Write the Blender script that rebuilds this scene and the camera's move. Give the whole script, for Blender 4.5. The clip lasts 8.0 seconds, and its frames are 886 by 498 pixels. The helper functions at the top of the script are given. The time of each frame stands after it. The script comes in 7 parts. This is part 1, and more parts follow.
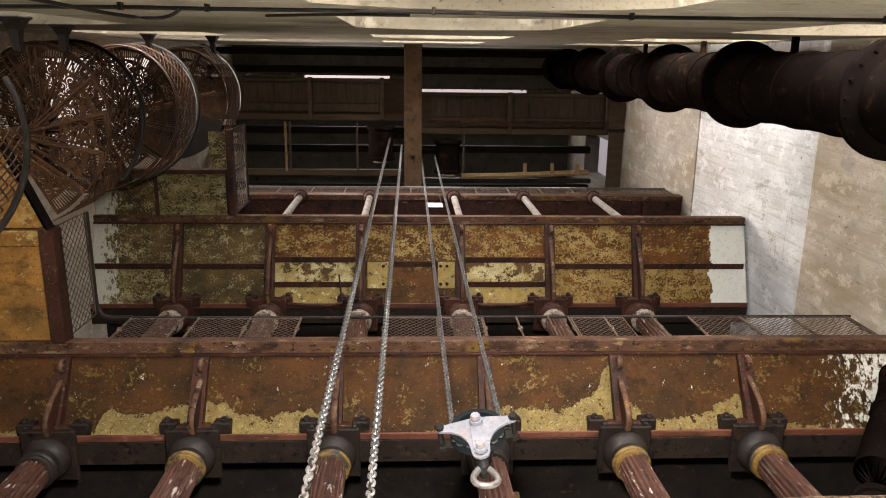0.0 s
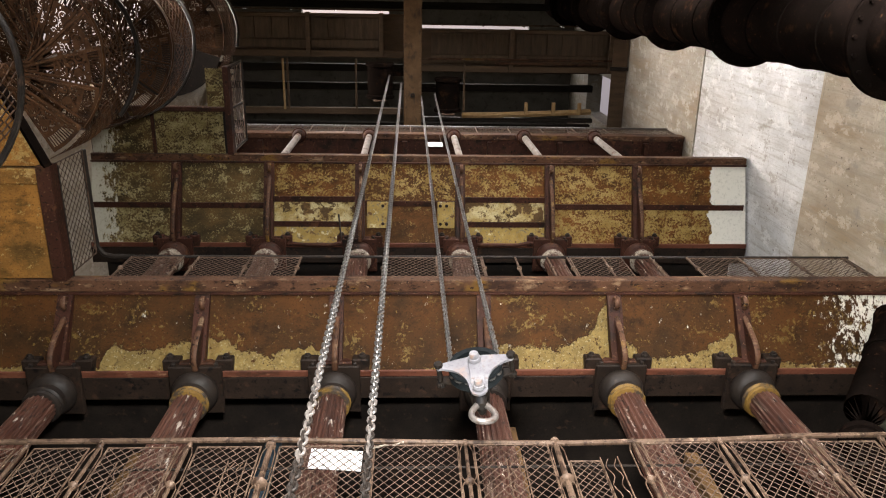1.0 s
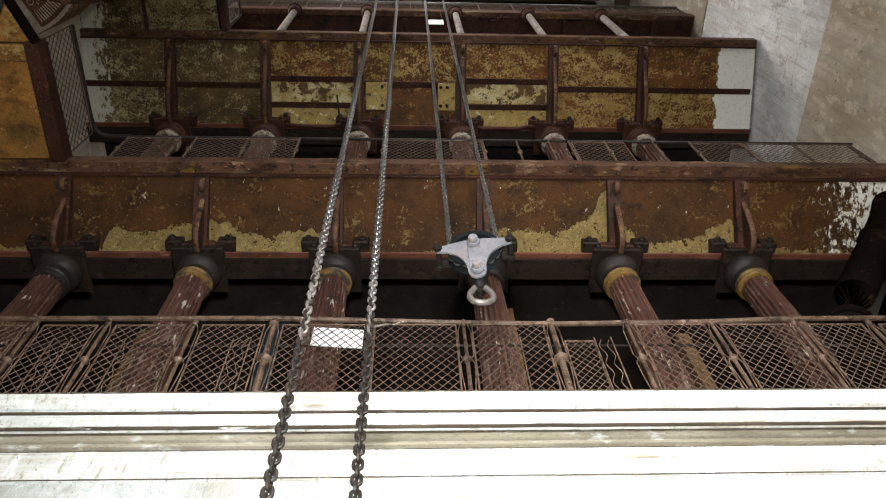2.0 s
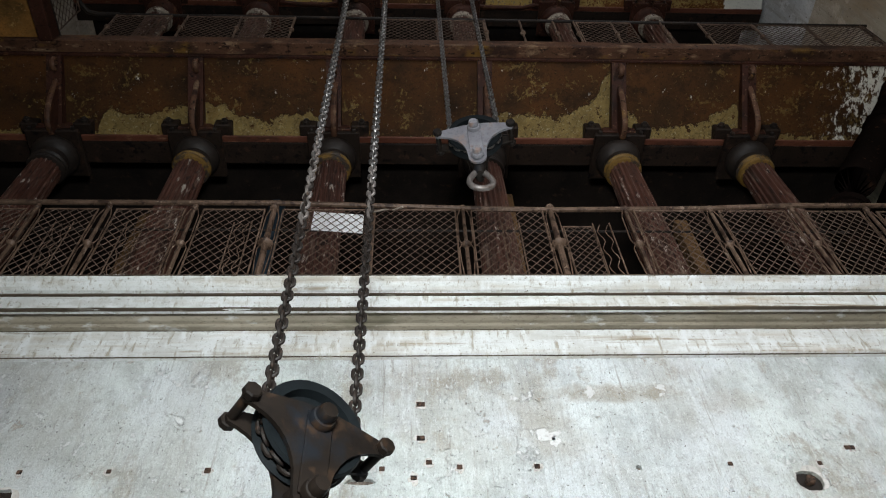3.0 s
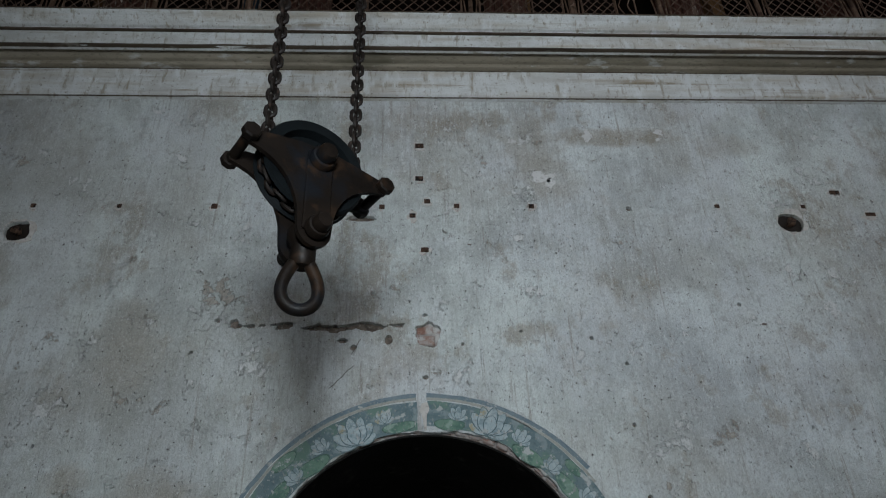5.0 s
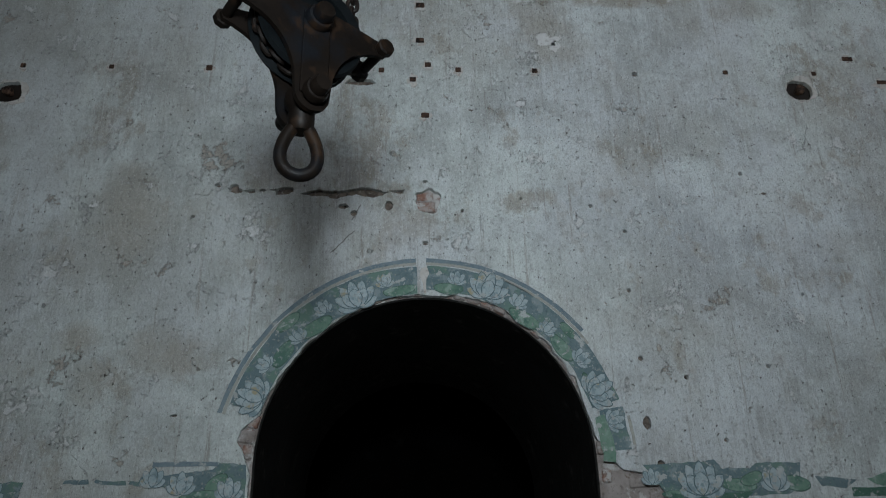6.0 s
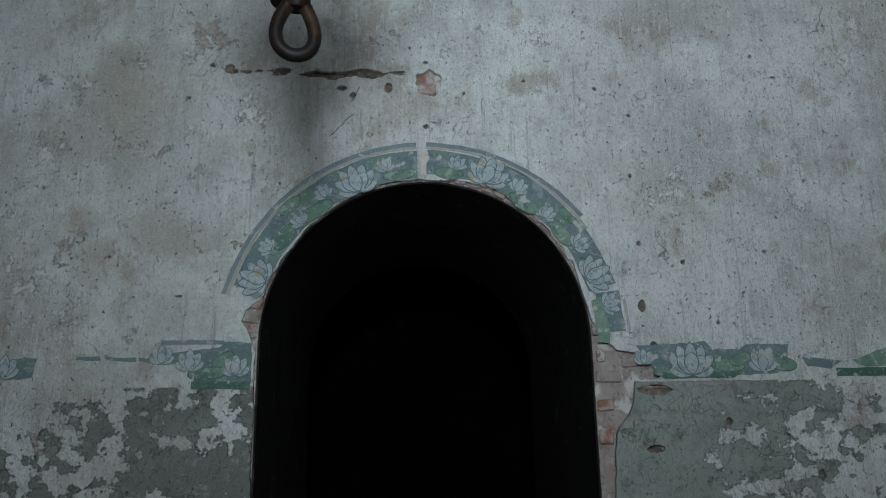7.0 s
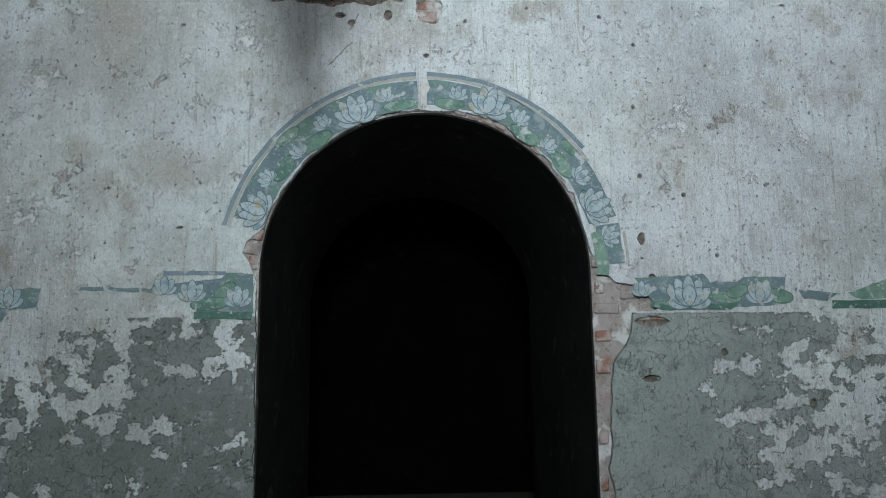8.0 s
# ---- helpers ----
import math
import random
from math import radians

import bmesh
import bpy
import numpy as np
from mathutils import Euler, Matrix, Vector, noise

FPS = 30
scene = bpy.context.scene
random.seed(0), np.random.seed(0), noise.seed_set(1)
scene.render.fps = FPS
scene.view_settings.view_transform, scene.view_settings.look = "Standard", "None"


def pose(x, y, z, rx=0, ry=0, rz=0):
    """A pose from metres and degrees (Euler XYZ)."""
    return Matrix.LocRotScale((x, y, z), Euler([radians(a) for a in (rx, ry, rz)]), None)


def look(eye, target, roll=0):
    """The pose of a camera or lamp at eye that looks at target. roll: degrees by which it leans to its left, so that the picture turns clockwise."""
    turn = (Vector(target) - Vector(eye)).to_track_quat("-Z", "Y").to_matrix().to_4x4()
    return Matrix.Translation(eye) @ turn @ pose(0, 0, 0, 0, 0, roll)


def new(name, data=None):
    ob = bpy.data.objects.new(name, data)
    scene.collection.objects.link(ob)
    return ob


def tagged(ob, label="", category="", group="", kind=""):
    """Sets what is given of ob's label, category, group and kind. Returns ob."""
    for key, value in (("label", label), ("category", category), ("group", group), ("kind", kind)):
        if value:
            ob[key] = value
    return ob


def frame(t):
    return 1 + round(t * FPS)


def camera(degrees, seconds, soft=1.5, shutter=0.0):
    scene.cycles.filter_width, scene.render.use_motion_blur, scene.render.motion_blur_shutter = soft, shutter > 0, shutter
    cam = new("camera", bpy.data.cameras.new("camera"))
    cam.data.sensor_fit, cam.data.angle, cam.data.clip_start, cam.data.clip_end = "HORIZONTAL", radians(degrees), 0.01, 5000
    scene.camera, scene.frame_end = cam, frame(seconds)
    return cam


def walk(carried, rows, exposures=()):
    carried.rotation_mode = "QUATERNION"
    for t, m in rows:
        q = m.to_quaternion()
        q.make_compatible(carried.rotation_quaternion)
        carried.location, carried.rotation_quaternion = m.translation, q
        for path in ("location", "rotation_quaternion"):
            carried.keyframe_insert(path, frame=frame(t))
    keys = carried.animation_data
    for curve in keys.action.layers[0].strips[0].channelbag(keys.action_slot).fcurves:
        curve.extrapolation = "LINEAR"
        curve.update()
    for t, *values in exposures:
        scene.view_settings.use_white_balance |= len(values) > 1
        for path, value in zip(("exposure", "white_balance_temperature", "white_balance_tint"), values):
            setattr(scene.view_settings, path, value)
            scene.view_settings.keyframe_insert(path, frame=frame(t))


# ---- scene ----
# The tripod stands still on the pit floor and the head tilts from the roof down to the arch.
cam = camera(61.42, 8.0, soft=1.0, shutter=0.15)
EYE = 1.5
ROWS = [
    (0.0, 165.464, 2.46, -0.732),
    (0.5, 164.014, 2.449, -0.832),
    (1.0, 160.848, 2.413, -1.005),
    (1.5, 156.673, 2.346, -1.209),
    (2.0, 151.898, 2.254, -1.419),
    (3.3, 140.825, 2.104, -1.737),
    (3.5, 139.31, 2.08, -1.795),
    (4.0, 134.154, 1.957, -1.967),
    (4.5, 128.804, 1.828, -2.119),
    (5.0, 123.48, 1.659, -2.245),
    (6.5, 108.588, 1.017, -2.547),
    (7.0, 104.401, 0.878, -2.579),
    (7.5, 101.1, 0.724, -2.608),
    (8.0, 99.186, 0.685, -2.6),
]
EXPOSURES = [(0.0, -0.45, 7120, 16), (1.0, -0.48, 7120, 16), (1.6, -0.78, 6950, 14), (2.1, -1.38, 6780, 12), (3.3, -2.78, 6470, 12), (3.6, -3.0, 6420, 12), (4.5, -3.75, 6270, 12), (5.2, -4.2, 6170, 12), (6.5, -4.24, 6080, 10), (7.2, -3.88, 6080, 10), (8.0, -3.32, 6080, 10)]
walk(cam, [(t, pose(0, 0, EYE, rx, ry, rz)) for t, rx, ry, rz in ROWS], EXPOSURES)

# ---- daylight ----
world = bpy.data.worlds.new("sky")
scene.world = world
world.use_nodes = True
wn = world.node_tree.nodes
sky = wn.new("ShaderNodeTexSky")
sky.sky_type, sky.sun_disc = "NISHITA", False
sky.sun_elevation, sky.sun_rotation = radians(62), radians(200)
sky.air_density, sky.dust_density, sky.ozone_density = 0.5, 7.0, 0.0
world.node_tree.links.new(sky.outputs[0], wn["Background"].inputs[0])
wn["Background"].inputs[1].default_value = 0.15
sun = new("sun", bpy.data.lights.new("sun", "SUN"))
sun.data.energy, sun.data.angle, sun.data.color = 1.2, radians(10), (1.0, 0.95, 0.87)
sun.matrix_world = look((-9, -12, 52), (0, 0, 14))

# windows of the rear wall: centre across, sill, springing, half width
WIN_X, WIN_HALF = (-4.2, 0.5, 4.72), 1.1
WIN_Z = ((3.9, 6.2), (7.8, 10.2), (13.2, 14.9), (17.9, 19.6))
REAR, REAR_T = -0.3, 0.75
LOW_X, LOW_HALF, LOW_SILL, LOW_TOP = 0.13, 0.61, 1.2, 3.1
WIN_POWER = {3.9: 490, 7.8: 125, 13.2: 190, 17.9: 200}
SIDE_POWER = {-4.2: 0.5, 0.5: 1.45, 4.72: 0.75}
WIN_SHARE = {(-4.2, 7.8): 1.0, (-4.2, 3.9): 0.05, (4.72, 3.9): 1.7, (0.5, 3.9): 0.5, (4.72, 13.2): 1.7, (4.72, 7.8): 3.2, (-4.2, 13.2): 1.6}  # per-window factors tuned for brightness on walls and galleries
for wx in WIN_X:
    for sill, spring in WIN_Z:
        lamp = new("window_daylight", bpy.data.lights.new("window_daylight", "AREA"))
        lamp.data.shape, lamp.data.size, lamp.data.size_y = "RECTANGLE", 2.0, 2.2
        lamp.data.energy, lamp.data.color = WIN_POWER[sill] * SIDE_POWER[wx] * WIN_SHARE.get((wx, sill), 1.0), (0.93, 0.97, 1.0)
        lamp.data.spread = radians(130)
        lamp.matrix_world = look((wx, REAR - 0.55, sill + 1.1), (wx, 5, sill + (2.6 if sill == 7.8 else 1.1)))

lamp = new("low_window_daylight", bpy.data.lights.new("low_window_daylight", "AREA"))
lamp.data.shape, lamp.data.size, lamp.data.size_y = "RECTANGLE", 0.45, 0.5
lamp.data.energy, lamp.data.color = 1500, (0.89, 0.97, 0.975)
lamp.matrix_world = look((-0.06, REAR - 0.06, 2.6), (0.5, 5, 4.0))
# skylights in the roof: x from, x to, y from, y to
SKYLIGHTS = ((-3.9, -0.75, 0.74, 2.0), (0.35, 4.4, 1.2, 2.4))
for xa, xb, ya, yb in SKYLIGHTS:
    lamp = new("skylight_daylight", bpy.data.lights.new("skylight_daylight", "AREA"))
    lamp.data.shape, lamp.data.size, lamp.data.size_y = "RECTANGLE", xb - xa - 0.1, yb - ya - 0.1
    lamp.data.energy, lamp.data.color = 170, (0.93, 0.97, 1.0)
    lamp.matrix_world = pose((xa + xb) / 2, (ya + yb) / 2, 30.28)
# tall added stair window in the side wall; its lamp brightens stair and shaft
lamp = new("added_stair_window_light", bpy.data.lights.new("added_stair_window_light", "AREA"))
lamp.data.shape, lamp.data.size, lamp.data.size_y = "RECTANGLE", 1.8, 6.4
lamp.data.energy, lamp.data.color, lamp.data.spread = 620, (1.0, 0.97, 0.92), radians(75)
lamp.matrix_world = look((-6.95, 1.05, 19.1), (5, 1.5, 15.5))

# ---- materials ----
def surface(name, low, high, size=3.0, rough=0.7, metal=0.0, bump=0.15, fine=40.0, stretch=(1, 1, 1), layers=(), spec=0.22, pale_ends=None, band=None):
    """Two colours mixed by a coarse and a fine grain; each layer lays a colour over it where its own noise passes a threshold."""
    m = bpy.data.materials.new(name)
    m.use_nodes = True
    n, l = m.node_tree.nodes, m.node_tree.links
    bsdf = n["Principled BSDF"]
    geo = n.new("ShaderNodeNewGeometry")
    mapping = n.new("ShaderNodeMapping")
    mapping.inputs["Scale"].default_value = stretch
    l.new(geo.outputs["Position"], mapping.inputs[0])

    def grain(scale, detail=6, roughness=0.6, vector=None):
        t = n.new("ShaderNodeTexNoise")
        t.inputs["Scale"].default_value, t.inputs["Detail"].default_value, t.inputs["Roughness"].default_value = scale, detail, roughness
        l.new(vector or mapping.outputs[0], t.inputs["Vector"])
        return t.outputs["Fac"]

    def span(fac, a, b):
        r = n.new("ShaderNodeMapRange")
        r.inputs["From Min"].default_value, r.inputs["From Max"].default_value = a, b
        l.new(fac, r.inputs["Value"])
        return r.outputs[0]

    def mix(fac, a, b):
        x = n.new("ShaderNodeMix")
        x.data_type = "RGBA"
        for s, v in ((x.inputs[0], fac), (x.inputs[6], a), (x.inputs[7], b)):
            if isinstance(v, (tuple, float, int)):
                s.default_value = (*v, 1) if isinstance(v, tuple) else v
            else:
                l.new(v, s)
        return x.outputs[2]

    coarse, tiny = grain(size), grain(fine, 4, 0.7)
    colour = mix(span(coarse, 0.3, 0.7), low, high)
    darker = tuple(c * 0.62 for c in low)
    colour = mix(span(tiny, 0.52, 0.78), colour, darker)
    rand = n.new("ShaderNodeObjectInfo")
    for layer in layers:
        tint, scale, a, b = layer[:4]
        vector = None
        if len(layer) > 4:
            mp = n.new("ShaderNodeMapping")
            mp.inputs["Scale"].default_value = layer[4]
            l.new(geo.outputs["Position"], mp.inputs[0])
            vector = mp.outputs[0]
        colour = mix(span(grain(scale, 8, 0.62, vector), a, b), colour, tint)
    sep = n.new("ShaderNodeSeparateXYZ")
    l.new(geo.outputs["Position"], sep.inputs[0])

    def shifted(axis, amount, scale):
        x = n.new("ShaderNodeMath")
        x.operation = "MULTIPLY_ADD"
        x.inputs[1].default_value = amount
        l.new(grain(scale, 9, 0.68), x.inputs[0])
        l.new(sep.outputs[axis], x.inputs[2])
        return x.outputs[0]

    if band:  # a strip of older paint along the wall side, torn unevenly
        tint, y_edge = band
        torn = span(shifted(1, 0.5, 2.6), y_edge + 0.25, y_edge + 0.275)
        some = span(grain(1.5, 6, 0.6), 0.49, 0.53)
        both = n.new("ShaderNodeMath")
        both.operation = "MULTIPLY"
        l.new(torn, both.inputs[0])
        l.new(some, both.inputs[1])
        speck = mix(span(grain(10, 9, 0.75), 0.50, 0.60), tint, tuple(q * 0.30 for q in tint))
        colour = mix(both.outputs[0], colour, speck)
    for tint, xa, xb in pale_ends or ():  # paint turns paler near the side walls
        pale = span(shifted(0, 0.9, 2.6), xa + 0.45, xb + 0.45)
        colour = mix(pale, colour, mix(span(grain(15, 8, 0.7), 0.5, 0.66), tint, tuple(q * 0.6 for q in tint)))
    value = n.new("ShaderNodeHueSaturation")
    l.new(span(rand.outputs["Random"], -1.6, 2.4), value.inputs["Value"])
    value.inputs["Fac"].default_value = 0.22
    l.new(colour, value.inputs["Color"])
    l.new(value.outputs[0], bsdf.inputs["Base Color"])
    rr = n.new("ShaderNodeMapRange")
    rr.inputs["To Min"].default_value, rr.inputs["To Max"].default_value = rough - 0.12, min(1.0, rough + 0.12)
    l.new(tiny, rr.inputs["Value"])
    l.new(rr.outputs[0], bsdf.inputs["Roughness"])
    bsdf.inputs["Metallic"].default_value = metal
    bsdf.inputs["Specular IOR Level"].default_value = spec
    if bump:
        add = n.new("ShaderNodeMath")
        add.operation = "MULTIPLY_ADD"
        add.inputs[1].default_value = 0.35
        l.new(tiny, add.inputs[0])
        l.new(coarse, add.inputs[2])
        b = n.new("ShaderNodeBump")
        b.inputs["Strength"].default_value, b.inputs["Distance"].default_value = bump, 0.02
        l.new(add.outputs[0], b.inputs["Height"])
        l.new(b.outputs[0], bsdf.inputs["Normal"])
    return m


class Paint:
    """A node material built step by step; every pattern lies in world metres."""

    def __init__(self, name, shuffle=0.0):
        self.m = bpy.data.materials.new(name)
        self.m.use_nodes = True
        self.n, self.l = self.m.node_tree.nodes, self.m.node_tree.links
        self.bsdf = self.n["Principled BSDF"]
        geo = self.n.new("ShaderNodeNewGeometry")
        self.at = geo.outputs["Position"]
        self.rand = self.n.new("ShaderNodeObjectInfo").outputs["Random"]
        sep = self.n.new("ShaderNodeSeparateXYZ")
        self.l.new(self.at, sep.inputs[0])
        self.x, self.y, self.z = sep.outputs
        if shuffle:  # every plate takes its own cut of the pattern
            far = self.n.new("ShaderNodeVectorMath")
            far.operation = "SCALE"
            far.inputs[0].default_value = (31.0 * shuffle, 17.0 * shuffle, 11.0 * shuffle)
            self.l.new(self.rand, far.inputs["Scale"])
            add = self.n.new("ShaderNodeVectorMath")
            self.l.new(self.at, add.inputs[0])
            self.l.new(far.outputs[0], add.inputs[1])
            self.at = add.outputs[0]

    def grain(self, scale, detail=8, rough=0.6, stretch=(1, 1, 1), shift=(0, 0, 0)):
        mp = self.n.new("ShaderNodeMapping")
        mp.inputs["Scale"].default_value, mp.inputs["Location"].default_value = stretch, shift
        self.l.new(self.at, mp.inputs[0])
        t = self.n.new("ShaderNodeTexNoise")
        t.inputs["Scale"].default_value, t.inputs["Detail"].default_value, t.inputs["Roughness"].default_value = scale, detail, rough
        self.l.new(mp.outputs[0], t.inputs["Vector"])
        return t.outputs["Fac"]

    def put(self, v, socket):
        if isinstance(v, tuple):
            socket.default_value = (*v, 1)
        elif isinstance(v, (int, float)):
            socket.default_value = v
        else:
            self.l.new(v, socket)

    def span(self, fac, a, b, c=0.0, d=1.0):
        r = self.n.new("ShaderNodeMapRange")
        for v, key in ((fac, "Value"), (a, "From Min"), (b, "From Max"), (c, "To Min"), (d, "To Max")):
            self.put(v, r.inputs[key])
        return r.outputs[0]

    def calc(self, op, a, b=0.0, c=0.0):
        x = self.n.new("ShaderNodeMath")
        x.operation = op
        for k, v in enumerate((a, b, c)):
            self.put(v, x.inputs[k])
        return x.outputs[0]

    def mix(self, fac, a, b):
        x = self.n.new("ShaderNodeMix")
        x.data_type = "RGBA"
        for k, v in ((0, fac), (6, a), (7, b)):
            self.put(v, x.inputs[k])
        return x.outputs[2]

    def curve(self, value, x0, x1, stops):
        """A value drawn over x0 to x1 through (x, height) stops, heights 0 to 1."""
        r = self.n.new("ShaderNodeValToRGB")
        e = r.color_ramp.elements
        while len(e) < len(stops):
            e.new(0.5)
        for k, (x, h) in enumerate(stops):
            e[k].position = (x - x0) / (x1 - x0)
            e[k].color = (h, h, h, 1)
        self.l.new(self.span(value, x0, x1), r.inputs[0])
        return r.outputs[0]

    def finish(self, colour, height, rough=0.7, bump=0.3, spec=0.2, depth=0.02):
        self.put(colour, self.bsdf.inputs["Base Color"])
        self.put(rough, self.bsdf.inputs["Roughness"])
        self.bsdf.inputs["Specular IOR Level"].default_value = spec
        b = self.n.new("ShaderNodeBump")
        b.inputs["Strength"].default_value, b.inputs["Distance"].default_value = bump, depth
        self.l.new(height, b.inputs["Height"])
        self.l.new(b.outputs[0], self.bsdf.inputs["Normal"])
        return self.m


def flaked_plate(name, rust, paint, pale, cover, size, pale_ends=(), band=None, spread=0.03, dim=0.0):
    """Iron plate whose old paint has broken up into flakes over rust; cover is the share of paint left."""
    p = Paint(name, 1.0)
    g = p.grain
    deep = tuple(c * 0.35 for c in rust)
    warm = (min(1, rust[0] * 1.9), rust[1] * 1.6, rust[2] * 1.3)
    c = p.mix(p.span(g(1.6, 6, 0.6), 0.35, 0.65), tuple(q * 0.75 for q in rust), warm)
    c = p.mix(p.span(g(3.0, 9, 0.65, (1, 1.5, 1), (4, 0, 0)), 0.50, 0.66, 0, 0.8), c, deep)
    c = p.mix(p.span(g(45, 4, 0.7), 0.54, 0.70, 0, 0.6), c, deep)
    c = p.mix(p.span(g(24, 5, 0.7, (0.5, 2, 1), (9, 0, 0)), 0.58, 0.68, 0, 0.45), c, warm)
    edge = p.calc("ADD", p.calc("MULTIPLY", g(size, 9, 0.72), 0.62), p.calc("MULTIPLY", g(size * 0.17, 5, 0.6, (1, 1.4, 1), (2, 5, 1)), 0.38))
    share = p.calc("ADD", edge, p.span(p.rand, 0, 1, cover - 0.5 - 0.035, cover - 0.5 + 0.035))
    left = p.span(share, 0.5, 0.5 + spread)
    coat = p.mix(p.span(g(5, 7, 0.65, (1, 1, 1), (7, 3, 0)), 0.42, 0.62), paint, pale)
    coat = p.mix(p.span(g(60, 4, 0.7, (1, 1, 1), (1, 1, 0)), 0.50, 0.68, 0, 0.55), coat, tuple(q * 0.45 for q in paint))
    coat = p.mix(p.span(g(38, 6, 0.75, (1, 1, 1), (3, 2, 0)), 0.58, 0.61, 0, 0.7), coat, deep)
    c = p.mix(p.span(g(34, 6, 0.75, (1, 1, 1), (6, 2, 0)), 0.58, 0.61, 0, 0.7), c, deep)
    c = p.mix(p.span(g(28, 6, 0.75, (1, 1.5, 1), (8, 2, 0)), 0.60, 0.63, 0, 0.4), c, paint)
    c = p.mix(left, c, coat)
    height = p.calc("MULTIPLY", left, 0.35)
    if band:  # an older, thicker coat along the wall side, its torn rim following its own line
        tint, x0, x1, stops = band
        line = p.span(p.curve(p.x, x0, x1, stops), 0, 1, 4.30, 3.45)
        torn = p.calc("ADD", p.y, p.calc("MULTIPLY_ADD", g(7, 10, 0.7, (1, 1, 1), (3, 1, 0)), 0.34, -0.17))
        torn = p.calc("SUBTRACT", torn, line)
        held = p.calc("MULTIPLY", p.span(torn, 0.0, 0.012), p.span(g(14, 8, 0.75, (1, 1, 1), (8, 8, 0)), 0.60, 0.58))
        old = p.mix(p.span(g(6, 8, 0.7, (1, 1, 1), (1, 7, 0)), 0.40, 0.62), tint, tuple(min(1, q * 1.5) for q in tint))
        old = p.mix(p.span(g(24, 8, 0.78, (1, 1, 1), (2, 6, 0)), 0.55, 0.58, 0, 0.6), old, tuple(q * 0.30 for q in tint))
        old = p.mix(p.span(g(30, 6, 0.75, (1, 1, 1), (4, 6, 3)), 0.58, 0.61, 0, 0.45), old, (0.36, 0.32, 0.22))
        old = p.mix(p.span(g(2.2, 6, 0.6, (1, 1, 1), (5, 6, 0)), 0.52, 0.64, 0, 0.5), old, (tint[0] * 0.75, tint[1] * 0.5, tint[2] * 0.25))
        rim = p.calc("MULTIPLY", p.span(torn, -0.02, 0.0), p.span(torn, 0.016, 0.0))
        c = p.mix(p.calc("MULTIPLY", rim, 0.7), c, deep)
        c = p.mix(held, c, old)
        height = p.calc("ADD", height, p.calc("MULTIPLY", held, 0.8))
    for tint, xa, xb, soft in pale_ends:  # paint turns paler towards the side wall
        edge = p.calc("ADD", p.x, p.calc("MULTIPLY_ADD", g(3.4, 10, 0.68, (1, 1, 1), (6, 6, 0)), (0.3 + soft) if xb > xa else -(0.3 + soft), -(0.15 + soft / 2) if xb > xa else 0.15 + soft / 2))
        part_ = p.span(edge, xa, xb)
        part_ = p.span(p.calc("ADD", part_, p.span(g(14, 9, 0.75, (1, 0.4, 1), (4, 9, 0)), 0.3, 0.7, -soft, soft)), 0.42, 0.58)
        c = p.mix(part_, c, p.mix(p.span(g(20, 6, 0.7, (1, 1, 1), (1, 9, 0)), 0.52, 0.68, 0, 0.7), tint, tuple(q * 0.62 for q in tint)))
    height = p.calc("ADD", height, p.calc("MULTIPLY", g(50, 5, 0.7), 0.5))
    return p.finish(c, height, p.span(left, 0, 1, 0.75, 0.55), 0.35, 0.16)


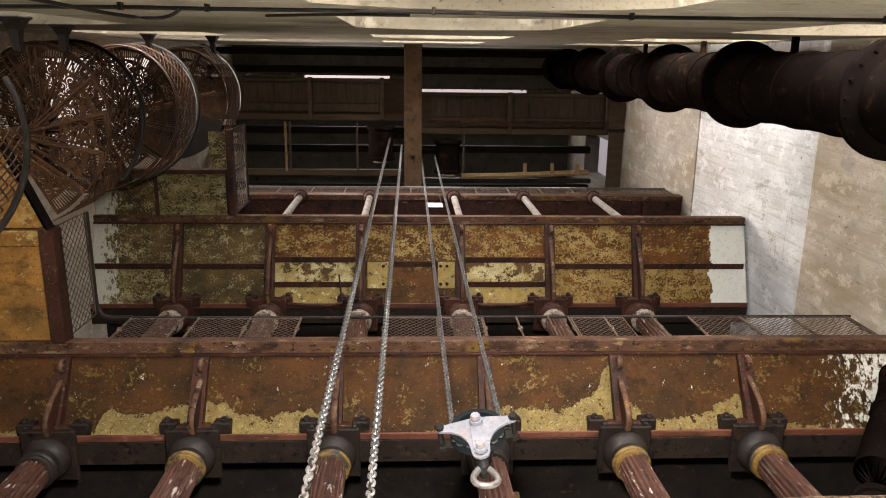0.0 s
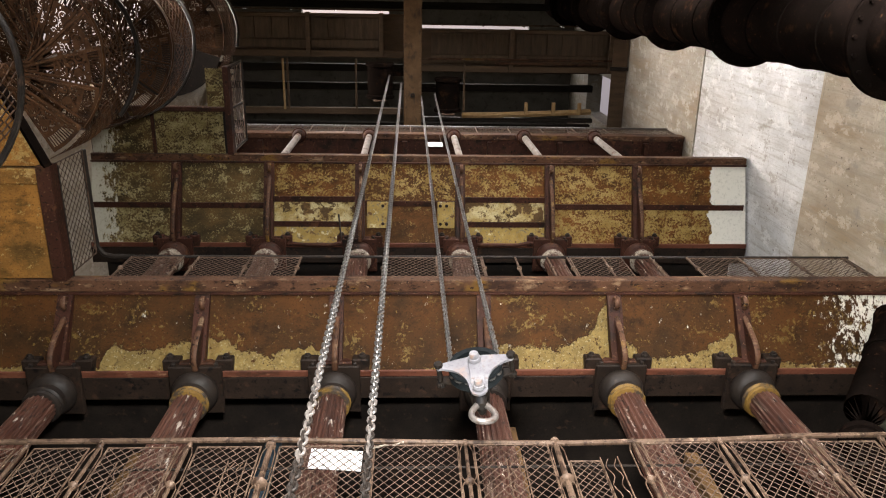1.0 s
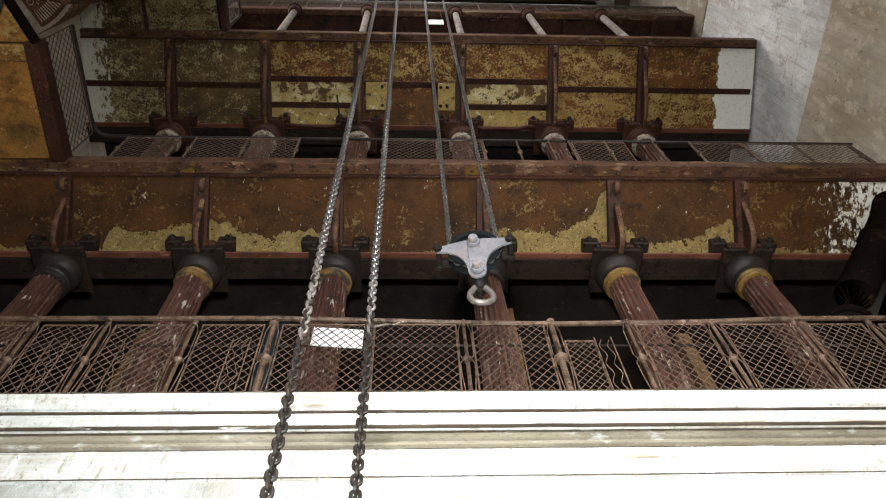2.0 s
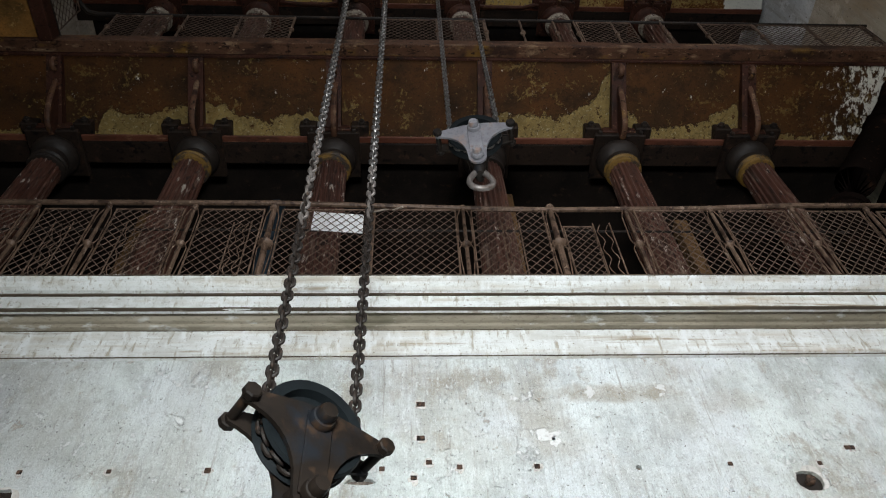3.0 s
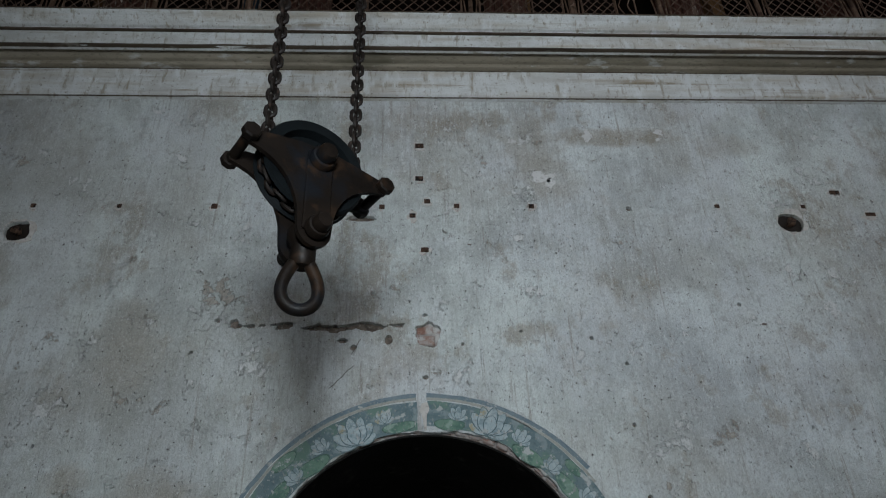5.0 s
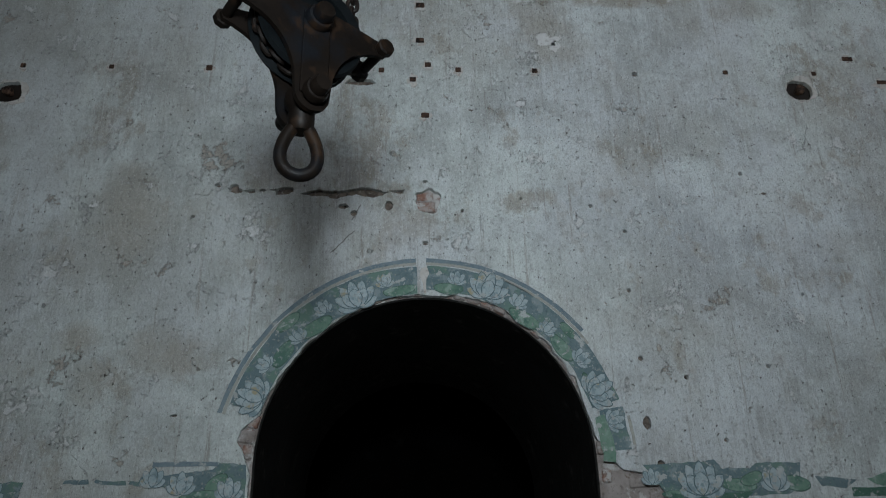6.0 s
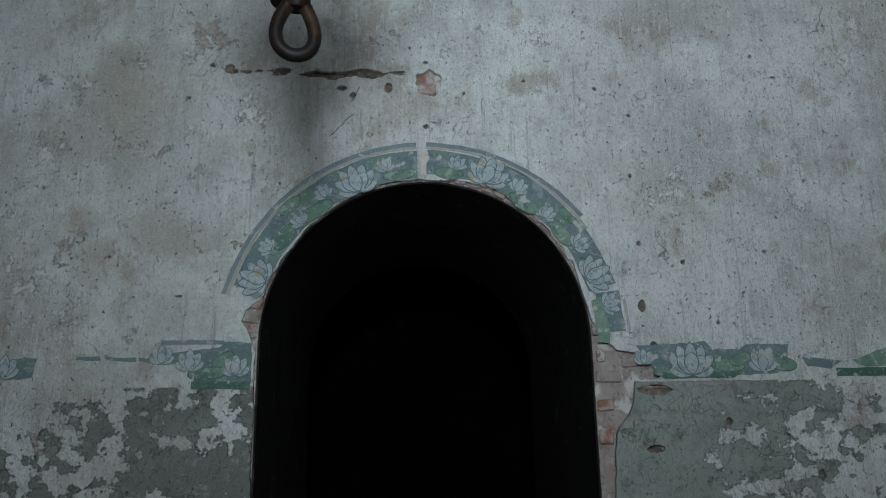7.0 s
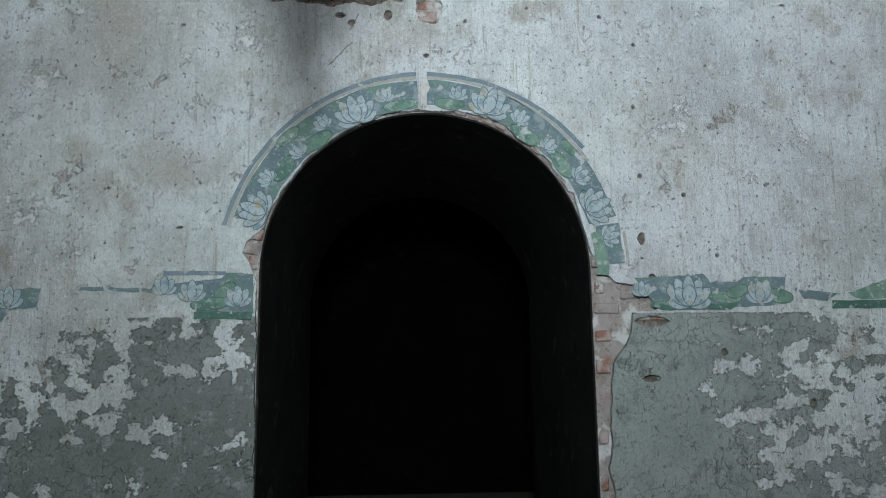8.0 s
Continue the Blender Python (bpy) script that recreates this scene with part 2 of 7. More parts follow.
def old_plaster():
    """Limewashed plaster, blue-white, streaked; below the frieze a grey-green dado that flakes off in islands."""
    p = Paint("old_plaster")
    g, span, calc, mix = p.grain, p.span, p.calc, p.mix
    chip = g(4.2, 13, 0.74, (1, 1, 0.9), (15, 0, 3))
    bare = g(3.0, 13, 0.74, (1, 1, 1), (21, 0, 6))
    pit = g(40, 3, 0.6, (1, 1, 1), (2, 0, 31))
    brushed = g(26, 7, 0.7, (1.6, 1, 0.10), (4, 0, 2))
    grit = g(150, 3, 0.7)
    tone = span(g(0.4, 4, 0.5, (1, 1, 1), (12, 0, 2)), 0.42, 0.58)
    c = mix(span(g(1.9, 13, 0.72, (1, 1, 0.85)), 0.42, 0.58), mix(tone, (0.50, 0.535, 0.52), (0.50, 0.53, 0.555)), mix(tone, (0.75, 0.805, 0.785), (0.745, 0.79, 0.82)))
    c = mix(span(g(0.75, 11, 0.68, (1, 1, 1), (3, 0, 7)), 0.47, 0.63, 0, 0.65), c, (0.39, 0.37, 0.325))
    c = mix(span(g(2.6, 10, 0.7, (1, 1, 0.8), (33, 0, 9)), 0.54, 0.61, 0, 0.65), c, (0.33, 0.28, 0.215))
    c = mix(span(g(1.2, 12, 0.7, (1, 1, 0.7), (41, 0, 4)), 0.49, 0.60, 0, 0.65), c, (0.76, 0.80, 0.825))
    c = mix(calc("MULTIPLY", span(brushed, 0.50, 0.68, 0, 0.65), span(g(1.1, 5, 0.6, (1, 1, 0.6), (6, 0, 9)), 0.42, 0.62)), c, (0.28, 0.28, 0.275))
    c = mix(span(g(22, 7, 0.7, (1.6, 1, 0.13), (9, 0, 12)), 0.54, 0.66, 0, 0.45), c, (0.76, 0.80, 0.80))
    c = mix(span(g(9, 9, 0.72, (2.2, 1, 0.09), (1, 0, 22)), 0.585, 0.64, 0, 0.6), c, (0.29, 0.255, 0.215))
    c = mix(span(g(9, 12, 0.78, (1, 1, 1), (3, 0, 17)), 0.565, 0.60, 0, 0.45), c, (0.33, 0.335, 0.33))
    c = mix(span(g(15, 9, 0.76, (1, 1, 0.7), (13, 0, 27)), 0.565, 0.58, 0, 0.42), c, (0.36, 0.365, 0.36))
    c = mix(span(g(17, 9, 0.76, (1.2, 1, 0.6), (23, 0, 7)), 0.57, 0.585, 0, 0.5), c, (0.80, 0.83, 0.825))
    c = mix(span(g(34, 6, 0.72, (1.3, 1, 0.5), (3, 0, 37)), 0.60, 0.62, 0, 0.6), c, (0.26, 0.25, 0.235))
    c = mix(span(g(38, 6, 0.72, (1, 1, 0.7), (3, 0, 57)), 0.62, 0.635, 0, 0.6), c, (0.84, 0.85, 0.84))
    # plaster turns greyer towards the left end
    c = mix(calc("MULTIPLY", span(p.x, -0.2, -2.2), span(g(1.5, 9, 0.68, (1, 1, 0.6), (17, 0, 43)), 0.40, 0.60, 0, 0.55)), c, (0.36, 0.36, 0.335))
    # long scratches
    for ax, az, bx, bz in ((-0.451, 3.19, -0.303, 3.346), (0.567, 3.46, 0.575, 3.56), (-0.33, 3.40, -0.27, 3.52)):
        long = math.hypot(bx - ax, bz - az)
        ux, uz = (bx - ax) / long, (bz - az) / long
        along = calc("ADD", calc("MULTIPLY", calc("SUBTRACT", p.x, ax), ux), calc("MULTIPLY", calc("SUBTRACT", p.z, az), uz))
        off = calc("ABSOLUTE", calc("ADD", calc("SUBTRACT", calc("MULTIPLY", calc("SUBTRACT", p.x, ax), uz), calc("MULTIPLY", calc("SUBTRACT", p.z, az), ux)), calc("MULTIPLY_ADD", g(18, 4, 0.6), 0.02, -0.01)))
        line = calc("MULTIPLY", calc("MULTIPLY", span(along, 0.0, 0.02), span(along, long, long - 0.02)), span(off, 0.005, 0.002))
        c = mix(calc("MULTIPLY", line, 0.8), c, (0.74, 0.75, 0.74) if ax > 0 else (0.12, 0.11, 0.10))
    # brown damp smears
    for cx, cz, a, b, strong in ((1.50, 5.12, 0.42, 0.085, 0.8), (0.90, 5.05, 0.20, 0.28, 0.45), (1.02, 4.72, 0.2, 0.2, 0.4), (-1.62, 3.50, 0.20, 0.30, 0.45), (-1.30, 2.62, 0.24, 0.13, 0.55), (-1.80, 2.69, 0.12, 0.09, 0.55), (-1.70, 2.45, 0.12, 0.12, 0.4), (2.33, 5.03, 0.22, 0.10, 0.4)):
        u, v = calc("MULTIPLY", calc("SUBTRACT", p.x, cx), 1 / a), calc("MULTIPLY", calc("SUBTRACT", p.z, cz), 1 / b)
        away = calc("ADD", calc("ADD", calc("MULTIPLY", u, u), calc("MULTIPLY", v, v)), calc("MULTIPLY_ADD", g(5, 10, 0.72, (1, 1, 1), (cx * 3, 0, cz)), 5.0, -2.5))
        c = mix(span(away, 1.5, 0.1, 0, strong), c, (0.335, 0.285, 0.215))
    c = mix(span(bare, 0.615, 0.627, 0, 0.75), c, (0.43, 0.37, 0.31))
    c = mix(span(chip, 0.60, 0.612, 0, 0.85), c, (0.76, 0.765, 0.755))
    c = mix(span(g(70, 6, 0.75, (1.2, 1, 0.8)), 0.47, 0.71, 0, 0.5), c, (0.26, 0.26, 0.25))
    c = mix(span(g(60, 6, 0.75, (1, 1, 1), (0, 0, 91)), 0.54, 0.66, 0, 0.6), c, (0.80, 0.82, 0.81))
    c = mix(span(grit, 0.56, 0.71, 0, 0.48), c, (0.20, 0.20, 0.195))
    c = mix(span(grit, 0.44, 0.32, 0, 0.4), c, (0.82, 0.84, 0.83))
    c = mix(span(pit, 0.665, 0.685, 0, 0.9), c, (0.11, 0.10, 0.09))
    c = mix(span(g(13, 4, 0.55, (1, 1, 1), (2, 0, 8)), 0.715, 0.73, 0, 0.9), c, (0.13, 0.10, 0.08))
    # short hair cracks
    vein = p.n.new("ShaderNodeTexVoronoi")
    vein.feature = "DISTANCE_TO_EDGE"
    vein.inputs["Scale"].default_value = 2.3
    wob = p.n.new("ShaderNodeMix")
    wob.data_type = "VECTOR"
    wob.inputs[0].default_value = 0.22
    drift = p.n.new("ShaderNodeTexNoise")
    drift.inputs["Scale"].default_value, drift.inputs["Detail"].default_value = 4.0, 8
    p.l.new(p.at, drift.inputs["Vector"])
    p.l.new(p.at, wob.inputs[4])
    p.l.new(drift.outputs["Color"], wob.inputs[5])
    p.l.new(wob.outputs[1], vein.inputs["Vector"])
    hair = calc("MULTIPLY", span(vein.outputs["Distance"], 0.0, 0.005, 1, 0), span(g(3.2, 6, 0.65, (1, 1, 1), (7, 0, 5)), 0.60, 0.66))
    c = mix(calc("MULTIPLY", hair, 0.45), c, (0.12, 0.11, 0.10))
    # dado paint: whole beside the arch, in islands further off
    right_hold = span(p.x, 1.40, 1.95, 0.13, -0.022)
    left_hold = span(p.x, -1.5, -0.85, -0.005, 0.09)
    west = span(p.x, 0.0, 0.02, 1, 0)
    hold = calc("ADD", calc("MULTIPLY", left_hold, west), calc("MULTIPLY", right_hold, calc("SUBTRACT", 1.0, west)))
    hold = calc("ADD", hold, calc("MULTIPLY", span(p.z, 1.0, 1.75, 0.05, -0.05), west))
    flake = calc("ADD", calc("ADD", calc("MULTIPLY", g(2.9, 6, 0.55, (1, 1, 1.5), (2, 0, 2)), 0.48), calc("MULTIPLY", g(10, 5, 0.55, (0.9, 1, 1.1), (7, 0, 1)), 0.52)), hold)
    flake = calc("ADD", flake, span(p.z, 0.6, 1.8, 0.03, 0.0))
    flake = calc("ADD", flake, span(g(30, 7, 0.75), 0.3, 0.7, -0.045, 0.045))
    below = span(calc("ADD", p.z, calc("MULTIPLY_ADD", g(30, 5, 0.7), 0.03, -0.015)), 1.785, 1.792, 1, 0)
    dado = calc("MULTIPLY", span(flake, 0.505, 0.513), below)
    rim = calc("MULTIPLY", calc("MULTIPLY", span(flake, 0.490, 0.505), span(flake, 0.522, 0.508)), below)
    green = mix(span(g(2.5, 8, 0.65), 0.35, 0.65), (0.245, 0.285, 0.262), (0.355, 0.395, 0.366))
    green = mix(span(g(26, 5, 0.7), 0.56, 0.72, 0, 0.55), green, (0.15, 0.15, 0.135))
    # dado darkened left of the arch: fall-off of light painted in
    green = mix(calc("MULTIPLY", west, span(g(1.4, 6, 0.6, (1, 1, 1), (5, 0, 61)), 0.35, 0.55, 0.25, 0.75)), green, (0.165, 0.18, 0.165))
    crack = p.n.new("ShaderNodeTexVoronoi")
    crack.feature = "DISTANCE_TO_EDGE"
    crack.inputs["Scale"].default_value = 17.0
    p.l.new(wob.outputs[1], crack.inputs["Vector"])
    lines = calc("MULTIPLY", span(crack.outputs["Distance"], 0.0, 0.014, 0.6, 0), span(g(2.4, 7, 0.7, (1, 1, 1), (3, 0, 3)), 0.46, 0.54))
    green = mix(span(g(9, 10, 0.75, (1, 1, 1), (4, 0, 41)), 0.55, 0.59, 0, 0.6), green, (0.38, 0.40, 0.385))
    green = mix(span(g(11, 12, 0.78, (1, 1, 0.8), (9, 0, 51)), 0.53, 0.60, 0, 0.6), green, (0.145, 0.155, 0.145))
    green = mix(span(grit, 0.54, 0.70, 0, 0.5), green, (0.10, 0.105, 0.10))
    green = mix(span(g(46, 3, 0.6, (1, 1, 1), (2, 0, 77)), 0.64, 0.69, 0, 0.7), green, (0.10, 0.10, 0.095))
    green = mix(lines, green, (0.085, 0.085, 0.078))
    c = mix(dado, c, green)
    # dark line round each island: the flake's edge shadow painted in
    c = mix(calc("MULTIPLY", rim, 0.5), c, (0.13, 0.135, 0.125))
    h = calc("ADD", calc("MULTIPLY", g(9, 12, 0.78, (1, 1, 0.7)), 0.9), calc("MULTIPLY", dado, 0.5))
    h = calc("ADD", h, calc("MULTIPLY", brushed, 0.25))
    h = calc("SUBTRACT", h, span(chip, 0.60, 0.612, 0, 0.35))
    h = calc("SUBTRACT", h, span(bare, 0.615, 0.627, 0, 0.4))
    h = calc("SUBTRACT", h, span(pit, 0.62, 0.685, 0, 0.5))
    h = calc("SUBTRACT", h, calc("MULTIPLY", hair, 0.5))
    h = calc("SUBTRACT", h, calc("MULTIPLY", calc("MULTIPLY", lines, dado), 0.6))
    h = calc("ADD", h, calc("MULTIPLY", grit, 0.25))
    return p.finish(c, h, 0.85, 0.9, 0.22, 0.025)


PLASTER = old_plaster()
CORNICE = surface("cornice_plaster", (0.66, 0.675, 0.66), (0.82, 0.845, 0.84), 2.2, 0.85, bump=0.35, fine=90, layers=(
    ((0.50, 0.44, 0.35), 2.0, 0.47, 0.66, (0.35, 1, 4.0)), ((0.60, 0.60, 0.575), 9, 0.48, 0.66, (0.5, 1, 1.2)), ((0.30, 0.24, 0.165), 5, 0.58, 0.70, (0.18, 1, 4.5)), ((0.78, 0.80, 0.80), 7, 0.52, 0.66, (1.5, 1, 0.6)),
    ((0.40, 0.365, 0.30), 16, 0.56, 0.68, (1.6, 1, 0.4)), ((0.28, 0.25, 0.20), 40, 0.60, 0.70, (0.8, 1, 1.0)), ((0.14, 0.12, 0.10), 60, 0.67, 0.70)))
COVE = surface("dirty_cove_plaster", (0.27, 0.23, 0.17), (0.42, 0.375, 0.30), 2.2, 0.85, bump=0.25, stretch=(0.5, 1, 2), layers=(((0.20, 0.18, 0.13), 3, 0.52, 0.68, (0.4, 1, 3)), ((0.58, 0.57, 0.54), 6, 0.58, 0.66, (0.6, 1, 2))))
LEDGE_DARK = surface("ledge_dirt_and_shadow", (0.05, 0.038, 0.027), (0.12, 0.093, 0.067), 5, 0.95, bump=0.4, stretch=(0.5, 1, 1), layers=(((0.30, 0.28, 0.24), 7, 0.60, 0.70, (0.5, 1, 1)),))
CREAM_WALL = surface("cream_wall", (0.30, 0.25, 0.17), (0.44, 0.375, 0.27), 0.8, 0.85, bump=0.3, layers=(
    ((0.22, 0.18, 0.125), 1.1, 0.50, 0.66, (0.5, 1, 1.6)), ((0.56, 0.50, 0.38), 3.4, 0.58, 0.66, (0.4, 1, 1.5)), ((0.12, 0.10, 0.075), 6, 0.60, 0.72, (0.5, 1, 1)), ((0.08, 0.065, 0.05), 24, 0.63, 0.70)))
def side_wall(name, low, high, tan, dirt):
    """Lime-washed concrete with drips that run down it, board marks and patches where the wash has gone."""
    p = Paint(name)
    g = p.grain
    c = p.mix(p.span(g(0.9, 10, 0.68, (1, 1, 0.6)), 0.36, 0.62), low, high)
    c = p.mix(p.span(g(1.3, 10, 0.66, (1, 1.6, 0.25), (3, 0, 0)), 0.46, 0.66, 0, tan), c, (0.32, 0.225, 0.13))
    c = p.mix(p.span(g(5.5, 9, 0.7, (1, 2.4, 0.12), (5, 2, 0)), 0.50, 0.66, 0, dirt), c, (0.27, 0.235, 0.19))
    c = p.mix(p.span(g(3.2, 12, 0.72, (1, 1, 0.7), (8, 1, 0)), 0.54, 0.58, 0, 0.55), c, tuple(min(0.85, q * 1.15) for q in high))
    c = p.mix(p.span(g(2.1, 12, 0.74, (1, 1, 0.8), (2, 9, 0)), 0.57, 0.61, 0, 0.6), c, (0.33, 0.30, 0.265))
    c = p.mix(p.span(g(26, 6, 0.75, (1, 1, 0.5)), 0.52, 0.70, 0, 0.45), c, (0.25, 0.22, 0.18))
    c = p.mix(p.span(g(18, 5, 0.6, (1, 1, 0.8), (6, 6, 0)), 0.655, 0.675, 0, 0.85), c, (0.14, 0.115, 0.09))
    # board marks: thin level lines at uneven heights
    wave = p.calc("FRACT", p.calc("MULTIPLY", p.calc("ADD", p.z, p.calc("MULTIPLY", g(1.2, 3, 0.5), 0.10)), 1.45))
    mark = p.calc("MULTIPLY", p.span(wave, 0.0, 0.03, 1, 0), p.span(g(2.0, 5, 0.6, (1, 1, 1), (1, 8, 4)), 0.48, 0.60))
    c = p.mix(p.calc("MULTIPLY", mark, 0.55), c, (0.22, 0.19, 0.16))
    h = p.calc("SUBTRACT", p.calc("ADD", g(11, 10, 0.75, (1, 1, 0.7)), p.span(g(3.2, 12, 0.72, (1, 1, 0.7), (8, 1, 0)), 0.54, 0.58, 0, 0.3)), p.calc("MULTIPLY", mark, 0.5))
    return p.finish(c, h, 0.85, 0.5, 0.15)


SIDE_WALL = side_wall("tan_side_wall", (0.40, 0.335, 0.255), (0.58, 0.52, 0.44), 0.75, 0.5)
# pale wash, with the daylight on this band worked into its tone
SIDE_PALE = side_wall("pale_lit_side_wall", (0.54, 0.545, 0.555), (0.78, 0.79, 0.80), 0.2, 0.5)
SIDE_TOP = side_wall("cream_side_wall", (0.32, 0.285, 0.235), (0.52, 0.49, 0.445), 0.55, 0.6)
# dark grey for the gallery floor, the upper deck and the roof
DARK_PLASTER = surface("dark_grey_plaster", (0.10, 0.095, 0.085), (0.17, 0.16, 0.145), 1.5, 0.9, bump=0.3, layers=(((0.06, 0.055, 0.05), 4, 0.55, 0.7),))
BRICK = surface("old_brick", (0.25, 0.13, 0.095), (0.36, 0.22, 0.17), 9, 0.9, bump=0.6, layers=(((0.43, 0.37, 0.34), 9, 0.44, 0.54), ((0.52, 0.50, 0.48), 14, 0.56, 0.62), ((0.16, 0.10, 0.08), 16, 0.62, 0.7)))
# the passage's shade is put into this near-black
VAULT = surface("shade_dark_vault_plaster", (0.011, 0.011, 0.0105), (0.027, 0.026, 0.024), 2.2, 0.9, bump=0.4, layers=(((0.06, 0.057, 0.052), 7, 0.58, 0.68), ((0.02, 0.02, 0.02), 3, 0.5, 0.66, (1, 1, 0.5)), ((0.015, 0.015, 0.014), 30, 0.6, 0.66)), spec=0.08)
PINK_MORTAR = surface("smeared_pink_mortar", (0.25, 0.21, 0.19), (0.44, 0.40, 0.38), 7, 0.95, bump=0.6, layers=(((0.29, 0.19, 0.155), 8, 0.58, 0.66), ((0.58, 0.57, 0.55), 9, 0.52, 0.60), ((0.22, 0.17, 0.14), 20, 0.62, 0.68)))
# near black for rooms that lie in shade
ROOM_SHADE = surface("room_shade_black", (0.0025, 0.0025, 0.0025), (0.006, 0.006, 0.006), 1.8, 0.95, bump=0.3, layers=(((0.010, 0.010, 0.010), 5, 0.6, 0.7),), spec=0.03)
FLOOR = surface("floor_tiles", (0.16, 0.14, 0.12), (0.25, 0.22, 0.19), 2, 0.7, bump=0.2)
IRON = surface("red_brown_iron", (0.032, 0.012, 0.008), (0.066, 0.025, 0.016), 2.5, 0.55, 0.0, 0.2, layers=(
    ((0.12, 0.052, 0.026), 6, 0.57, 0.66), ((0.016, 0.009, 0.007), 3, 0.53, 0.64), ((0.15, 0.080, 0.045), 26, 0.61, 0.67), ((0.009, 0.006, 0.005), 20, 0.58, 0.64)), spec=0.13)
BLACK_BROWN_IRON = surface("black_brown_iron", (0.012, 0.008, 0.006), (0.028, 0.017, 0.012), 3, 0.6, 0.0, 0.25, layers=(((0.05, 0.026, 0.017), 7, 0.58, 0.68), ((0.004, 0.003, 0.003), 12, 0.56, 0.64)), spec=0.15)
RED_IRON = surface("lit_red_iron", (0.085, 0.026, 0.015), (0.16, 0.058, 0.034), 2.5, 0.5, 0.0, 0.2, stretch=(0.4, 1, 1), layers=(((0.03, 0.014, 0.009), 3, 0.52, 0.66, (0.5, 1, 1)), ((0.26, 0.14, 0.085), 14, 0.60, 0.68, (0.3, 1, 1))))
EDGE_IRON = surface("rubbed_edge_iron", (0.070, 0.033, 0.019), (0.125, 0.062, 0.037), 3.5, 0.5, 0.0, 0.25, layers=(
    ((0.26, 0.17, 0.105), 8, 0.57, 0.68, (0.4, 1, 1)), ((0.035, 0.018, 0.013), 4, 0.52, 0.62, (0.6, 1, 1)), ((0.17, 0.092, 0.024), 3, 0.58, 0.66, (0.5, 1, 1)), ((0.022, 0.011, 0.008), 22, 0.57, 0.63, (0.6, 1, 1)), ((0.33, 0.22, 0.14), 30, 0.64, 0.68, (0.5, 1, 1))), spec=0.13)
BAND_LINE = ((-6.5, 0.1), (-3.6, 0.12), (-3.46, 0.44), (-3.25, 0.28), (-2.77, 0.36), (-2.44, 0.46), (-2.16, 0.42), (-1.86, 0.26), (-1.6, 0.24), (-1.12, 0.36), (-0.72, 0.05), (0.2, 0.05), (0.8, 0.26), (1.1, 0.34), (1.84, 0.31), (2.2, 0.5), (2.40, 0.9), (2.5, 0.6), (2.66, 0.36), (2.85, 0.19), (3.45, 0.22), (3.95, 0.5), (4.12, 0.14), (5.0, 0.10))
RUST_PLATE = flaked_plate("rusty_soffit_plate", (0.036, 0.0155, 0.0042), (0.085, 0.047, 0.010), (0.15, 0.098, 0.028), 0.432, 20,
                          pale_ends=(((0.60, 0.57, 0.50), 4.75, 6.5, 0.6),), band=((0.135, 0.094, 0.032), -6.5, 6.1, BAND_LINE))
YELLOW_PLATE = flaked_plate("flaking_yellow_plate", (0.070, 0.030, 0.009), (0.20, 0.125, 0.032), (0.30, 0.21, 0.076), 0.50, 27,
                            pale_ends=(((0.66, 0.65, 0.59), 5.36, 5.46, 0.10),))
OLIVE_PLATE = flaked_plate("flaking_olive_plate", (0.058, 0.040, 0.017), (0.17, 0.133, 0.054), (0.31, 0.26, 0.135), 0.49, 32,
                           pale_ends=(((0.42, 0.40, 0.33), -4.8, -5.5, 0.5),))
BROWN_PLATE = flaked_plate("rust_eaten_plate", (0.060, 0.028, 0.010), (0.17, 0.105, 0.03), (0.24, 0.165, 0.065), 0.465, 26)
ORANGE_PLATE = flaked_plate("rusty_orange_plate", (0.20, 0.105, 0.030), (0.37, 0.225, 0.075), (0.46, 0.32, 0.14), 0.46, 16)
PATCHY_PLATE = flaked_plate("patchy_cream_plate", (0.055, 0.035, 0.016), (0.27, 0.19, 0.062), (0.46, 0.385, 0.21), 0.535, 6)
CREAM_PAINT = surface("old_cream_paint", (0.24, 0.15, 0.030), (0.37, 0.265, 0.085), 5, 0.6, 0.0, 0.3, layers=(
    ((0.17, 0.135, 0.075), 20, 0.55, 0.60), ((0.10, 0.05, 0.016), 11, 0.58, 0.62), ((0.54, 0.46, 0.27), 9, 0.60, 0.66)))
COLUMN = surface("column_paint", (0.050, 0.019, 0.013), (0.098, 0.042, 0.029), 2.5, 0.5, 0.0, 0.2, layers=(
    ((0.19, 0.13, 0.10), 7, 0.56, 0.66, (1.5, 1.5, 0.25)), ((0.030, 0.014, 0.010), 4, 0.50, 0.68, (2, 2, 0.25)), ((0.36, 0.31, 0.27), 16, 0.61, 0.64, (1, 1, 0.3)), ((0.020, 0.010, 0.008), 22, 0.58, 0.62, (1, 1, 0.4))))
RING_YELLOW = surface("ochre_ring_paint", (0.13, 0.070, 0.015), (0.23, 0.135, 0.036), 6, 0.5, layers=(((0.04, 0.03, 0.024), 7, 0.48, 0.58),))
DARK_IRON = surface("blackened_iron", (0.012, 0.009, 0.008), (0.027, 0.020, 0.016), 4, 0.5, 0.0, 0.2, layers=(((0.06, 0.036, 0.024), 9, 0.6, 0.7),))
RAIL = surface("worn_rail_iron", (0.085, 0.052, 0.034), (0.17, 0.11, 0.078), 6, 0.5, 0.1, 0.15, layers=(((0.045, 0.026, 0.018), 10, 0.52, 0.60), ((0.28, 0.20, 0.15), 16, 0.60, 0.66)))
WIRE = surface("rusty_wire", (0.085, 0.055, 0.04), (0.15, 0.10, 0.075), 8, 0.6, 0.2, 0.0)
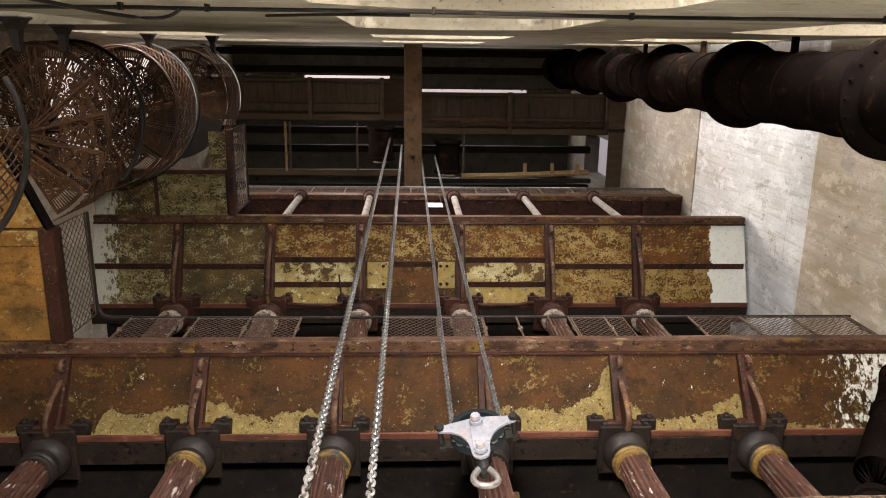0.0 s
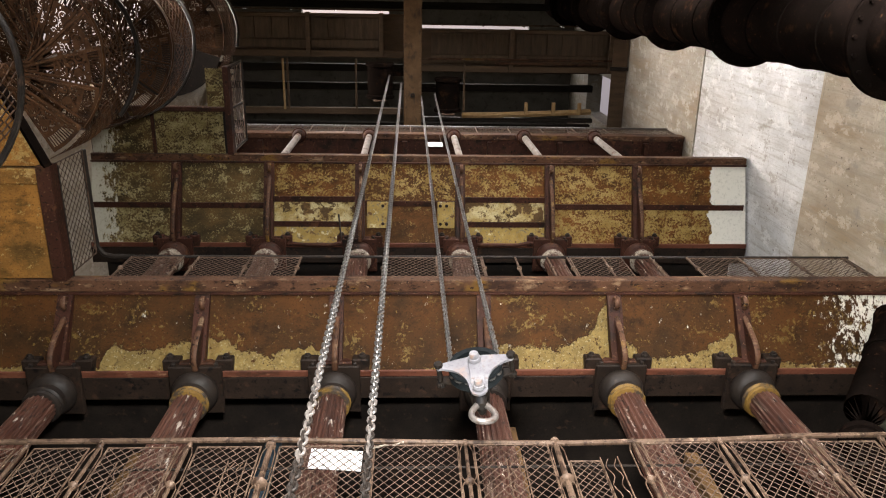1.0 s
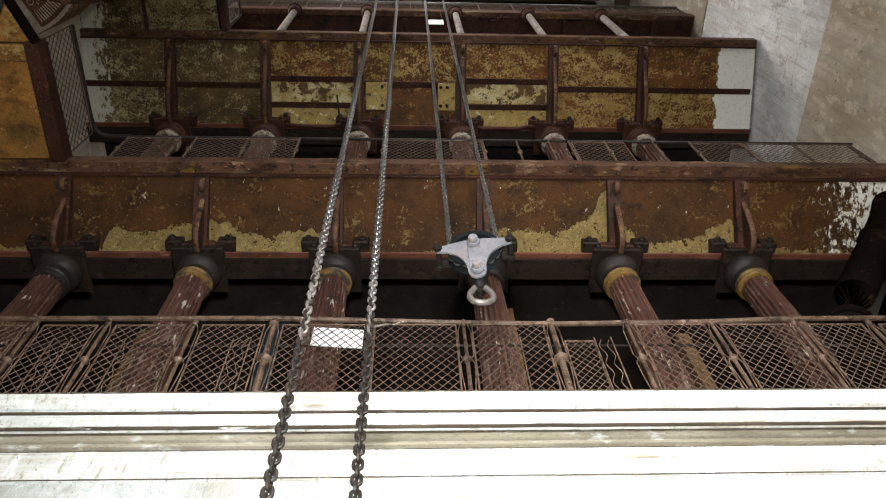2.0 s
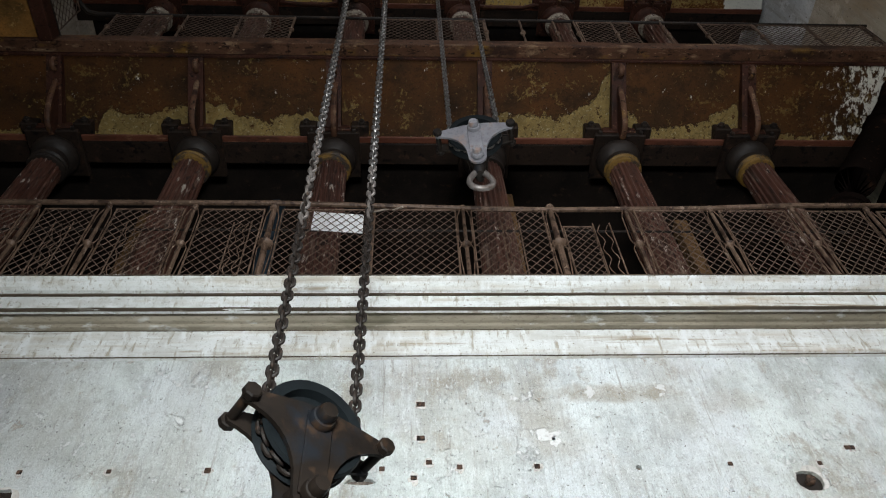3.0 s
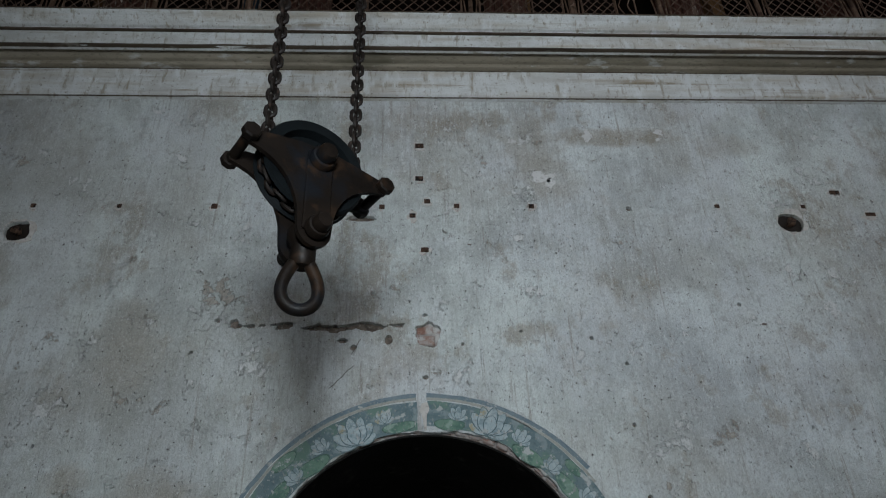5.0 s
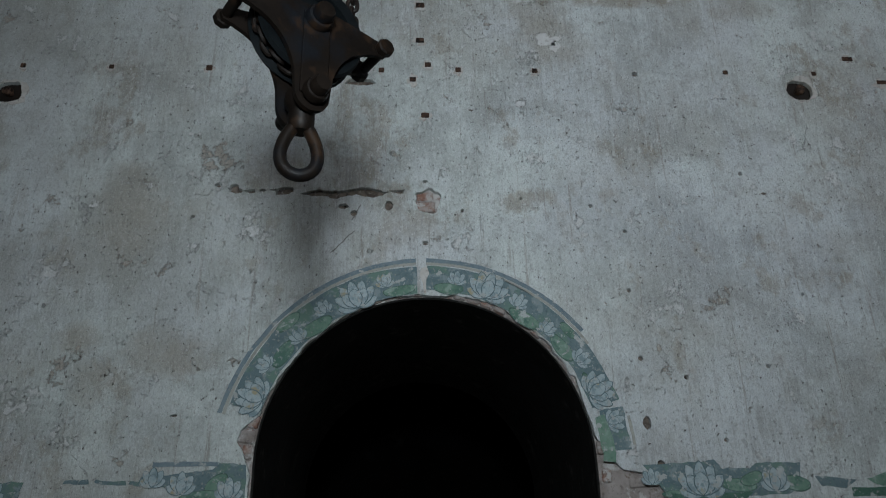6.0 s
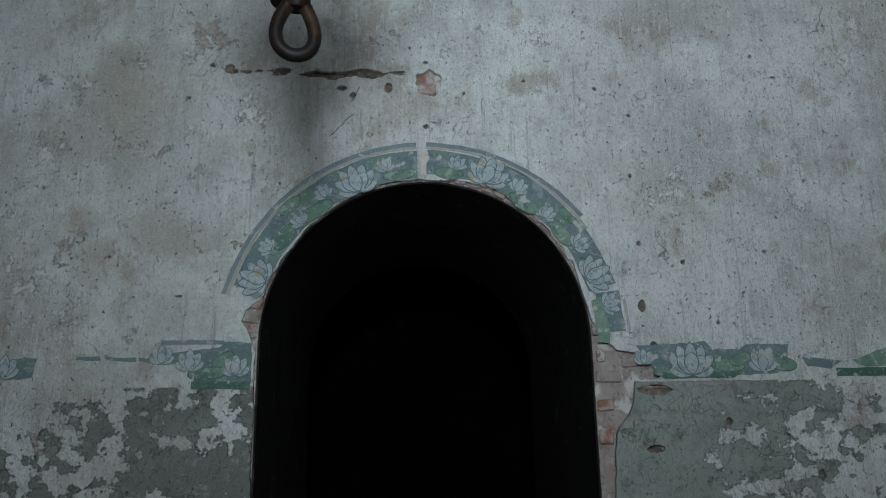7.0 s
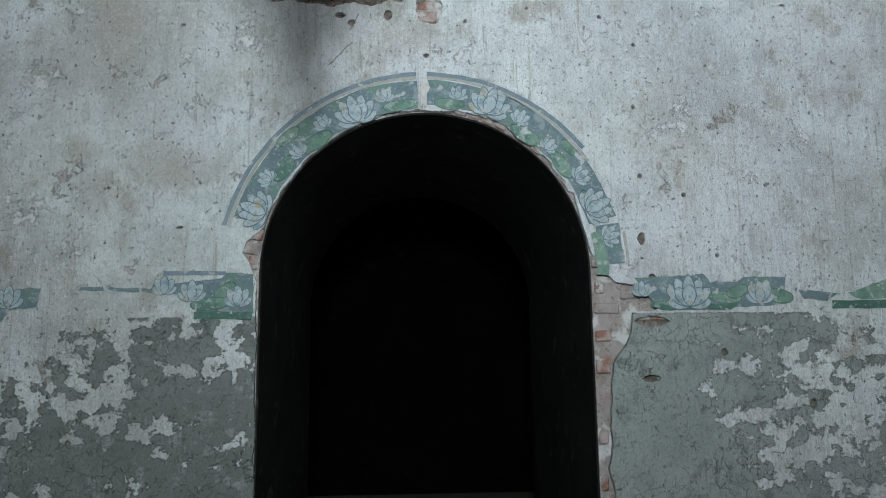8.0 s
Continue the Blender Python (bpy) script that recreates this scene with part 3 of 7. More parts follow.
# chain steel in three tones: shade at the foot is put into colour
CHAIN_DARK = surface("shaded_chain_steel", (0.008, 0.006, 0.005), (0.016, 0.012, 0.010), 20, 0.5, 0.0, 0.0, spec=0.15, layers=(((0.035, 0.022, 0.016), 30, 0.58, 0.66),))
CHAIN_MID = surface("mid_chain_steel", (0.12, 0.10, 0.09), (0.22, 0.20, 0.19), 20, 0.42, 0.6, 0.0, layers=(((0.10, 0.07, 0.055), 30, 0.56, 0.66),))
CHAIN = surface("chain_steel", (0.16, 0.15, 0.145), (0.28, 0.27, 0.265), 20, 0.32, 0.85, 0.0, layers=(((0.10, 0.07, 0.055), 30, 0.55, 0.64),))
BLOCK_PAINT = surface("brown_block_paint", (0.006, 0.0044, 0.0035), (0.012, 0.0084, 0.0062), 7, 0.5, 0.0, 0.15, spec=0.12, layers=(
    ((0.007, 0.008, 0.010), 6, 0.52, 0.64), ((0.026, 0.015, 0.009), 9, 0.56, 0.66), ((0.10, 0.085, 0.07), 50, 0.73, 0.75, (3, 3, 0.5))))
# lit copy of the block's colour: daylight on the front plate painted in
BLOCK_LIT = surface("lit_block_steel", (0.13, 0.127, 0.143), (0.21, 0.207, 0.225), 7, 0.42, 0.25, 0.12, layers=(
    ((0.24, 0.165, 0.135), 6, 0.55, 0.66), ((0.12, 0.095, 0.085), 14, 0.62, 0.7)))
# blue-black wheel, darkened further for the shade between the plates
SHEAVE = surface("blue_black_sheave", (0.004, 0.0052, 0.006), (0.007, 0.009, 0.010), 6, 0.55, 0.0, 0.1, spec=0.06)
STAIR = surface("cast_stair_iron", (0.050, 0.023, 0.011), (0.10, 0.046, 0.022), 4, 0.5, 0.1, 0.15, spec=0.15, layers=(((0.17, 0.085, 0.042), 9, 0.58, 0.68), ((0.018, 0.010, 0.007), 3, 0.52, 0.66)))
PIPE = surface("tarred_pipe", (0.004, 0.003, 0.0025), (0.009, 0.006, 0.005), 2.5, 0.65, 0.0, 0.2, layers=(((0.030, 0.015, 0.009), 4, 0.58, 0.70), ((0.05, 0.024, 0.013), 18, 0.64, 0.70)), spec=0.0)
TIMBER = surface("old_timber", (0.085, 0.056, 0.036), (0.15, 0.10, 0.065), 3, 0.75, 0.0, 0.25, stretch=(0.4, 2.5, 2.5), layers=(((0.08, 0.055, 0.04), 5, 0.55, 0.7, (0.5, 3, 3)),))
BOARD = surface("grey_boards", (0.085, 0.060, 0.042), (0.16, 0.115, 0.080), 3, 0.8, 0.0, 0.25, stretch=(3, 0.5, 3), layers=(((0.09, 0.07, 0.055), 6, 0.56, 0.7, (4, 0.5, 1)),))
ROOF_WOOD = surface("dark_roof_timber", (0.022, 0.019, 0.017), (0.045, 0.038, 0.032), 3, 0.9, 0.0, 0.2, stretch=(0.4, 3, 3), spec=0.02, layers=(((0.012, 0.011, 0.010), 6, 0.54, 0.66),))
BRACE_WOOD = surface("orange_brown_timber", (0.085, 0.045, 0.018), (0.16, 0.088, 0.036), 4, 0.8, 0.0, 0.3, stretch=(3, 3, 0.5), layers=(((0.05, 0.028, 0.014), 8, 0.54, 0.62, (3, 3, 0.5)),))
NEW_WOOD = surface("raw_wood", (0.36, 0.22, 0.10), (0.50, 0.33, 0.17), 6, 0.75, 0.0, 0.15, stretch=(1, 1, 0.3))
GIRDER = surface("girder_paint", (0.13, 0.072, 0.036), (0.23, 0.14, 0.075), 3, 0.55, 0.1, 0.15, layers=(((0.09, 0.055, 0.035), 6, 0.56, 0.66, (1, 0.5, 1)),))
WHITE_SHEET = surface("white_board", (0.80, 0.81, 0.82), (0.86, 0.87, 0.88), 4, 0.6, bump=0.0)
TUBE_WHITE = surface("whitewashed_tube", (0.22, 0.19, 0.17), (0.34, 0.30, 0.27), 5, 0.55, 0.0, 0.1, layers=(((0.14, 0.085, 0.065), 7, 0.53, 0.64), ((0.46, 0.43, 0.40), 9, 0.58, 0.66)))
CAPITAL_PALE = surface("limewashed_capital", (0.20, 0.16, 0.125), (0.38, 0.33, 0.27), 12, 0.7, 0.0, 0.6, layers=(((0.07, 0.038, 0.026), 16, 0.50, 0.60), ((0.50, 0.46, 0.40), 22, 0.58, 0.66)))
FLAKED = (((0.50, 0.525, 0.52), 7, 0.635, 0.655), ((0.44, 0.46, 0.45), 20, 0.60, 0.62), ((0.30, 0.32, 0.31), 60, 0.58, 0.64))
BAND_BLUE = surface("frieze_blue", (0.12, 0.18, 0.20), (0.20, 0.265, 0.28), 7, 0.85, bump=0.2, layers=(((0.16, 0.25, 0.21), 6, 0.50, 0.58), ((0.26, 0.32, 0.33), 14, 0.54, 0.60)) + FLAKED)
BAND_STRIPE = surface("frieze_stripe_blue", (0.16, 0.22, 0.26), (0.25, 0.31, 0.34), 8, 0.85, bump=0.2, layers=FLAKED)
BAND_PALE = surface("frieze_stripe_pale", (0.38, 0.38, 0.34), (0.48, 0.48, 0.44), 8, 0.85, bump=0.2, layers=FLAKED)
BAND_GREEN = surface("frieze_green", (0.13, 0.235, 0.175), (0.23, 0.345, 0.275), 9, 0.85, bump=0.2, layers=(((0.10, 0.19, 0.155), 8, 0.52, 0.60), ((0.30, 0.40, 0.34), 18, 0.55, 0.62)) + FLAKED)
BAND_EDGE = surface("frieze_leaf_edge", (0.07, 0.13, 0.105), (0.12, 0.20, 0.165), 9, 0.85, bump=0.2, layers=FLAKED)
BAND_DEEP = surface("frieze_deep_green", (0.06, 0.14, 0.105), (0.11, 0.20, 0.155), 9, 0.85, bump=0.2, layers=FLAKED)
PETAL = surface("frieze_petal", (0.33, 0.42, 0.45), (0.50, 0.565, 0.585), 16, 0.85, bump=0.2, layers=(((0.40, 0.36, 0.24), 9, 0.57, 0.64), ((0.24, 0.32, 0.345), 24, 0.53, 0.62)) + FLAKED)
PETAL_LINE = surface("frieze_outline", (0.10, 0.15, 0.165), (0.16, 0.22, 0.235), 9, 0.85, bump=0.1, layers=FLAKED)
PIT = surface("dark_pit", (0.10, 0.082, 0.068), (0.30, 0.245, 0.205), 26, 0.95, bump=0.8, layers=(((0.40, 0.36, 0.32), 30, 0.56, 0.64), ((0.045, 0.036, 0.03), 34, 0.58, 0.66)))
PATCH = surface("filler_plaster", (0.52, 0.48, 0.44), (0.70, 0.68, 0.65), 14, 0.9, bump=0.3, layers=(((0.36, 0.33, 0.30), 40, 0.55, 0.66),))
CHIP = surface("bare_lime", (0.66, 0.655, 0.64), (0.76, 0.76, 0.75), 16, 0.9, bump=0.2, layers=(((0.50, 0.48, 0.45), 40, 0.57, 0.66),))
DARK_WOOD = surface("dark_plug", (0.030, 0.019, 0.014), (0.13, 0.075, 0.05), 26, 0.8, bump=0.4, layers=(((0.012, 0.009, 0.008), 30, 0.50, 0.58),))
BLUE_PAINT = surface("blue_paint", (0.020, 0.035, 0.05), (0.034, 0.056, 0.075), 6, 0.5, bump=0.1)


# ---- mesh tools ----
class Shape:
    """Vertices and faces gathered for one mesh."""

    def __init__(self):
        self.v, self.f = [], []

    def add(self, verts, faces, m=None):
        k = len(self.v)
        self.v += [tuple(m @ Vector(p)) for p in verts] if m else [tuple(p) for p in verts]
        self.f += [tuple(i + k for i in f) for f in faces]
        return self

    def box(self, x0, x1, y0, y1, z0, z1, m=None, b=0.0):
        if not b:
            v = [(x, y, z) for x in (x0, x1) for y in (y0, y1) for z in (z0, z1)]
            return self.add(v, [(0, 1, 3, 2), (4, 6, 7, 5), (0, 4, 5, 1), (2, 3, 7, 6), (0, 2, 6, 4), (1, 5, 7, 3)], m)
        b = min(b, (x1 - x0) * 0.4, (y1 - y0) * 0.4, (z1 - z0) * 0.4)
        bm = bmesh.new()
        bmesh.ops.create_cube(bm, size=1)
        for q in bm.verts:
            q.co = Vector(((x0 + x1) / 2 + q.co.x * (x1 - x0), (y0 + y1) / 2 + q.co.y * (y1 - y0), (z0 + z1) / 2 + q.co.z * (z1 - z0)))
        bmesh.ops.bevel(bm, geom=bm.edges[:], offset=b, segments=1, affect="EDGES")
        bm.verts.index_update()
        v, f = [q.co[:] for q in bm.verts], [tuple(q.index for q in face.verts) for face in bm.faces]
        bm.free()
        return self.add(v, f, m)

    def lathe(self, profile, n=24, m=None, closed=True):
        """profile: (radius, height) from bottom to top, turned round z."""
        v = [(r * math.cos(2 * math.pi * i / n), r * math.sin(2 * math.pi * i / n), z) for r, z in profile for i in range(n)]
        f = [(j * n + i, j * n + (i + 1) % n, (j + 1) * n + (i + 1) % n, (j + 1) * n + i) for j in range(len(profile) - 1) for i in range(n)]
        if closed:
            f += [tuple(range(n - 1, -1, -1)), tuple((len(profile) - 1) * n + i for i in range(n))]
        return self.add(v, f, m)

    def rod(self, a, b, r, n=8, r2=None):
        a, b = Vector(a), Vector(b)
        m = Matrix.Translation(a) @ (b - a).to_track_quat("Z", "Y").to_matrix().to_4x4()
        return self.lathe([(r, 0), (r if r2 is None else r2, (b - a).length)], n, m)

    def tube(self, path, r, n=8, closed=False, flat=1.0, up=None):
        """A bar of round (flat 1) or oval section along a path."""
        p = [Vector(q) for q in path]
        k = len(p)
        verts = []
        ref = Vector(up) if up else None
        for i in range(k):
            d = (p[(i + 1) % k] - p[i - 1]) if closed else (p[min(i + 1, k - 1)] - p[max(i - 1, 0)])
            d.normalize()
            side = ref if ref and abs(ref.dot(d)) < 0.98 else (Vector((0, 0, 1)) if abs(d.z) < 0.9 else Vector((1, 0, 0)))
            s = d.cross(side).normalized()
            u = s.cross(d).normalized()
            verts += [p[i] + (s * math.cos(a) * r * flat + u * math.sin(a) * r) for a in (2 * math.pi * (j + 0.5) / n for j in range(n))]
        f = [(i * n + j, i * n + (j + 1) % n, ((i + 1) % k) * n + (j + 1) % n, ((i + 1) % k) * n + j) for i in range(k if closed else k - 1) for j in range(n)]
        if not closed:
            f += [tuple(range(n - 1, -1, -1)), tuple((k - 1) * n + j for j in range(n))]
        return self.add(verts, f)

    def prism(self, outline, m, d0, d1):
        """A 2D outline in the pose m's x and y, from d0 to d1 along its z."""
        k = len(outline)
        v = [(x, y, d0) for x, y in outline] + [(x, y, d1) for x, y in outline]
        f = [tuple(range(k - 1, -1, -1)), tuple(range(k, 2 * k))] + [(i, (i + 1) % k, k + (i + 1) % k, k + i) for i in range(k)]
        return self.add(v, f, m)

    def sweep_x(self, profile, x0, x1):
        """A closed (y, z) profile drawn along x."""
        k = len(profile)
        v = [(x0, y, z) for y, z in profile] + [(x1, y, z) for y, z in profile]
        return self.add(v, [tuple(range(k)), tuple(range(2 * k - 1, k - 1, -1))] + [(i, k + i, k + (i + 1) % k, (i + 1) % k) for i in range(k)])

    def lattice(self, o, u, v, w, h, du, dv, r):
        """Diamond wire mesh on the rectangle o, o + w u, o + h v; wires r thick in two layers."""
        o, u, v = Vector(o), Vector(u).normalized(), Vector(v).normalized()
        nrm = u.cross(v).normalized()
        k = dv / du
        for s in (1, -1):
            c = -k * w if s > 0 else 0.0
            top = h if s > 0 else h + k * w
            steps = int((top - c) / dv) + 1
            for i in range(1, steps + 1):
                q = c + i * dv
                pts = []
                for t in (0, w):
                    y = q + s * k * t
                    if 0 <= y <= h:
                        pts.append((t, y))
                for y in (0, h):
                    t = (y - q) / (s * k)
                    if 0 < t < w:
                        pts.append((t, y))
                if len(pts) >= 2:
                    (a, b), (e, g) = min(pts), max(pts)
                    self.rod(o + u * a + v * b + nrm * r * s, o + u * e + v * g + nrm * r * s, r, 4)
        return self



def mesh_of(name, shape, material, smooth=False):
    me = bpy.data.meshes.new(name)
    me.from_pydata(shape.v, [], shape.f)
    bm = bmesh.new()
    bm.from_mesh(me)
    bmesh.ops.recalc_face_normals(bm, faces=bm.faces[:])
    bm.to_mesh(me)
    bm.free()
    me.materials.append(material)
    if smooth:
        me.polygons.foreach_set("use_smooth", [True] * len(me.polygons))
        me.set_sharp_from_angle(angle=radians(38))
    return me


def thing(name, at, label, category, group="", kind=""):
    ob = new(name)
    ob.empty_display_size = 0.1
    ob.location = at
    return tagged(ob, label, category, group, kind)


def root(ob):
    """The world place of an unturned thing or part."""
    return ob.location + (root(ob.parent) if ob.parent else Vector())


def part(name, shape, material, parent, label="", smooth=False, m=None):
    me = shape if isinstance(shape, bpy.types.Mesh) else mesh_of(name, shape, material, smooth)
    ob = new(name, me)
    ob.parent = parent
    if parent and m is None:
        ob.matrix_parent_inverse = Matrix.Identity(4)
        ob.location = -root(parent)
    if m is not None:
        ob.matrix_basis = Matrix.Translation(-root(parent)) @ m
    return tagged(ob, label)


def solid(name, shape, material, label, category, kind="", group="", smooth=False):
    return tagged(new(name, mesh_of(name, shape, material, smooth)), label, category, group, kind)


# ---- structure ----
LEFT, RIGHT, BACK, TOP = -6.5, 6.08, 9.5, 30.0
WALL_Y, DEPTH = 4.0, 2.1
ARCH_X, ARCH_Z, ARCH_R = 0.10, 2.03, 0.905
COLUMNS = (-4.03, -2.44, -0.86, 0.90, 2.49, 4.06)


def arc(cx, cz, r, a0, a1, n):
    return [(cx + r * math.cos(radians(a0 + (a1 - a0) * i / n)), cz + r * math.sin(radians(a0 + (a1 - a0) * i / n))) for i in range(n + 1)]


def wall_skin(outer, holes, y_front, y_back):
    """An upright sheet in x and z with openings, y_front to y_back thick."""
    bm = bmesh.new()
    edges = []
    for loop in (outer, *holes):
        vs = [bm.verts.new((x, y_front, z)) for x, z in loop]
        edges += [bm.edges.new((vs[i], vs[(i + 1) % len(vs)])) for i in range(len(vs))]
    bmesh.ops.triangle_fill(bm, edges=edges, use_beauty=True, use_dissolve=False)
    bm.verts.index_update()
    s = Shape()
    s.add([v.co[:] for v in bm.verts], [tuple(v.index for v in f.verts) for f in bm.faces])
    k = len(s.v)
    s.add([(x, y_back, z) for x, _, z in s.v], [tuple(reversed(f)) for f in s.f])
    for e in edges:
        a, b = e.verts[0].index, e.verts[1].index
        s.f.append((a, b, b + k, a + k))
    bm.free()
    return s


def ragged(points, amount, step=0.035, seed=0):
    """The same open line with more points, shifted unevenly."""
    out = []
    for (ax, az), (bx, bz) in zip(points, points[1:]):
        d = math.hypot(bx - ax, bz - az)
        for i in range(max(1, int(d / step))):
            t = i / max(1, int(d / step))
            x, z = ax + (bx - ax) * t, az + (bz - az) * t
            q = 1.4 * noise.noise_vector(Vector((x * 5, seed, z * 5))) + noise.noise_vector(Vector((x * 14, seed, z * 14))) + 0.6 * noise.noise_vector(Vector((x * 41, seed + 3, z * 41)))
            out.append((x + q.x * amount, z + q.z * amount))
    return out + [points[-1]]


# floors
solid("floor", Shape().box(LEFT, RIGHT, REAR - REAR_T, BACK, -0.2, 0.0), FLOOR, "dark worn tile floor of the pit", "floor", "structure")

# masonry core of the front wall with the arched passage
lower = [(LEFT, 0), (ARCH_X - ARCH_R, 0), *reversed(arc(ARCH_X, ARCH_Z, ARCH_R, 0, 180, 40)), (ARCH_X + ARCH_R, 0), (RIGHT, 0), (RIGHT, 5.7), (LEFT, 5.7)]
core = wall_skin(lower, (), WALL_Y + 0.035, WALL_Y + DEPTH)
wall_front = solid("wall_front", core, PINK_MORTAR, "thick masonry wall with an arched passage", "wall", "structure")

# plaster coat, broken away along both jambs and at a few holes
P_L = ragged([(-0.79, 0.0), (-0.80, 0.5), (-0.802, 1.3), (-0.812, 1.95), (-0.835, 2.04), (-0.855, 2.10), (-0.885, 2.14), (-0.87, 2.19), (-0.83, 2.23), (-0.79, 2.26)], 0.009, 0.02, 1)
P_A = ragged(list(reversed(arc(ARCH_X, ARCH_Z, ARCH_R + 0.004, 82, 164.5, 30))), 0.011, 0.022, 2)
P_A += ragged(list(reversed(arc(ARCH_X, ARCH_Z, ARCH_R + 0.014, 26, 79, 26))), 0.015, 0.014, 7)
P_R = ragged([(0.955, 2.30), (0.985, 2.19), (1.01, 2.12), (1.06, 2.08), (1.075, 2.02), (1.13, 1.965), (1.23, 1.955), (1.30, 1.91), (1.345, 1.835), (1.36, 1.812), (1.335, 1.80),
              (1.22, 1.795), (1.215, 1.73), (1.205, 1.67), (1.15, 1.60), (1.10, 1.52), (1.085, 1.40), (1.07, 1.25), (1.075, 1.10), (1.05, 0.98), (1.08, 0.85), (1.07, 0.4), (1.06, 0.0)], 0.008, 0.025, 3)


def blob(cx, cz, rx, rz, seed, n=18, wob=0.28):
    out = []
    for i in range(n):
        a = 2 * math.pi * i / n
        k = 1 + wob * noise.noise(Vector((math.cos(a) * 1.7, math.sin(a) * 1.7, seed * 3.1)))
        out.append((cx + rx * k * math.cos(a), cz + rz * k * math.sin(a)))
    return out


GASH = ragged([(-0.64, 3.602), (-0.52, 3.622), (-0.45, 3.608), (-0.36, 3.618), (-0.26, 3.645), (-0.20, 3.632), (-0.15, 3.612), (-0.125, 3.602), (-0.12, 3.598), (-0.14, 3.594), (-0.22, 3.568), (-0.30, 3.592), (-0.42, 3.574), (-0.50, 3.588), (-0.56, 3.578), (-0.64, 3.602)], 0.020, 0.010, 5)[:-1]
CAVITY = [blob(0.125, 3.54, 0.08, 0.078, 1, 26, 0.4), blob(-0.735, 3.605, 0.07, 0.022, 2, 26, 0.7), GASH,
          blob(-1.03, 3.612, 0.045, 0.022, 6, 22, 0.9), blob(-0.93, 3.600, 0.035, 0.010, 61, 14, 0.8), blob(-0.86, 3.604, 0.022, 0.008, 62, 12, 0.8), blob(-1.13, 3.640, 0.016, 0.016, 63, 12, 0.6), blob(-0.06, 3.60, 0.05, 0.012, 64, 16, 0.9), blob(-0.11, 3.503, 0.024, 0.03, 7), blob(-0.38, 3.50, 0.03, 0.018, 8), blob(-0.315, 3.455, 0.022, 0.02, 9), blob(-0.30, 4.39, 0.10, 0.026, 10),
          blob(2.587, 4.353, 0.085, 0.08, 11), blob(-2.481, 4.293, 0.085, 0.08, 12), blob(1.286, 2.20, 0.024, 0.034, 13), blob(1.323, 1.745, 0.085, 0.028, 14), blob(1.30, 1.44, 0.05, 0.02, 15),
          blob(2.176, 1.294, 0.022, 0.03, 16), blob(1.336, 1.985, 0.02, 0.02, 17), blob(1.11, 3.502, 0.014, 0.014, 18, 9), blob(2.075, 3.726, 0.015, 0.015, 19, 9), blob(1.50, 4.472, 0.02, 0.022, 20, 9),
          blob(0.11, 3.667, 0.017, 0.012, 21, 9), blob(0.108, 3.259, 0.017, 0.013, 22, 9), blob(-1.255, 3.431, 0.013, 0.010, 23, 9), blob(1.296, 2.556, 0.014, 0.016, 24, 9), blob(1.705, 2.106, 0.014, 0.014, 25, 9),
          blob(1.539, 2.448, 0.014, 0.016, 26, 9), blob(2.012, 2.506, 0.012, 0.014, 27, 9), blob(0.687, 3.551, 0.012, 0.010, 28, 9), blob(1.299, 3.334, 0.013, 0.013, 29, 9), blob(-2.007, 2.886, 0.011, 0.013, 30, 9),
          blob(1.279, 2.959, 0.012, 0.014, 31, 9), blob(1.707, 1.577, 0.022, 0.022, 32, 10), blob(0.332, 3.47, 0.010, 0.012, 33, 9), blob(-1.226, 2.271, 0.02, 0.008, 34, 9), blob(2.30, 2.93, 0.01, 0.012, 35, 9)]
outline = [(LEFT, 0.0), *P_L, *P_A, *P_R, (RIGHT, 0.0), (RIGHT, 5.46), (LEFT, 5.46)]
coat = solid("wall_plaster", wall_skin(outline, CAVITY, WALL_Y, WALL_Y + 0.034), PLASTER, "blue-white limewashed plaster with flaking grey-green dado", "wall", "structure")

# brown hole bottoms, darkened for the shade a deeper hole would have
pits = Shape()
for k, loop in enumerate(CAVITY):
    if k > 0:
        pits.prism(loop, pose(0, 0, 0, 90, 0, 0), -WALL_Y - 0.0345, -WALL_Y - 0.031)
part("pit_ground", pits, PIT, coat, "hole bottoms of brown mortar, darkened for their shade")
for k, (cx, cz, rx, rz) in enumerate(((1.31, 5.13, 0.04, 0.045), (0.945, 4.74, 0.06, 0.045), (0.99, 4.69, 0.03, 0.045), (0.75, 5.07, 0.03, 0.022), (1.835, 5.165, 0.03, 0.022), (1.82, 5.10, 0.018, 0.014))):
    part("lime_chip", Shape().prism(blob(cx, cz, rx, rz, k + 40, 22, 1.1), pose(0, 0, 0, 90, 0, 0), -WALL_Y + 0.0002, -WALL_Y + 0.0022), CHIP, coat, "pale lime chip")

# lining of the passage and the dark room behind it, shade put into their colours
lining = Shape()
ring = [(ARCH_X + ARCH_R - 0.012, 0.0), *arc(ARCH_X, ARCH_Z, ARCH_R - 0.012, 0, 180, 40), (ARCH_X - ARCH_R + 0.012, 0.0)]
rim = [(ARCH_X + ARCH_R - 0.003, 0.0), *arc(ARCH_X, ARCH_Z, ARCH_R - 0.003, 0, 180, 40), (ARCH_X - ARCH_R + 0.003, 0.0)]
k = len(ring)
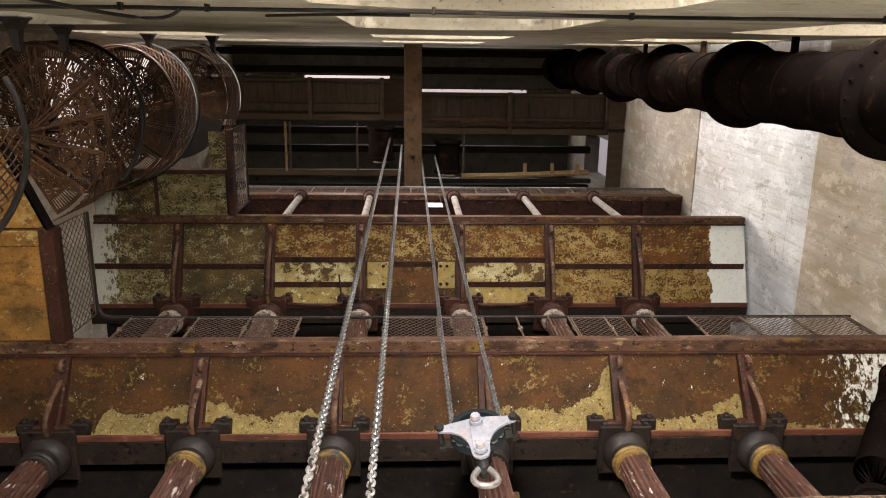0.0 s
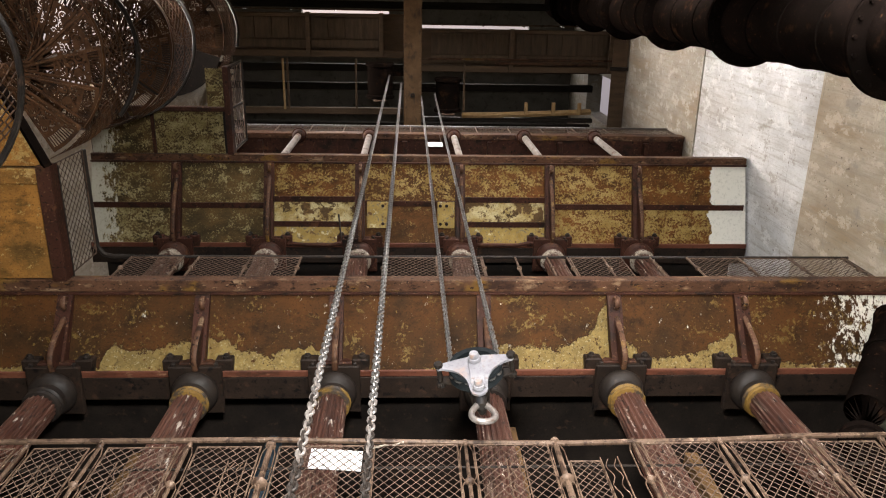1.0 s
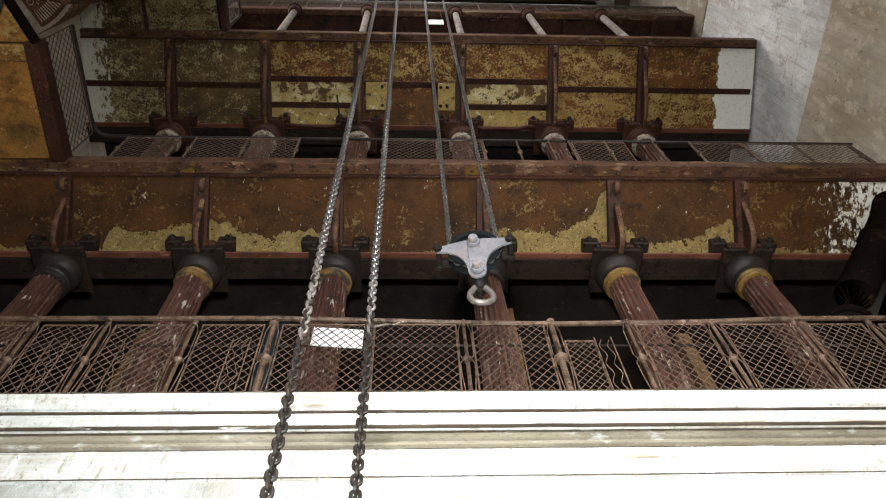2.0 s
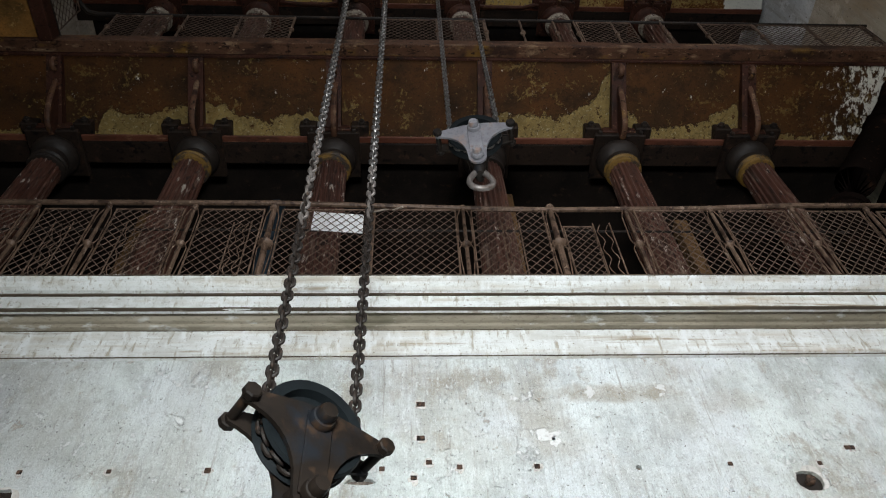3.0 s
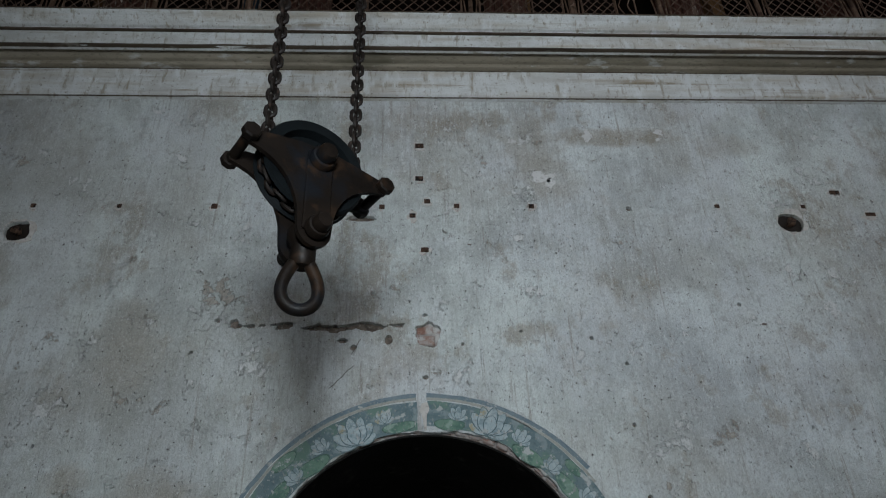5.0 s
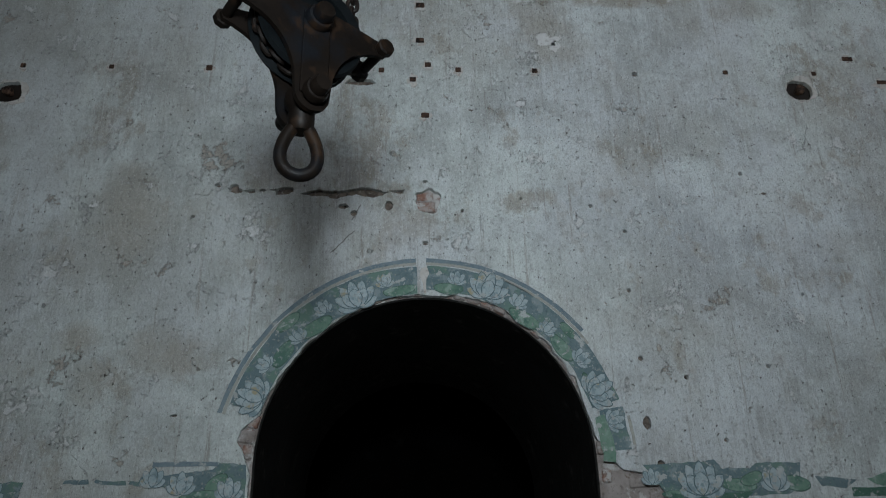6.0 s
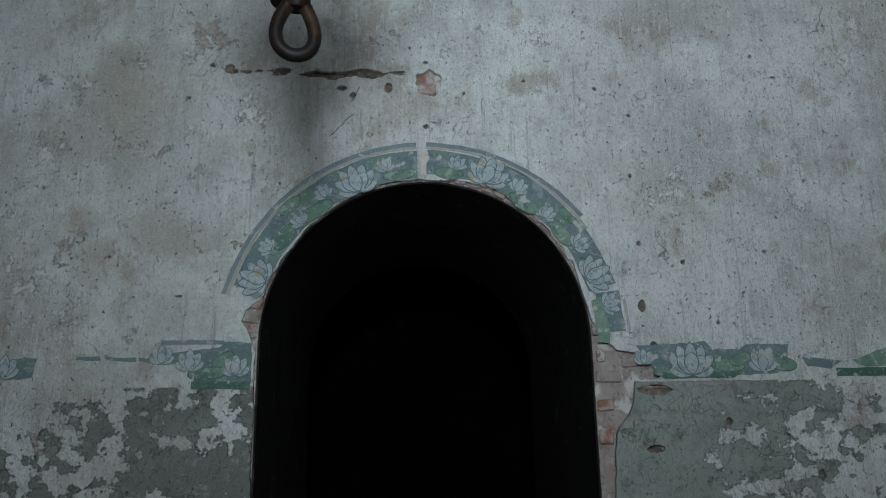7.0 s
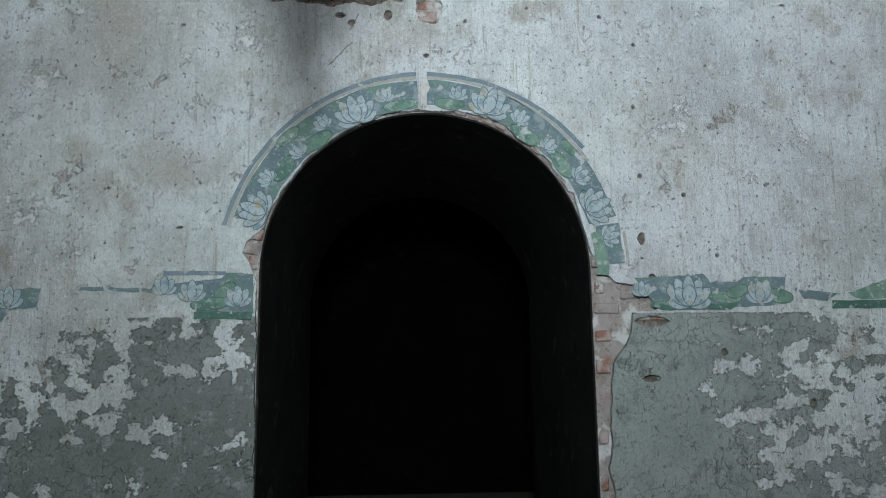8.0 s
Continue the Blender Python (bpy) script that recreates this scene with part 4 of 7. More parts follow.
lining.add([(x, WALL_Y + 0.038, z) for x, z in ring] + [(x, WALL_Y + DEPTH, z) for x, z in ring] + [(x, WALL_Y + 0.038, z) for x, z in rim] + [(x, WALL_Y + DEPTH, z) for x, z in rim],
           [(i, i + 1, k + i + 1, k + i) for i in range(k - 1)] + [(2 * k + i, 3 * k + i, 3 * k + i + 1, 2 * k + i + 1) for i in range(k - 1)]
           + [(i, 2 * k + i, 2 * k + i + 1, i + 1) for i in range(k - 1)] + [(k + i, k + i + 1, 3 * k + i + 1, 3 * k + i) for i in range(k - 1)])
solid("passage_lining", lining, VAULT, "plaster lining of the arched passage, its shade in the colour", "vault", "structure", smooth=True)
solid("wall_back", Shape().box(LEFT, RIGHT, BACK, BACK + 0.4, 0, TOP), ROOM_SHADE, "wall behind the machine floors, near black for the shade there", "wall", "structure")
LW_Y, LW_Z = (0.1, 2.0), (15.4, 22.6)
west = Shape().box(LEFT - 0.5, LEFT, REAR - REAR_T, BACK + 0.4, 0, LW_Z[0]).box(LEFT - 0.5, LEFT, REAR - REAR_T, BACK + 0.4, LW_Z[1], TOP)
west.box(LEFT - 0.5, LEFT, REAR - REAR_T, LW_Y[0], *LW_Z).box(LEFT - 0.5, LEFT, LW_Y[1], BACK + 0.4, *LW_Z)
# window added behind the stair to brighten the gaps between the treads
win = thing("window_13", (LEFT - 0.3, 1.05, LW_Z[0]), "tall iron-framed window added to brighten the stair", "window", kind="structure")
s = Shape()
for y in (0.12, 1.05, 1.98):
    s.box(LEFT - 0.3, LEFT - 0.26, y - 0.02, y + 0.02, *LW_Z)
for j in range(8):
    s.box(LEFT - 0.3, LEFT - 0.27, *LW_Y, LW_Z[0] + 0.02 + j * 0.93 - 0.015, LW_Z[0] + 0.02 + j * 0.93 + 0.015)
part("window_frame", s, DARK_IRON, win)
solid("wall_left", west, SIDE_WALL, "pale streaked side wall", "wall", "structure")
# bands differ by paint and by the daylight put into their tones
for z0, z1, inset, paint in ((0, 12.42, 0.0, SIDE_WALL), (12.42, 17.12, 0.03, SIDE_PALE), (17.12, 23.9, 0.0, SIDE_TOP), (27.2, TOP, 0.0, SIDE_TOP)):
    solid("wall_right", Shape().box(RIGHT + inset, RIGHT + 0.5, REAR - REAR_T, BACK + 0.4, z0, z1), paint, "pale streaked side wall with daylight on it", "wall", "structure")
# opening added here: sky stands in for a brightly lit patch of wall
solid("wall_right", Shape().box(RIGHT, RIGHT + 0.5, REAR - REAR_T, 2.45, 23.9, 27.2).box(RIGHT, RIGHT + 0.5, 3.85, BACK + 0.4, 23.9, 27.2), SIDE_TOP, "pale streaked side wall round an added roof-level opening", "wall", "structure")
roof = wall_skin([(LEFT - 0.5, REAR - REAR_T), (RIGHT + 0.5, REAR - REAR_T), (RIGHT + 0.5, BACK + 0.4), (LEFT - 0.5, BACK + 0.4)], [[(xa, ya), (xb, ya), (xb, yb), (xa, yb)] for xa, xb, ya, yb in SKYLIGHTS], TOP, TOP + 0.3)
roof.v = [(x, z, y) for x, y, z in roof.v]
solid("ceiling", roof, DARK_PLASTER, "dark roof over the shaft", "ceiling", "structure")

# dark sheets added where the end walls lie in shade
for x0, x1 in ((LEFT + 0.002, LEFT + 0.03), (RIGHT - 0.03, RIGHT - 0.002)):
    solid("wall_soot_coat", Shape().box(x0, x1, 4.35, BACK - 0.01, 5.99, 9.36), ROOM_SHADE, "added near-black sheet for shade on the end wall", "wall", "structure")

# rear wall with arched windows one above the other
holes = []
for wx in WIN_X:
    for sill, spring in WIN_Z:
        rise = arc(wx, spring - 1.0, math.hypot(WIN_HALF, 1.0), math.degrees(math.atan2(1.0, WIN_HALF)), 180 - math.degrees(math.atan2(1.0, WIN_HALF)), 16)
        holes.append([(wx - WIN_HALF, sill), (wx + WIN_HALF, sill), *rise])
holes.append([(LOW_X - LOW_HALF, LOW_SILL), (LOW_X + LOW_HALF, LOW_SILL), (LOW_X + LOW_HALF, LOW_TOP), (LOW_X - LOW_HALF, LOW_TOP)])
rear = wall_skin([(LEFT - 0.5, 0), (RIGHT + 0.5, 0), (RIGHT + 0.5, TOP), (LEFT - 0.5, TOP)], holes, REAR, REAR - REAR_T)
solid("wall_rear", rear, CREAM_WALL, "cream plaster wall with arched windows", "wall", "structure")
bar = Shape().tube([(LEFT, REAR + 0.03, 7.3), (-1.8, REAR + 0.03, 6.45), (-1.28, REAR + 0.03, 6.5), (0.15, REAR + 0.03, 6.45), (1.5, REAR + 0.03, 6.72), (3.2, REAR + 0.03, 6.6), (RIGHT, REAR + 0.03, 6.7)], 0.014, 8)
bar.tube([(-1.05, REAR + 0.03, 7.25), (-0.5, REAR + 0.03, 6.95), (0.0, REAR + 0.03, 6.9)], 0.012, 6)
cond = solid("conduit", bar, DARK_IRON, "dark conduits clipped along the cream wall", "conduit", "structure", smooth=True)
slack = [(-1.95 + 0.5 * t / 12 * 1.1, REAR + 0.04 + 0.05 * math.sin(math.pi * t / 12), 5.6 + 0.75 * t / 12 + 0.55 * math.sin(math.pi * t / 12)) for t in range(13)]
part("slack_cable", Shape().tube(slack, 0.012, 6), DARK_IRON, cond, "black cable hanging slack", True)
for x, z in ((-1.8, 6.45), (-1.28, 6.5), (0.15, 6.45), (1.5, 6.72), (3.2, 6.6)):
    part("clip", Shape().box(x - 0.012, x + 0.012, REAR, REAR + 0.05, z - 0.03, z + 0.03, b=0.004), DARK_IRON, cond)
for i, wx in enumerate(WIN_X):
    for j, (sill, spring) in enumerate(WIN_Z):
        win = thing("window_%d" % (i * len(WIN_Z) + j + 1), (wx, REAR - REAR_T + 0.1, sill), "arched iron-framed window letting in daylight", "window", kind="structure")
        y = REAR - REAR_T + 0.16
        s = Shape()
        for q in (-1.08, -0.36, 0.36, 1.08):
            s.box(wx + q - 0.02, wx + q + 0.02, y, y + 0.04, sill, spring + (0.55 if abs(q) < 1 else 0.02))
        for q in (0.02, 0.6, 1.2, 1.75):
            s.box(wx - 1.08, wx + 1.08, y + 0.045, y + 0.08, sill + q - 0.015, sill + q + 0.015)
        part("window_frame", s, DARK_IRON, win)

# cornice under the lowest gallery
profile = [(4.06, 5.46), (3.975, 5.46), (3.975, 5.475), (3.955, 5.485), (3.955, 5.735), (3.975, 5.74), (4.06, 5.74)]
solid("cornice", Shape().sweep_x(profile, LEFT, RIGHT), CORNICE, "white plaster frieze moulding under the cornice", "cornice", "structure")
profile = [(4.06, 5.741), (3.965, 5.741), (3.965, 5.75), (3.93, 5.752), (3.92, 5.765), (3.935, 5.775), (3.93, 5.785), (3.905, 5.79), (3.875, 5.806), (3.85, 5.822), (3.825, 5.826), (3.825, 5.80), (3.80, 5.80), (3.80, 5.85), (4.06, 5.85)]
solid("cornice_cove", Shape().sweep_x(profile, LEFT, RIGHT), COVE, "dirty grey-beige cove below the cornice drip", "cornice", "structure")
profile = [(4.06, 5.851), (3.799, 5.851), (3.799, 5.84), (3.79, 5.745), (3.745, 5.742), (3.735, 5.745), (3.735, 5.878), (3.765, 5.882), (3.765, 5.894), (3.725, 5.897), (3.722, 5.908), (3.70, 5.912), (3.675, 5.93), (3.650, 5.955), (3.628, 5.968), (3.62, 5.976), (3.62, 6.0), (4.06, 6.0)]
solid("cornice_crown", Shape().sweep_x(profile, LEFT, RIGHT), CORNICE, "white moulded plaster cornice with dirty ledges", "cornice", "structure")
# dark beads: dirt on the ledges and the drip's shadow, both as colour
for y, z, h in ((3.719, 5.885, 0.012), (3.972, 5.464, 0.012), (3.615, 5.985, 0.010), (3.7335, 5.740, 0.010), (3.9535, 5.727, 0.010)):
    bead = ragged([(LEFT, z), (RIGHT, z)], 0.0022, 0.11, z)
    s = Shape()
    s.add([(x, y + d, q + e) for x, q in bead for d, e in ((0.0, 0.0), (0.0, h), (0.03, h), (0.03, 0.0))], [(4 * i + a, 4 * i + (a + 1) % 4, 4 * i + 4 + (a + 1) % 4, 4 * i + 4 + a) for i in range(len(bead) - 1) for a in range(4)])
    solid("trim", s, LEDGE_DARK, "thin dark bead for dirt and shadow lines of the cornice", "trim", "structure", "cornice beads")
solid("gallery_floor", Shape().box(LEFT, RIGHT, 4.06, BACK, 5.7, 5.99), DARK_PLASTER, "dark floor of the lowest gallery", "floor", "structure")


# ---- columns ----
def column(x, z0, z1, yellow):
    col = thing("column", (x, 4.4, z0), "red-brown fluted cast iron column with %s capital ring" % ("an ochre" if yellow else "a dark"), "column", "columns of the galleries")
    n = 20
    ring, h = [], z1 - 0.45 - z0
    for i in range(n * 4):
        a = 2 * math.pi * i / (n * 4)
        ring.append((a, 0.0 if i % 4 in (0, 1) else -0.014))
    v, f = [], []
    for z, r in ((z0 + 0.30, 0.2), (z0 + h * 0.35, 0.197), (z0 + h, 0.172)):
        v += [(x + (r + d) * math.cos(a), 4.4 + (r + d) * math.sin(a), z) for a, d in ring]
    k = len(ring)
    for j in range(2):
        f += [(j * k + i, j * k + (i + 1) % k, (j + 1) * k + (i + 1) % k, (j + 1) * k + i) for i in range(k)]
    part("shaft", Shape().add(v, f), COLUMN, col)
    at = Matrix.Translation((x, 4.4, 0))
    part("base", Shape().lathe([(0.27, z0), (0.27, z0 + 0.08), (0.25, z0 + 0.13), (0.26, z0 + 0.18), (0.225, z0 + 0.24), (0.215, z0 + 0.31)], 28, at), COLUMN, col, smooth=True)
    t = z1 - 0.45
    part("capital_ring", Shape().lathe([(0.17, t - 0.04), (0.20, t - 0.03), (0.212, t), (0.20, t + 0.03), (0.19, t + 0.035), (0.215, t + 0.06), (0.205, t + 0.085), (0.185, t + 0.09)], 28, at),
         RING_YELLOW if yellow else DARK_IRON if z0 < 8 else CAPITAL_PALE, col, "ochre painted ring" if yellow else "", True)
    part("capital", Shape().lathe([(0.185, t + 0.08), (0.19, t + 0.17), (0.225, t + 0.19), (0.25, t + 0.23), (0.262, t + 0.27), (0.262, t + 0.30), (0.245, t + 0.335)], 28, at), DARK_IRON if z0 < 8 else IRON, col, smooth=True)
    part("abacus", Shape().box(x - 0.30, x + 0.30, 4.10, 4.70, z1 - 0.115, z1 - 0.045, b=0.012).box(x - 0.26, x + 0.26, 4.14, 4.66, z1 - 0.044, z1 - 0.002, b=0.01), BLACK_BROWN_IRON if z0 < 8 else IRON, col)
    for u, v in ((-0.24, 4.16), (0.24, 4.16)):
        part("bolt", Shape().lathe([(0.026, 0), (0.026, 0.03), (0.018, 0.04)], 6, pose(x + u, 4.10, z1 - 0.08, 90, 0, 0)), DARK_IRON, col)
    return col


for i, x in enumerate(COLUMNS):
    column(x, 5.99, 9.30, i in (1, 2, 4, 5))
    column(x, 10.03, 13.95, False)


# ---- galleries ----
def plate_at(y, ga):
    (ya, za), (yb, zb) = ga["plate"]
    return za + (zb - za) * (y - ya) / (yb - ya)


def scroll_bracket(x, ga, gal):
    (ya, za), (yb, zb) = ga["plate"]
    s = Shape()
    # rib below the plate, deeper at the column
    s.add([(x + d, y, z) for d in (-0.085, 0.085) for y, z in ((ya - 0.02, za - 0.0), (ya - 0.02, za - 0.16), (yb + 0.02, zb - 0.075), (yb + 0.02, zb))],
          [(0, 1, 2, 3), (7, 6, 5, 4), (0, 4, 5, 1), (1, 5, 6, 2), (2, 6, 7, 3), (3, 7, 4, 0)])
    b = part("rib", s, IRON, gal)
    path = []
    ys, zs = yb + 0.10, zb - 0.15
    for i in range(22):
        a = radians(-60 + i * 26)
        r = 0.016 + 0.0036 * i
        path.append((x + 0.015, ys - r * math.cos(a), zs + r * math.sin(a)))
    end = path[-1]
    steps = 10
    for i in range(1, steps + 1):
        t = i / steps
        y0, z0 = end[1], end[2]
        y = (1 - t) ** 3 * y0 + 3 * t * (1 - t) ** 2 * (y0 + 0.15) + 3 * t * t * (1 - t) * (ya - 0.45) + t ** 3 * (ya - 0.12)
        z = (1 - t) ** 3 * z0 + 3 * t * (1 - t) ** 2 * (z0 - 0.12) + 3 * t * t * (1 - t) * (za - 0.36) + t ** 3 * (za - 0.20)
        path.append((x + 0.015, y, z))
    web = Shape()
    low = path[-steps:]
    k = len(low)
    web.add([(x + d, y, z) for d in (-0.02, 0.05) for _, y, z in low] + [(x + d, y, plate_at(y, ga) - 0.08) for d in (-0.02, 0.05) for _, y, _ in low],
            [f for i in range(k - 1) for f in ((i, i + 1, 2 * k + i + 1, 2 * k + i), (k + i, 3 * k + i, 3 * k + i + 1, k + i + 1), (i, k + i, k + i + 1, i + 1), (2 * k + i, 2 * k + i + 1, 3 * k + i + 1, 3 * k + i))])
    part("leaf_web", web, IRON, b)
    part("scroll", Shape().tube(path, 0.032, 8, flat=0.7, up=(1, 0, 0)), EDGE_IRON, b, "rubbed iron scroll", True)
    # little curl at the foot and its pierced leaf
    curl = [(x + 0.015, ya - 0.16 - (0.012 + 0.004 * i) * math.cos(radians(i * 30)), za - 0.17 + (0.012 + 0.004 * i) * math.sin(radians(i * 30))) for i in range(20)]
    part("curl", Shape().tube(curl, 0.014, 5, up=(1, 0, 0)), IRON, b, smooth=True)
    s = Shape().box(x - 0.20, x + 0.20, ya - 0.16, ya + 0.02, za - 0.10, za - 0.01, b=0.012).box(x - 0.16, x + 0.16, ya - 0.135, ya + 0.02, za - 0.01, za + 0.06, b=0.01)
    part("bracket_foot", s, IRON, b)
    for sgn in (-1, 1):
        tall = 0.17 if za < 12 else 0.10
        paint = BLACK_BROWN_IRON if za < 12 else IRON
        lug = Shape().box(x + sgn * 0.30 - 0.10, x + sgn * 0.30 + 0.10, ya - 0.17, ya + 0.02, za - 0.05, za + tall * 0.55, b=0.014).box(x + sgn * 0.27 - 0.07, x + sgn * 0.27 + 0.07, ya - 0.15, ya + 0.02, za + tall * 0.55, za + tall, b=0.014)
        lu = part("bolt_lug", lug, paint, b)
        part("bolt", Shape().lathe([(0.045, 0), (0.045, 0.03), (0.03, 0.036), (0.03, 0.05), (0.015, 0.055)], 8, pose(x + sgn * 0.32, ya - 0.17, za + 0.01, 90, 0, 0)), DARK_IRON, lu, smooth=True)


def mesh_panel(name, parent, o, u, w, h, du=0.085, dv=0.10, r=0.0042):
    """A wire mesh panel in a thin bar rim; u runs along it, upright."""
    u = Vector(u).normalized()
    o = Vector(o)
    p = part(name, Shape().lattice(o, u, (0, 0, 1), w, h, du, dv, r), WIRE, parent)
    s = Shape()
    c = [o, o + u * w, o + u * w + Vector((0, 0, h)), o + Vector((0, 0, h))]
    for a, b in zip(c, c[1:] + c[:1]):
        s.rod(a, b, 0.009, 5)
    part("rim", s, RAIL, p)
    return p


RIVET = mesh_of("rivet", Shape().lathe([(0.016, 0), (0.013, 0.008), (0.006, 0.012)], 6), IRON)


def gallery(ga):
    x0, x1 = ga["x"]
    (ya, za), (yb, zb) = ga["plate"]
    gal = thing("gallery", (0, ya, za), ga["label"], "gallery")
    tagged(gal, kind="structure")
    # main beam on the column heads: lower flange, webs, upper flange
    zbm = ga["beam"]
    # shaded underside and lit lip of the beam, both put into colour
    part("beam_flange", Shape().box(x0, x1, 4.30, 4.58, zbm, zbm + 0.03, b=0.006), BLACK_BROWN_IRON, gal, "beam underside coloured dark for its shade")
    part("beam_lip", Shape().box(x0, x1, 4.215, 4.297, zbm + 0.004, zbm + 0.034, b=0.008), RED_IRON, gal, "red-brown beam lip in a lighter tone, as lit")
    for y in (4.262, 4.52):
        part("beam_web", Shape().box(x0, x1, y, y + 0.02, zbm + 0.035, zbm + 0.62), IRON, gal)
    for i in range(int((x1 - x0) / 0.17)):
        part("rivet", RIVET, IRON, gal, m=pose(x0 + 0.08 + i * 0.17, 4.262, zbm + 0.06, 90, 0, 0))
    part("deck", Shape().box(x0, x1, yb - 0.09, BACK, zb + 0.08, zb + 0.15), DARK_IRON, gal)
    # edge angle iron
    part("edge_angle", Shape().box(x0, x1, ga["edge"], yb, zb - 0.006, zb + 0.012, b=0.004), EDGE_IRON, gal)
    part("edge_web", Shape().box(x0, x1, ga["edge"], ga["edge"] + 0.014, zb + 0.013, zb + 0.16, b=0.003), EDGE_IRON, gal)
    part("inner_lip", Shape().box(x0, x1, yb + 0.001, yb + 0.03, zb - 0.05, zb + 0.012, b=0.004), IRON, gal)
    cuts = [x0] + [x for x in COLUMNS if x0 < x < x1] + [x1]
    for i, (a, b) in enumerate(zip(cuts, cuts[1:])):
        rows = ga["rows"][i]
        for q0, q1, material in rows:
            yq0, yq1 = ya + (yb - ya) * q0, ya + (yb - ya) * q1
            s = Shape()
            g = 0.006
            v = [(x, y, plate_at(y, ga) + d) for d in (0.0, 0.018) for x, y in ((a + g, yq0 - g), (b - g, yq0 - g), (b - g, yq1 + g), (a + g, yq1 + g))]
            s.add(v, [(0, 1, 2, 3), (7, 6, 5, 4), (0, 4, 5, 1), (1, 5, 6, 2), (2, 6, 7, 3), (3, 7, 4, 0)])
            part("soffit_plate", s, material, gal)
            if q0 > 0.01:
                z = plate_at(yq0, ga)
                part("tee_bar", Shape().box(a + 0.05, b - 0.05, yq0 - 0.05, yq0 + 0.05, z - 0.028, z - 0.006, b=0.004), IRON, gal)
    for x in COLUMNS:
        if x0 < x < x1:
            scroll_bracket(x, ga, gal)
    return gal


one = ((0, 1, RUST_PLATE),)
G1 = dict(x=(LEFT, RIGHT - 0.02), plate=((4.25, 9.37), (3.44, 9.85)), edge=3.30, beam=9.30, rows=[one] * 7,
          label="cantilevered iron gallery with rusty brown soffit plates on scroll brackets")
two_y = ((0, 0.47, YELLOW_PLATE), (0.47, 1, YELLOW_PLATE))
two_o = ((0, 0.47, OLIVE_PLATE), (0.47, 1, OLIVE_PLATE))
three = ((0, 0.25, CREAM_PAINT), (0.25, 0.55, PATCHY_PLATE), (0.55, 1, YELLOW_PLATE))
middle = ((0, 0.50, BROWN_PLATE), (0.50, 1, YELLOW_PLATE))
G2 = dict(x=(-5.5, RIGHT - 0.02), plate=((4.25, 13.98), (2.87, 14.45)), edge=2.76, beam=13.95,
          rows=[two_o, two_o, three, middle, three, two_y, two_y], label="upper cantilevered iron gallery with flaking yellow soffit plates")
gal1, gal2 = gallery(G1), gallery(G2)
# pale patch plates with their bolts in the middle bay of the upper gallery
for xa, xb in ((-0.74, -0.30), (0.50, 0.80)):
    ya, yb = 3.96, 3.52
    v = [(x, y, plate_at(y, G2) - d) for d in (0.042, 0.032) for x, y in ((xa, ya), (xb, ya), (xb, yb), (xa, yb))]
    pl = part("patch_plate", Shape().add(v, [(0, 1, 2, 3), (7, 6, 5, 4), (0, 4, 5, 1), (1, 5, 6, 2), (2, 6, 7, 3), (3, 7, 4, 0)]), CREAM_PAINT, gal2, "cream patch plate with four bolts")
    inner = (xb - 0.05, xb - 0.16) if xa < 0 else (xa + 0.05, xa + 0.16)
    for x in inner:
        for y in (ya - 0.07, yb + 0.07):
            part("bolt", Shape().lathe([(0.026, -0.058), (0.03, -0.052), (0.03, -0.04)], 8, Matrix.Translation((x, y, plate_at(y, G2)))), BLACK_BROWN_IRON, pl)
# slack pipes along the upper beam
for xa, xb in ((-2.1, -0.95), (1.0, 2.3)):
    run = [(xa, 4.22, 13.93), (xa + 0.08, 4.20, 13.88), (xa + 0.35, 4.22, 13.87), (xb - 0.4, 4.22, 13.87), (xb - 0.2, 4.18, 13.89), (xb, 4.22, 13.93)]
    part("pipe_run", Shape().tube(run, 0.032, 8), IRON, gal2, "thin rusty pipe along the beam", True)
    leg = xb - 0.22 if xa < 0 else xa + 0.05
    part("pipe_run", Shape().tube([(leg, 4.2, 13.90), (leg - 0.03, 3.95, 13.97), (leg - 0.06, 3.72, 14.08)], 0.016, 6), DARK_IRON, gal2, "thin dark pipe", True)
# third gallery: thin tubes near its edge, red soffit
gal3 = thing("gallery", (0, 3.0, 17.6), "topmost gallery with a dark red soffit on whitewashed tubes", "gallery", kind="structure")
part("soffit", Shape().box(-3.73, RIGHT - 0.02, 2.98, BACK, 17.62, 17.75), IRON, gal3)
part("edge_angle", Shape().box(-3.75, RIGHT - 0.02, 2.955, 3.06, 17.585, 17.615, b=0.004).box(-3.75, RIGHT - 0.02, 2.95, 2.965, 17.6, 17.86), EDGE_IRON, gal3)
for x in (-3.2, -0.1, 1.75, 3.3, 5.2):
    part("joist", Shape().box(x - 0.05, x + 0.05, 3.1, BACK, 17.5, 17.618, b=0.006), IRON, gal3)
for x in (-2.36, -0.86, 0.96, 2.49, 4.04):
    t = thing("tube_column", (x, 2.98, 14.6), "slim whitewashed tube column below the topmost gallery", "column", "tube columns")
    part("tube", Shape().rod((x, 2.98, 14.6), (x, 2.98, 17.45), 0.066, 16), TUBE_WHITE, t, smooth=True)
    part("collar", Shape().lathe([(0.10, 17.36), (0.13, 17.42), (0.13, 17.52), (0.16, 17.54), (0.16, 17.584)], 14, Matrix.Translation((x, 2.98, 0))), IRON, t, smooth=True)
    part("foot_collar", Shape().lathe([(0.12, 14.6), (0.12, 14.68), (0.095, 14.7)], 14, Matrix.Translation((x, 2.98, 0))), DARK_IRON, t, smooth=True)
rail3 = thing("railing", (0, 2.98, 17.86), "bright-topped mesh railing of the topmost gallery", "railing")
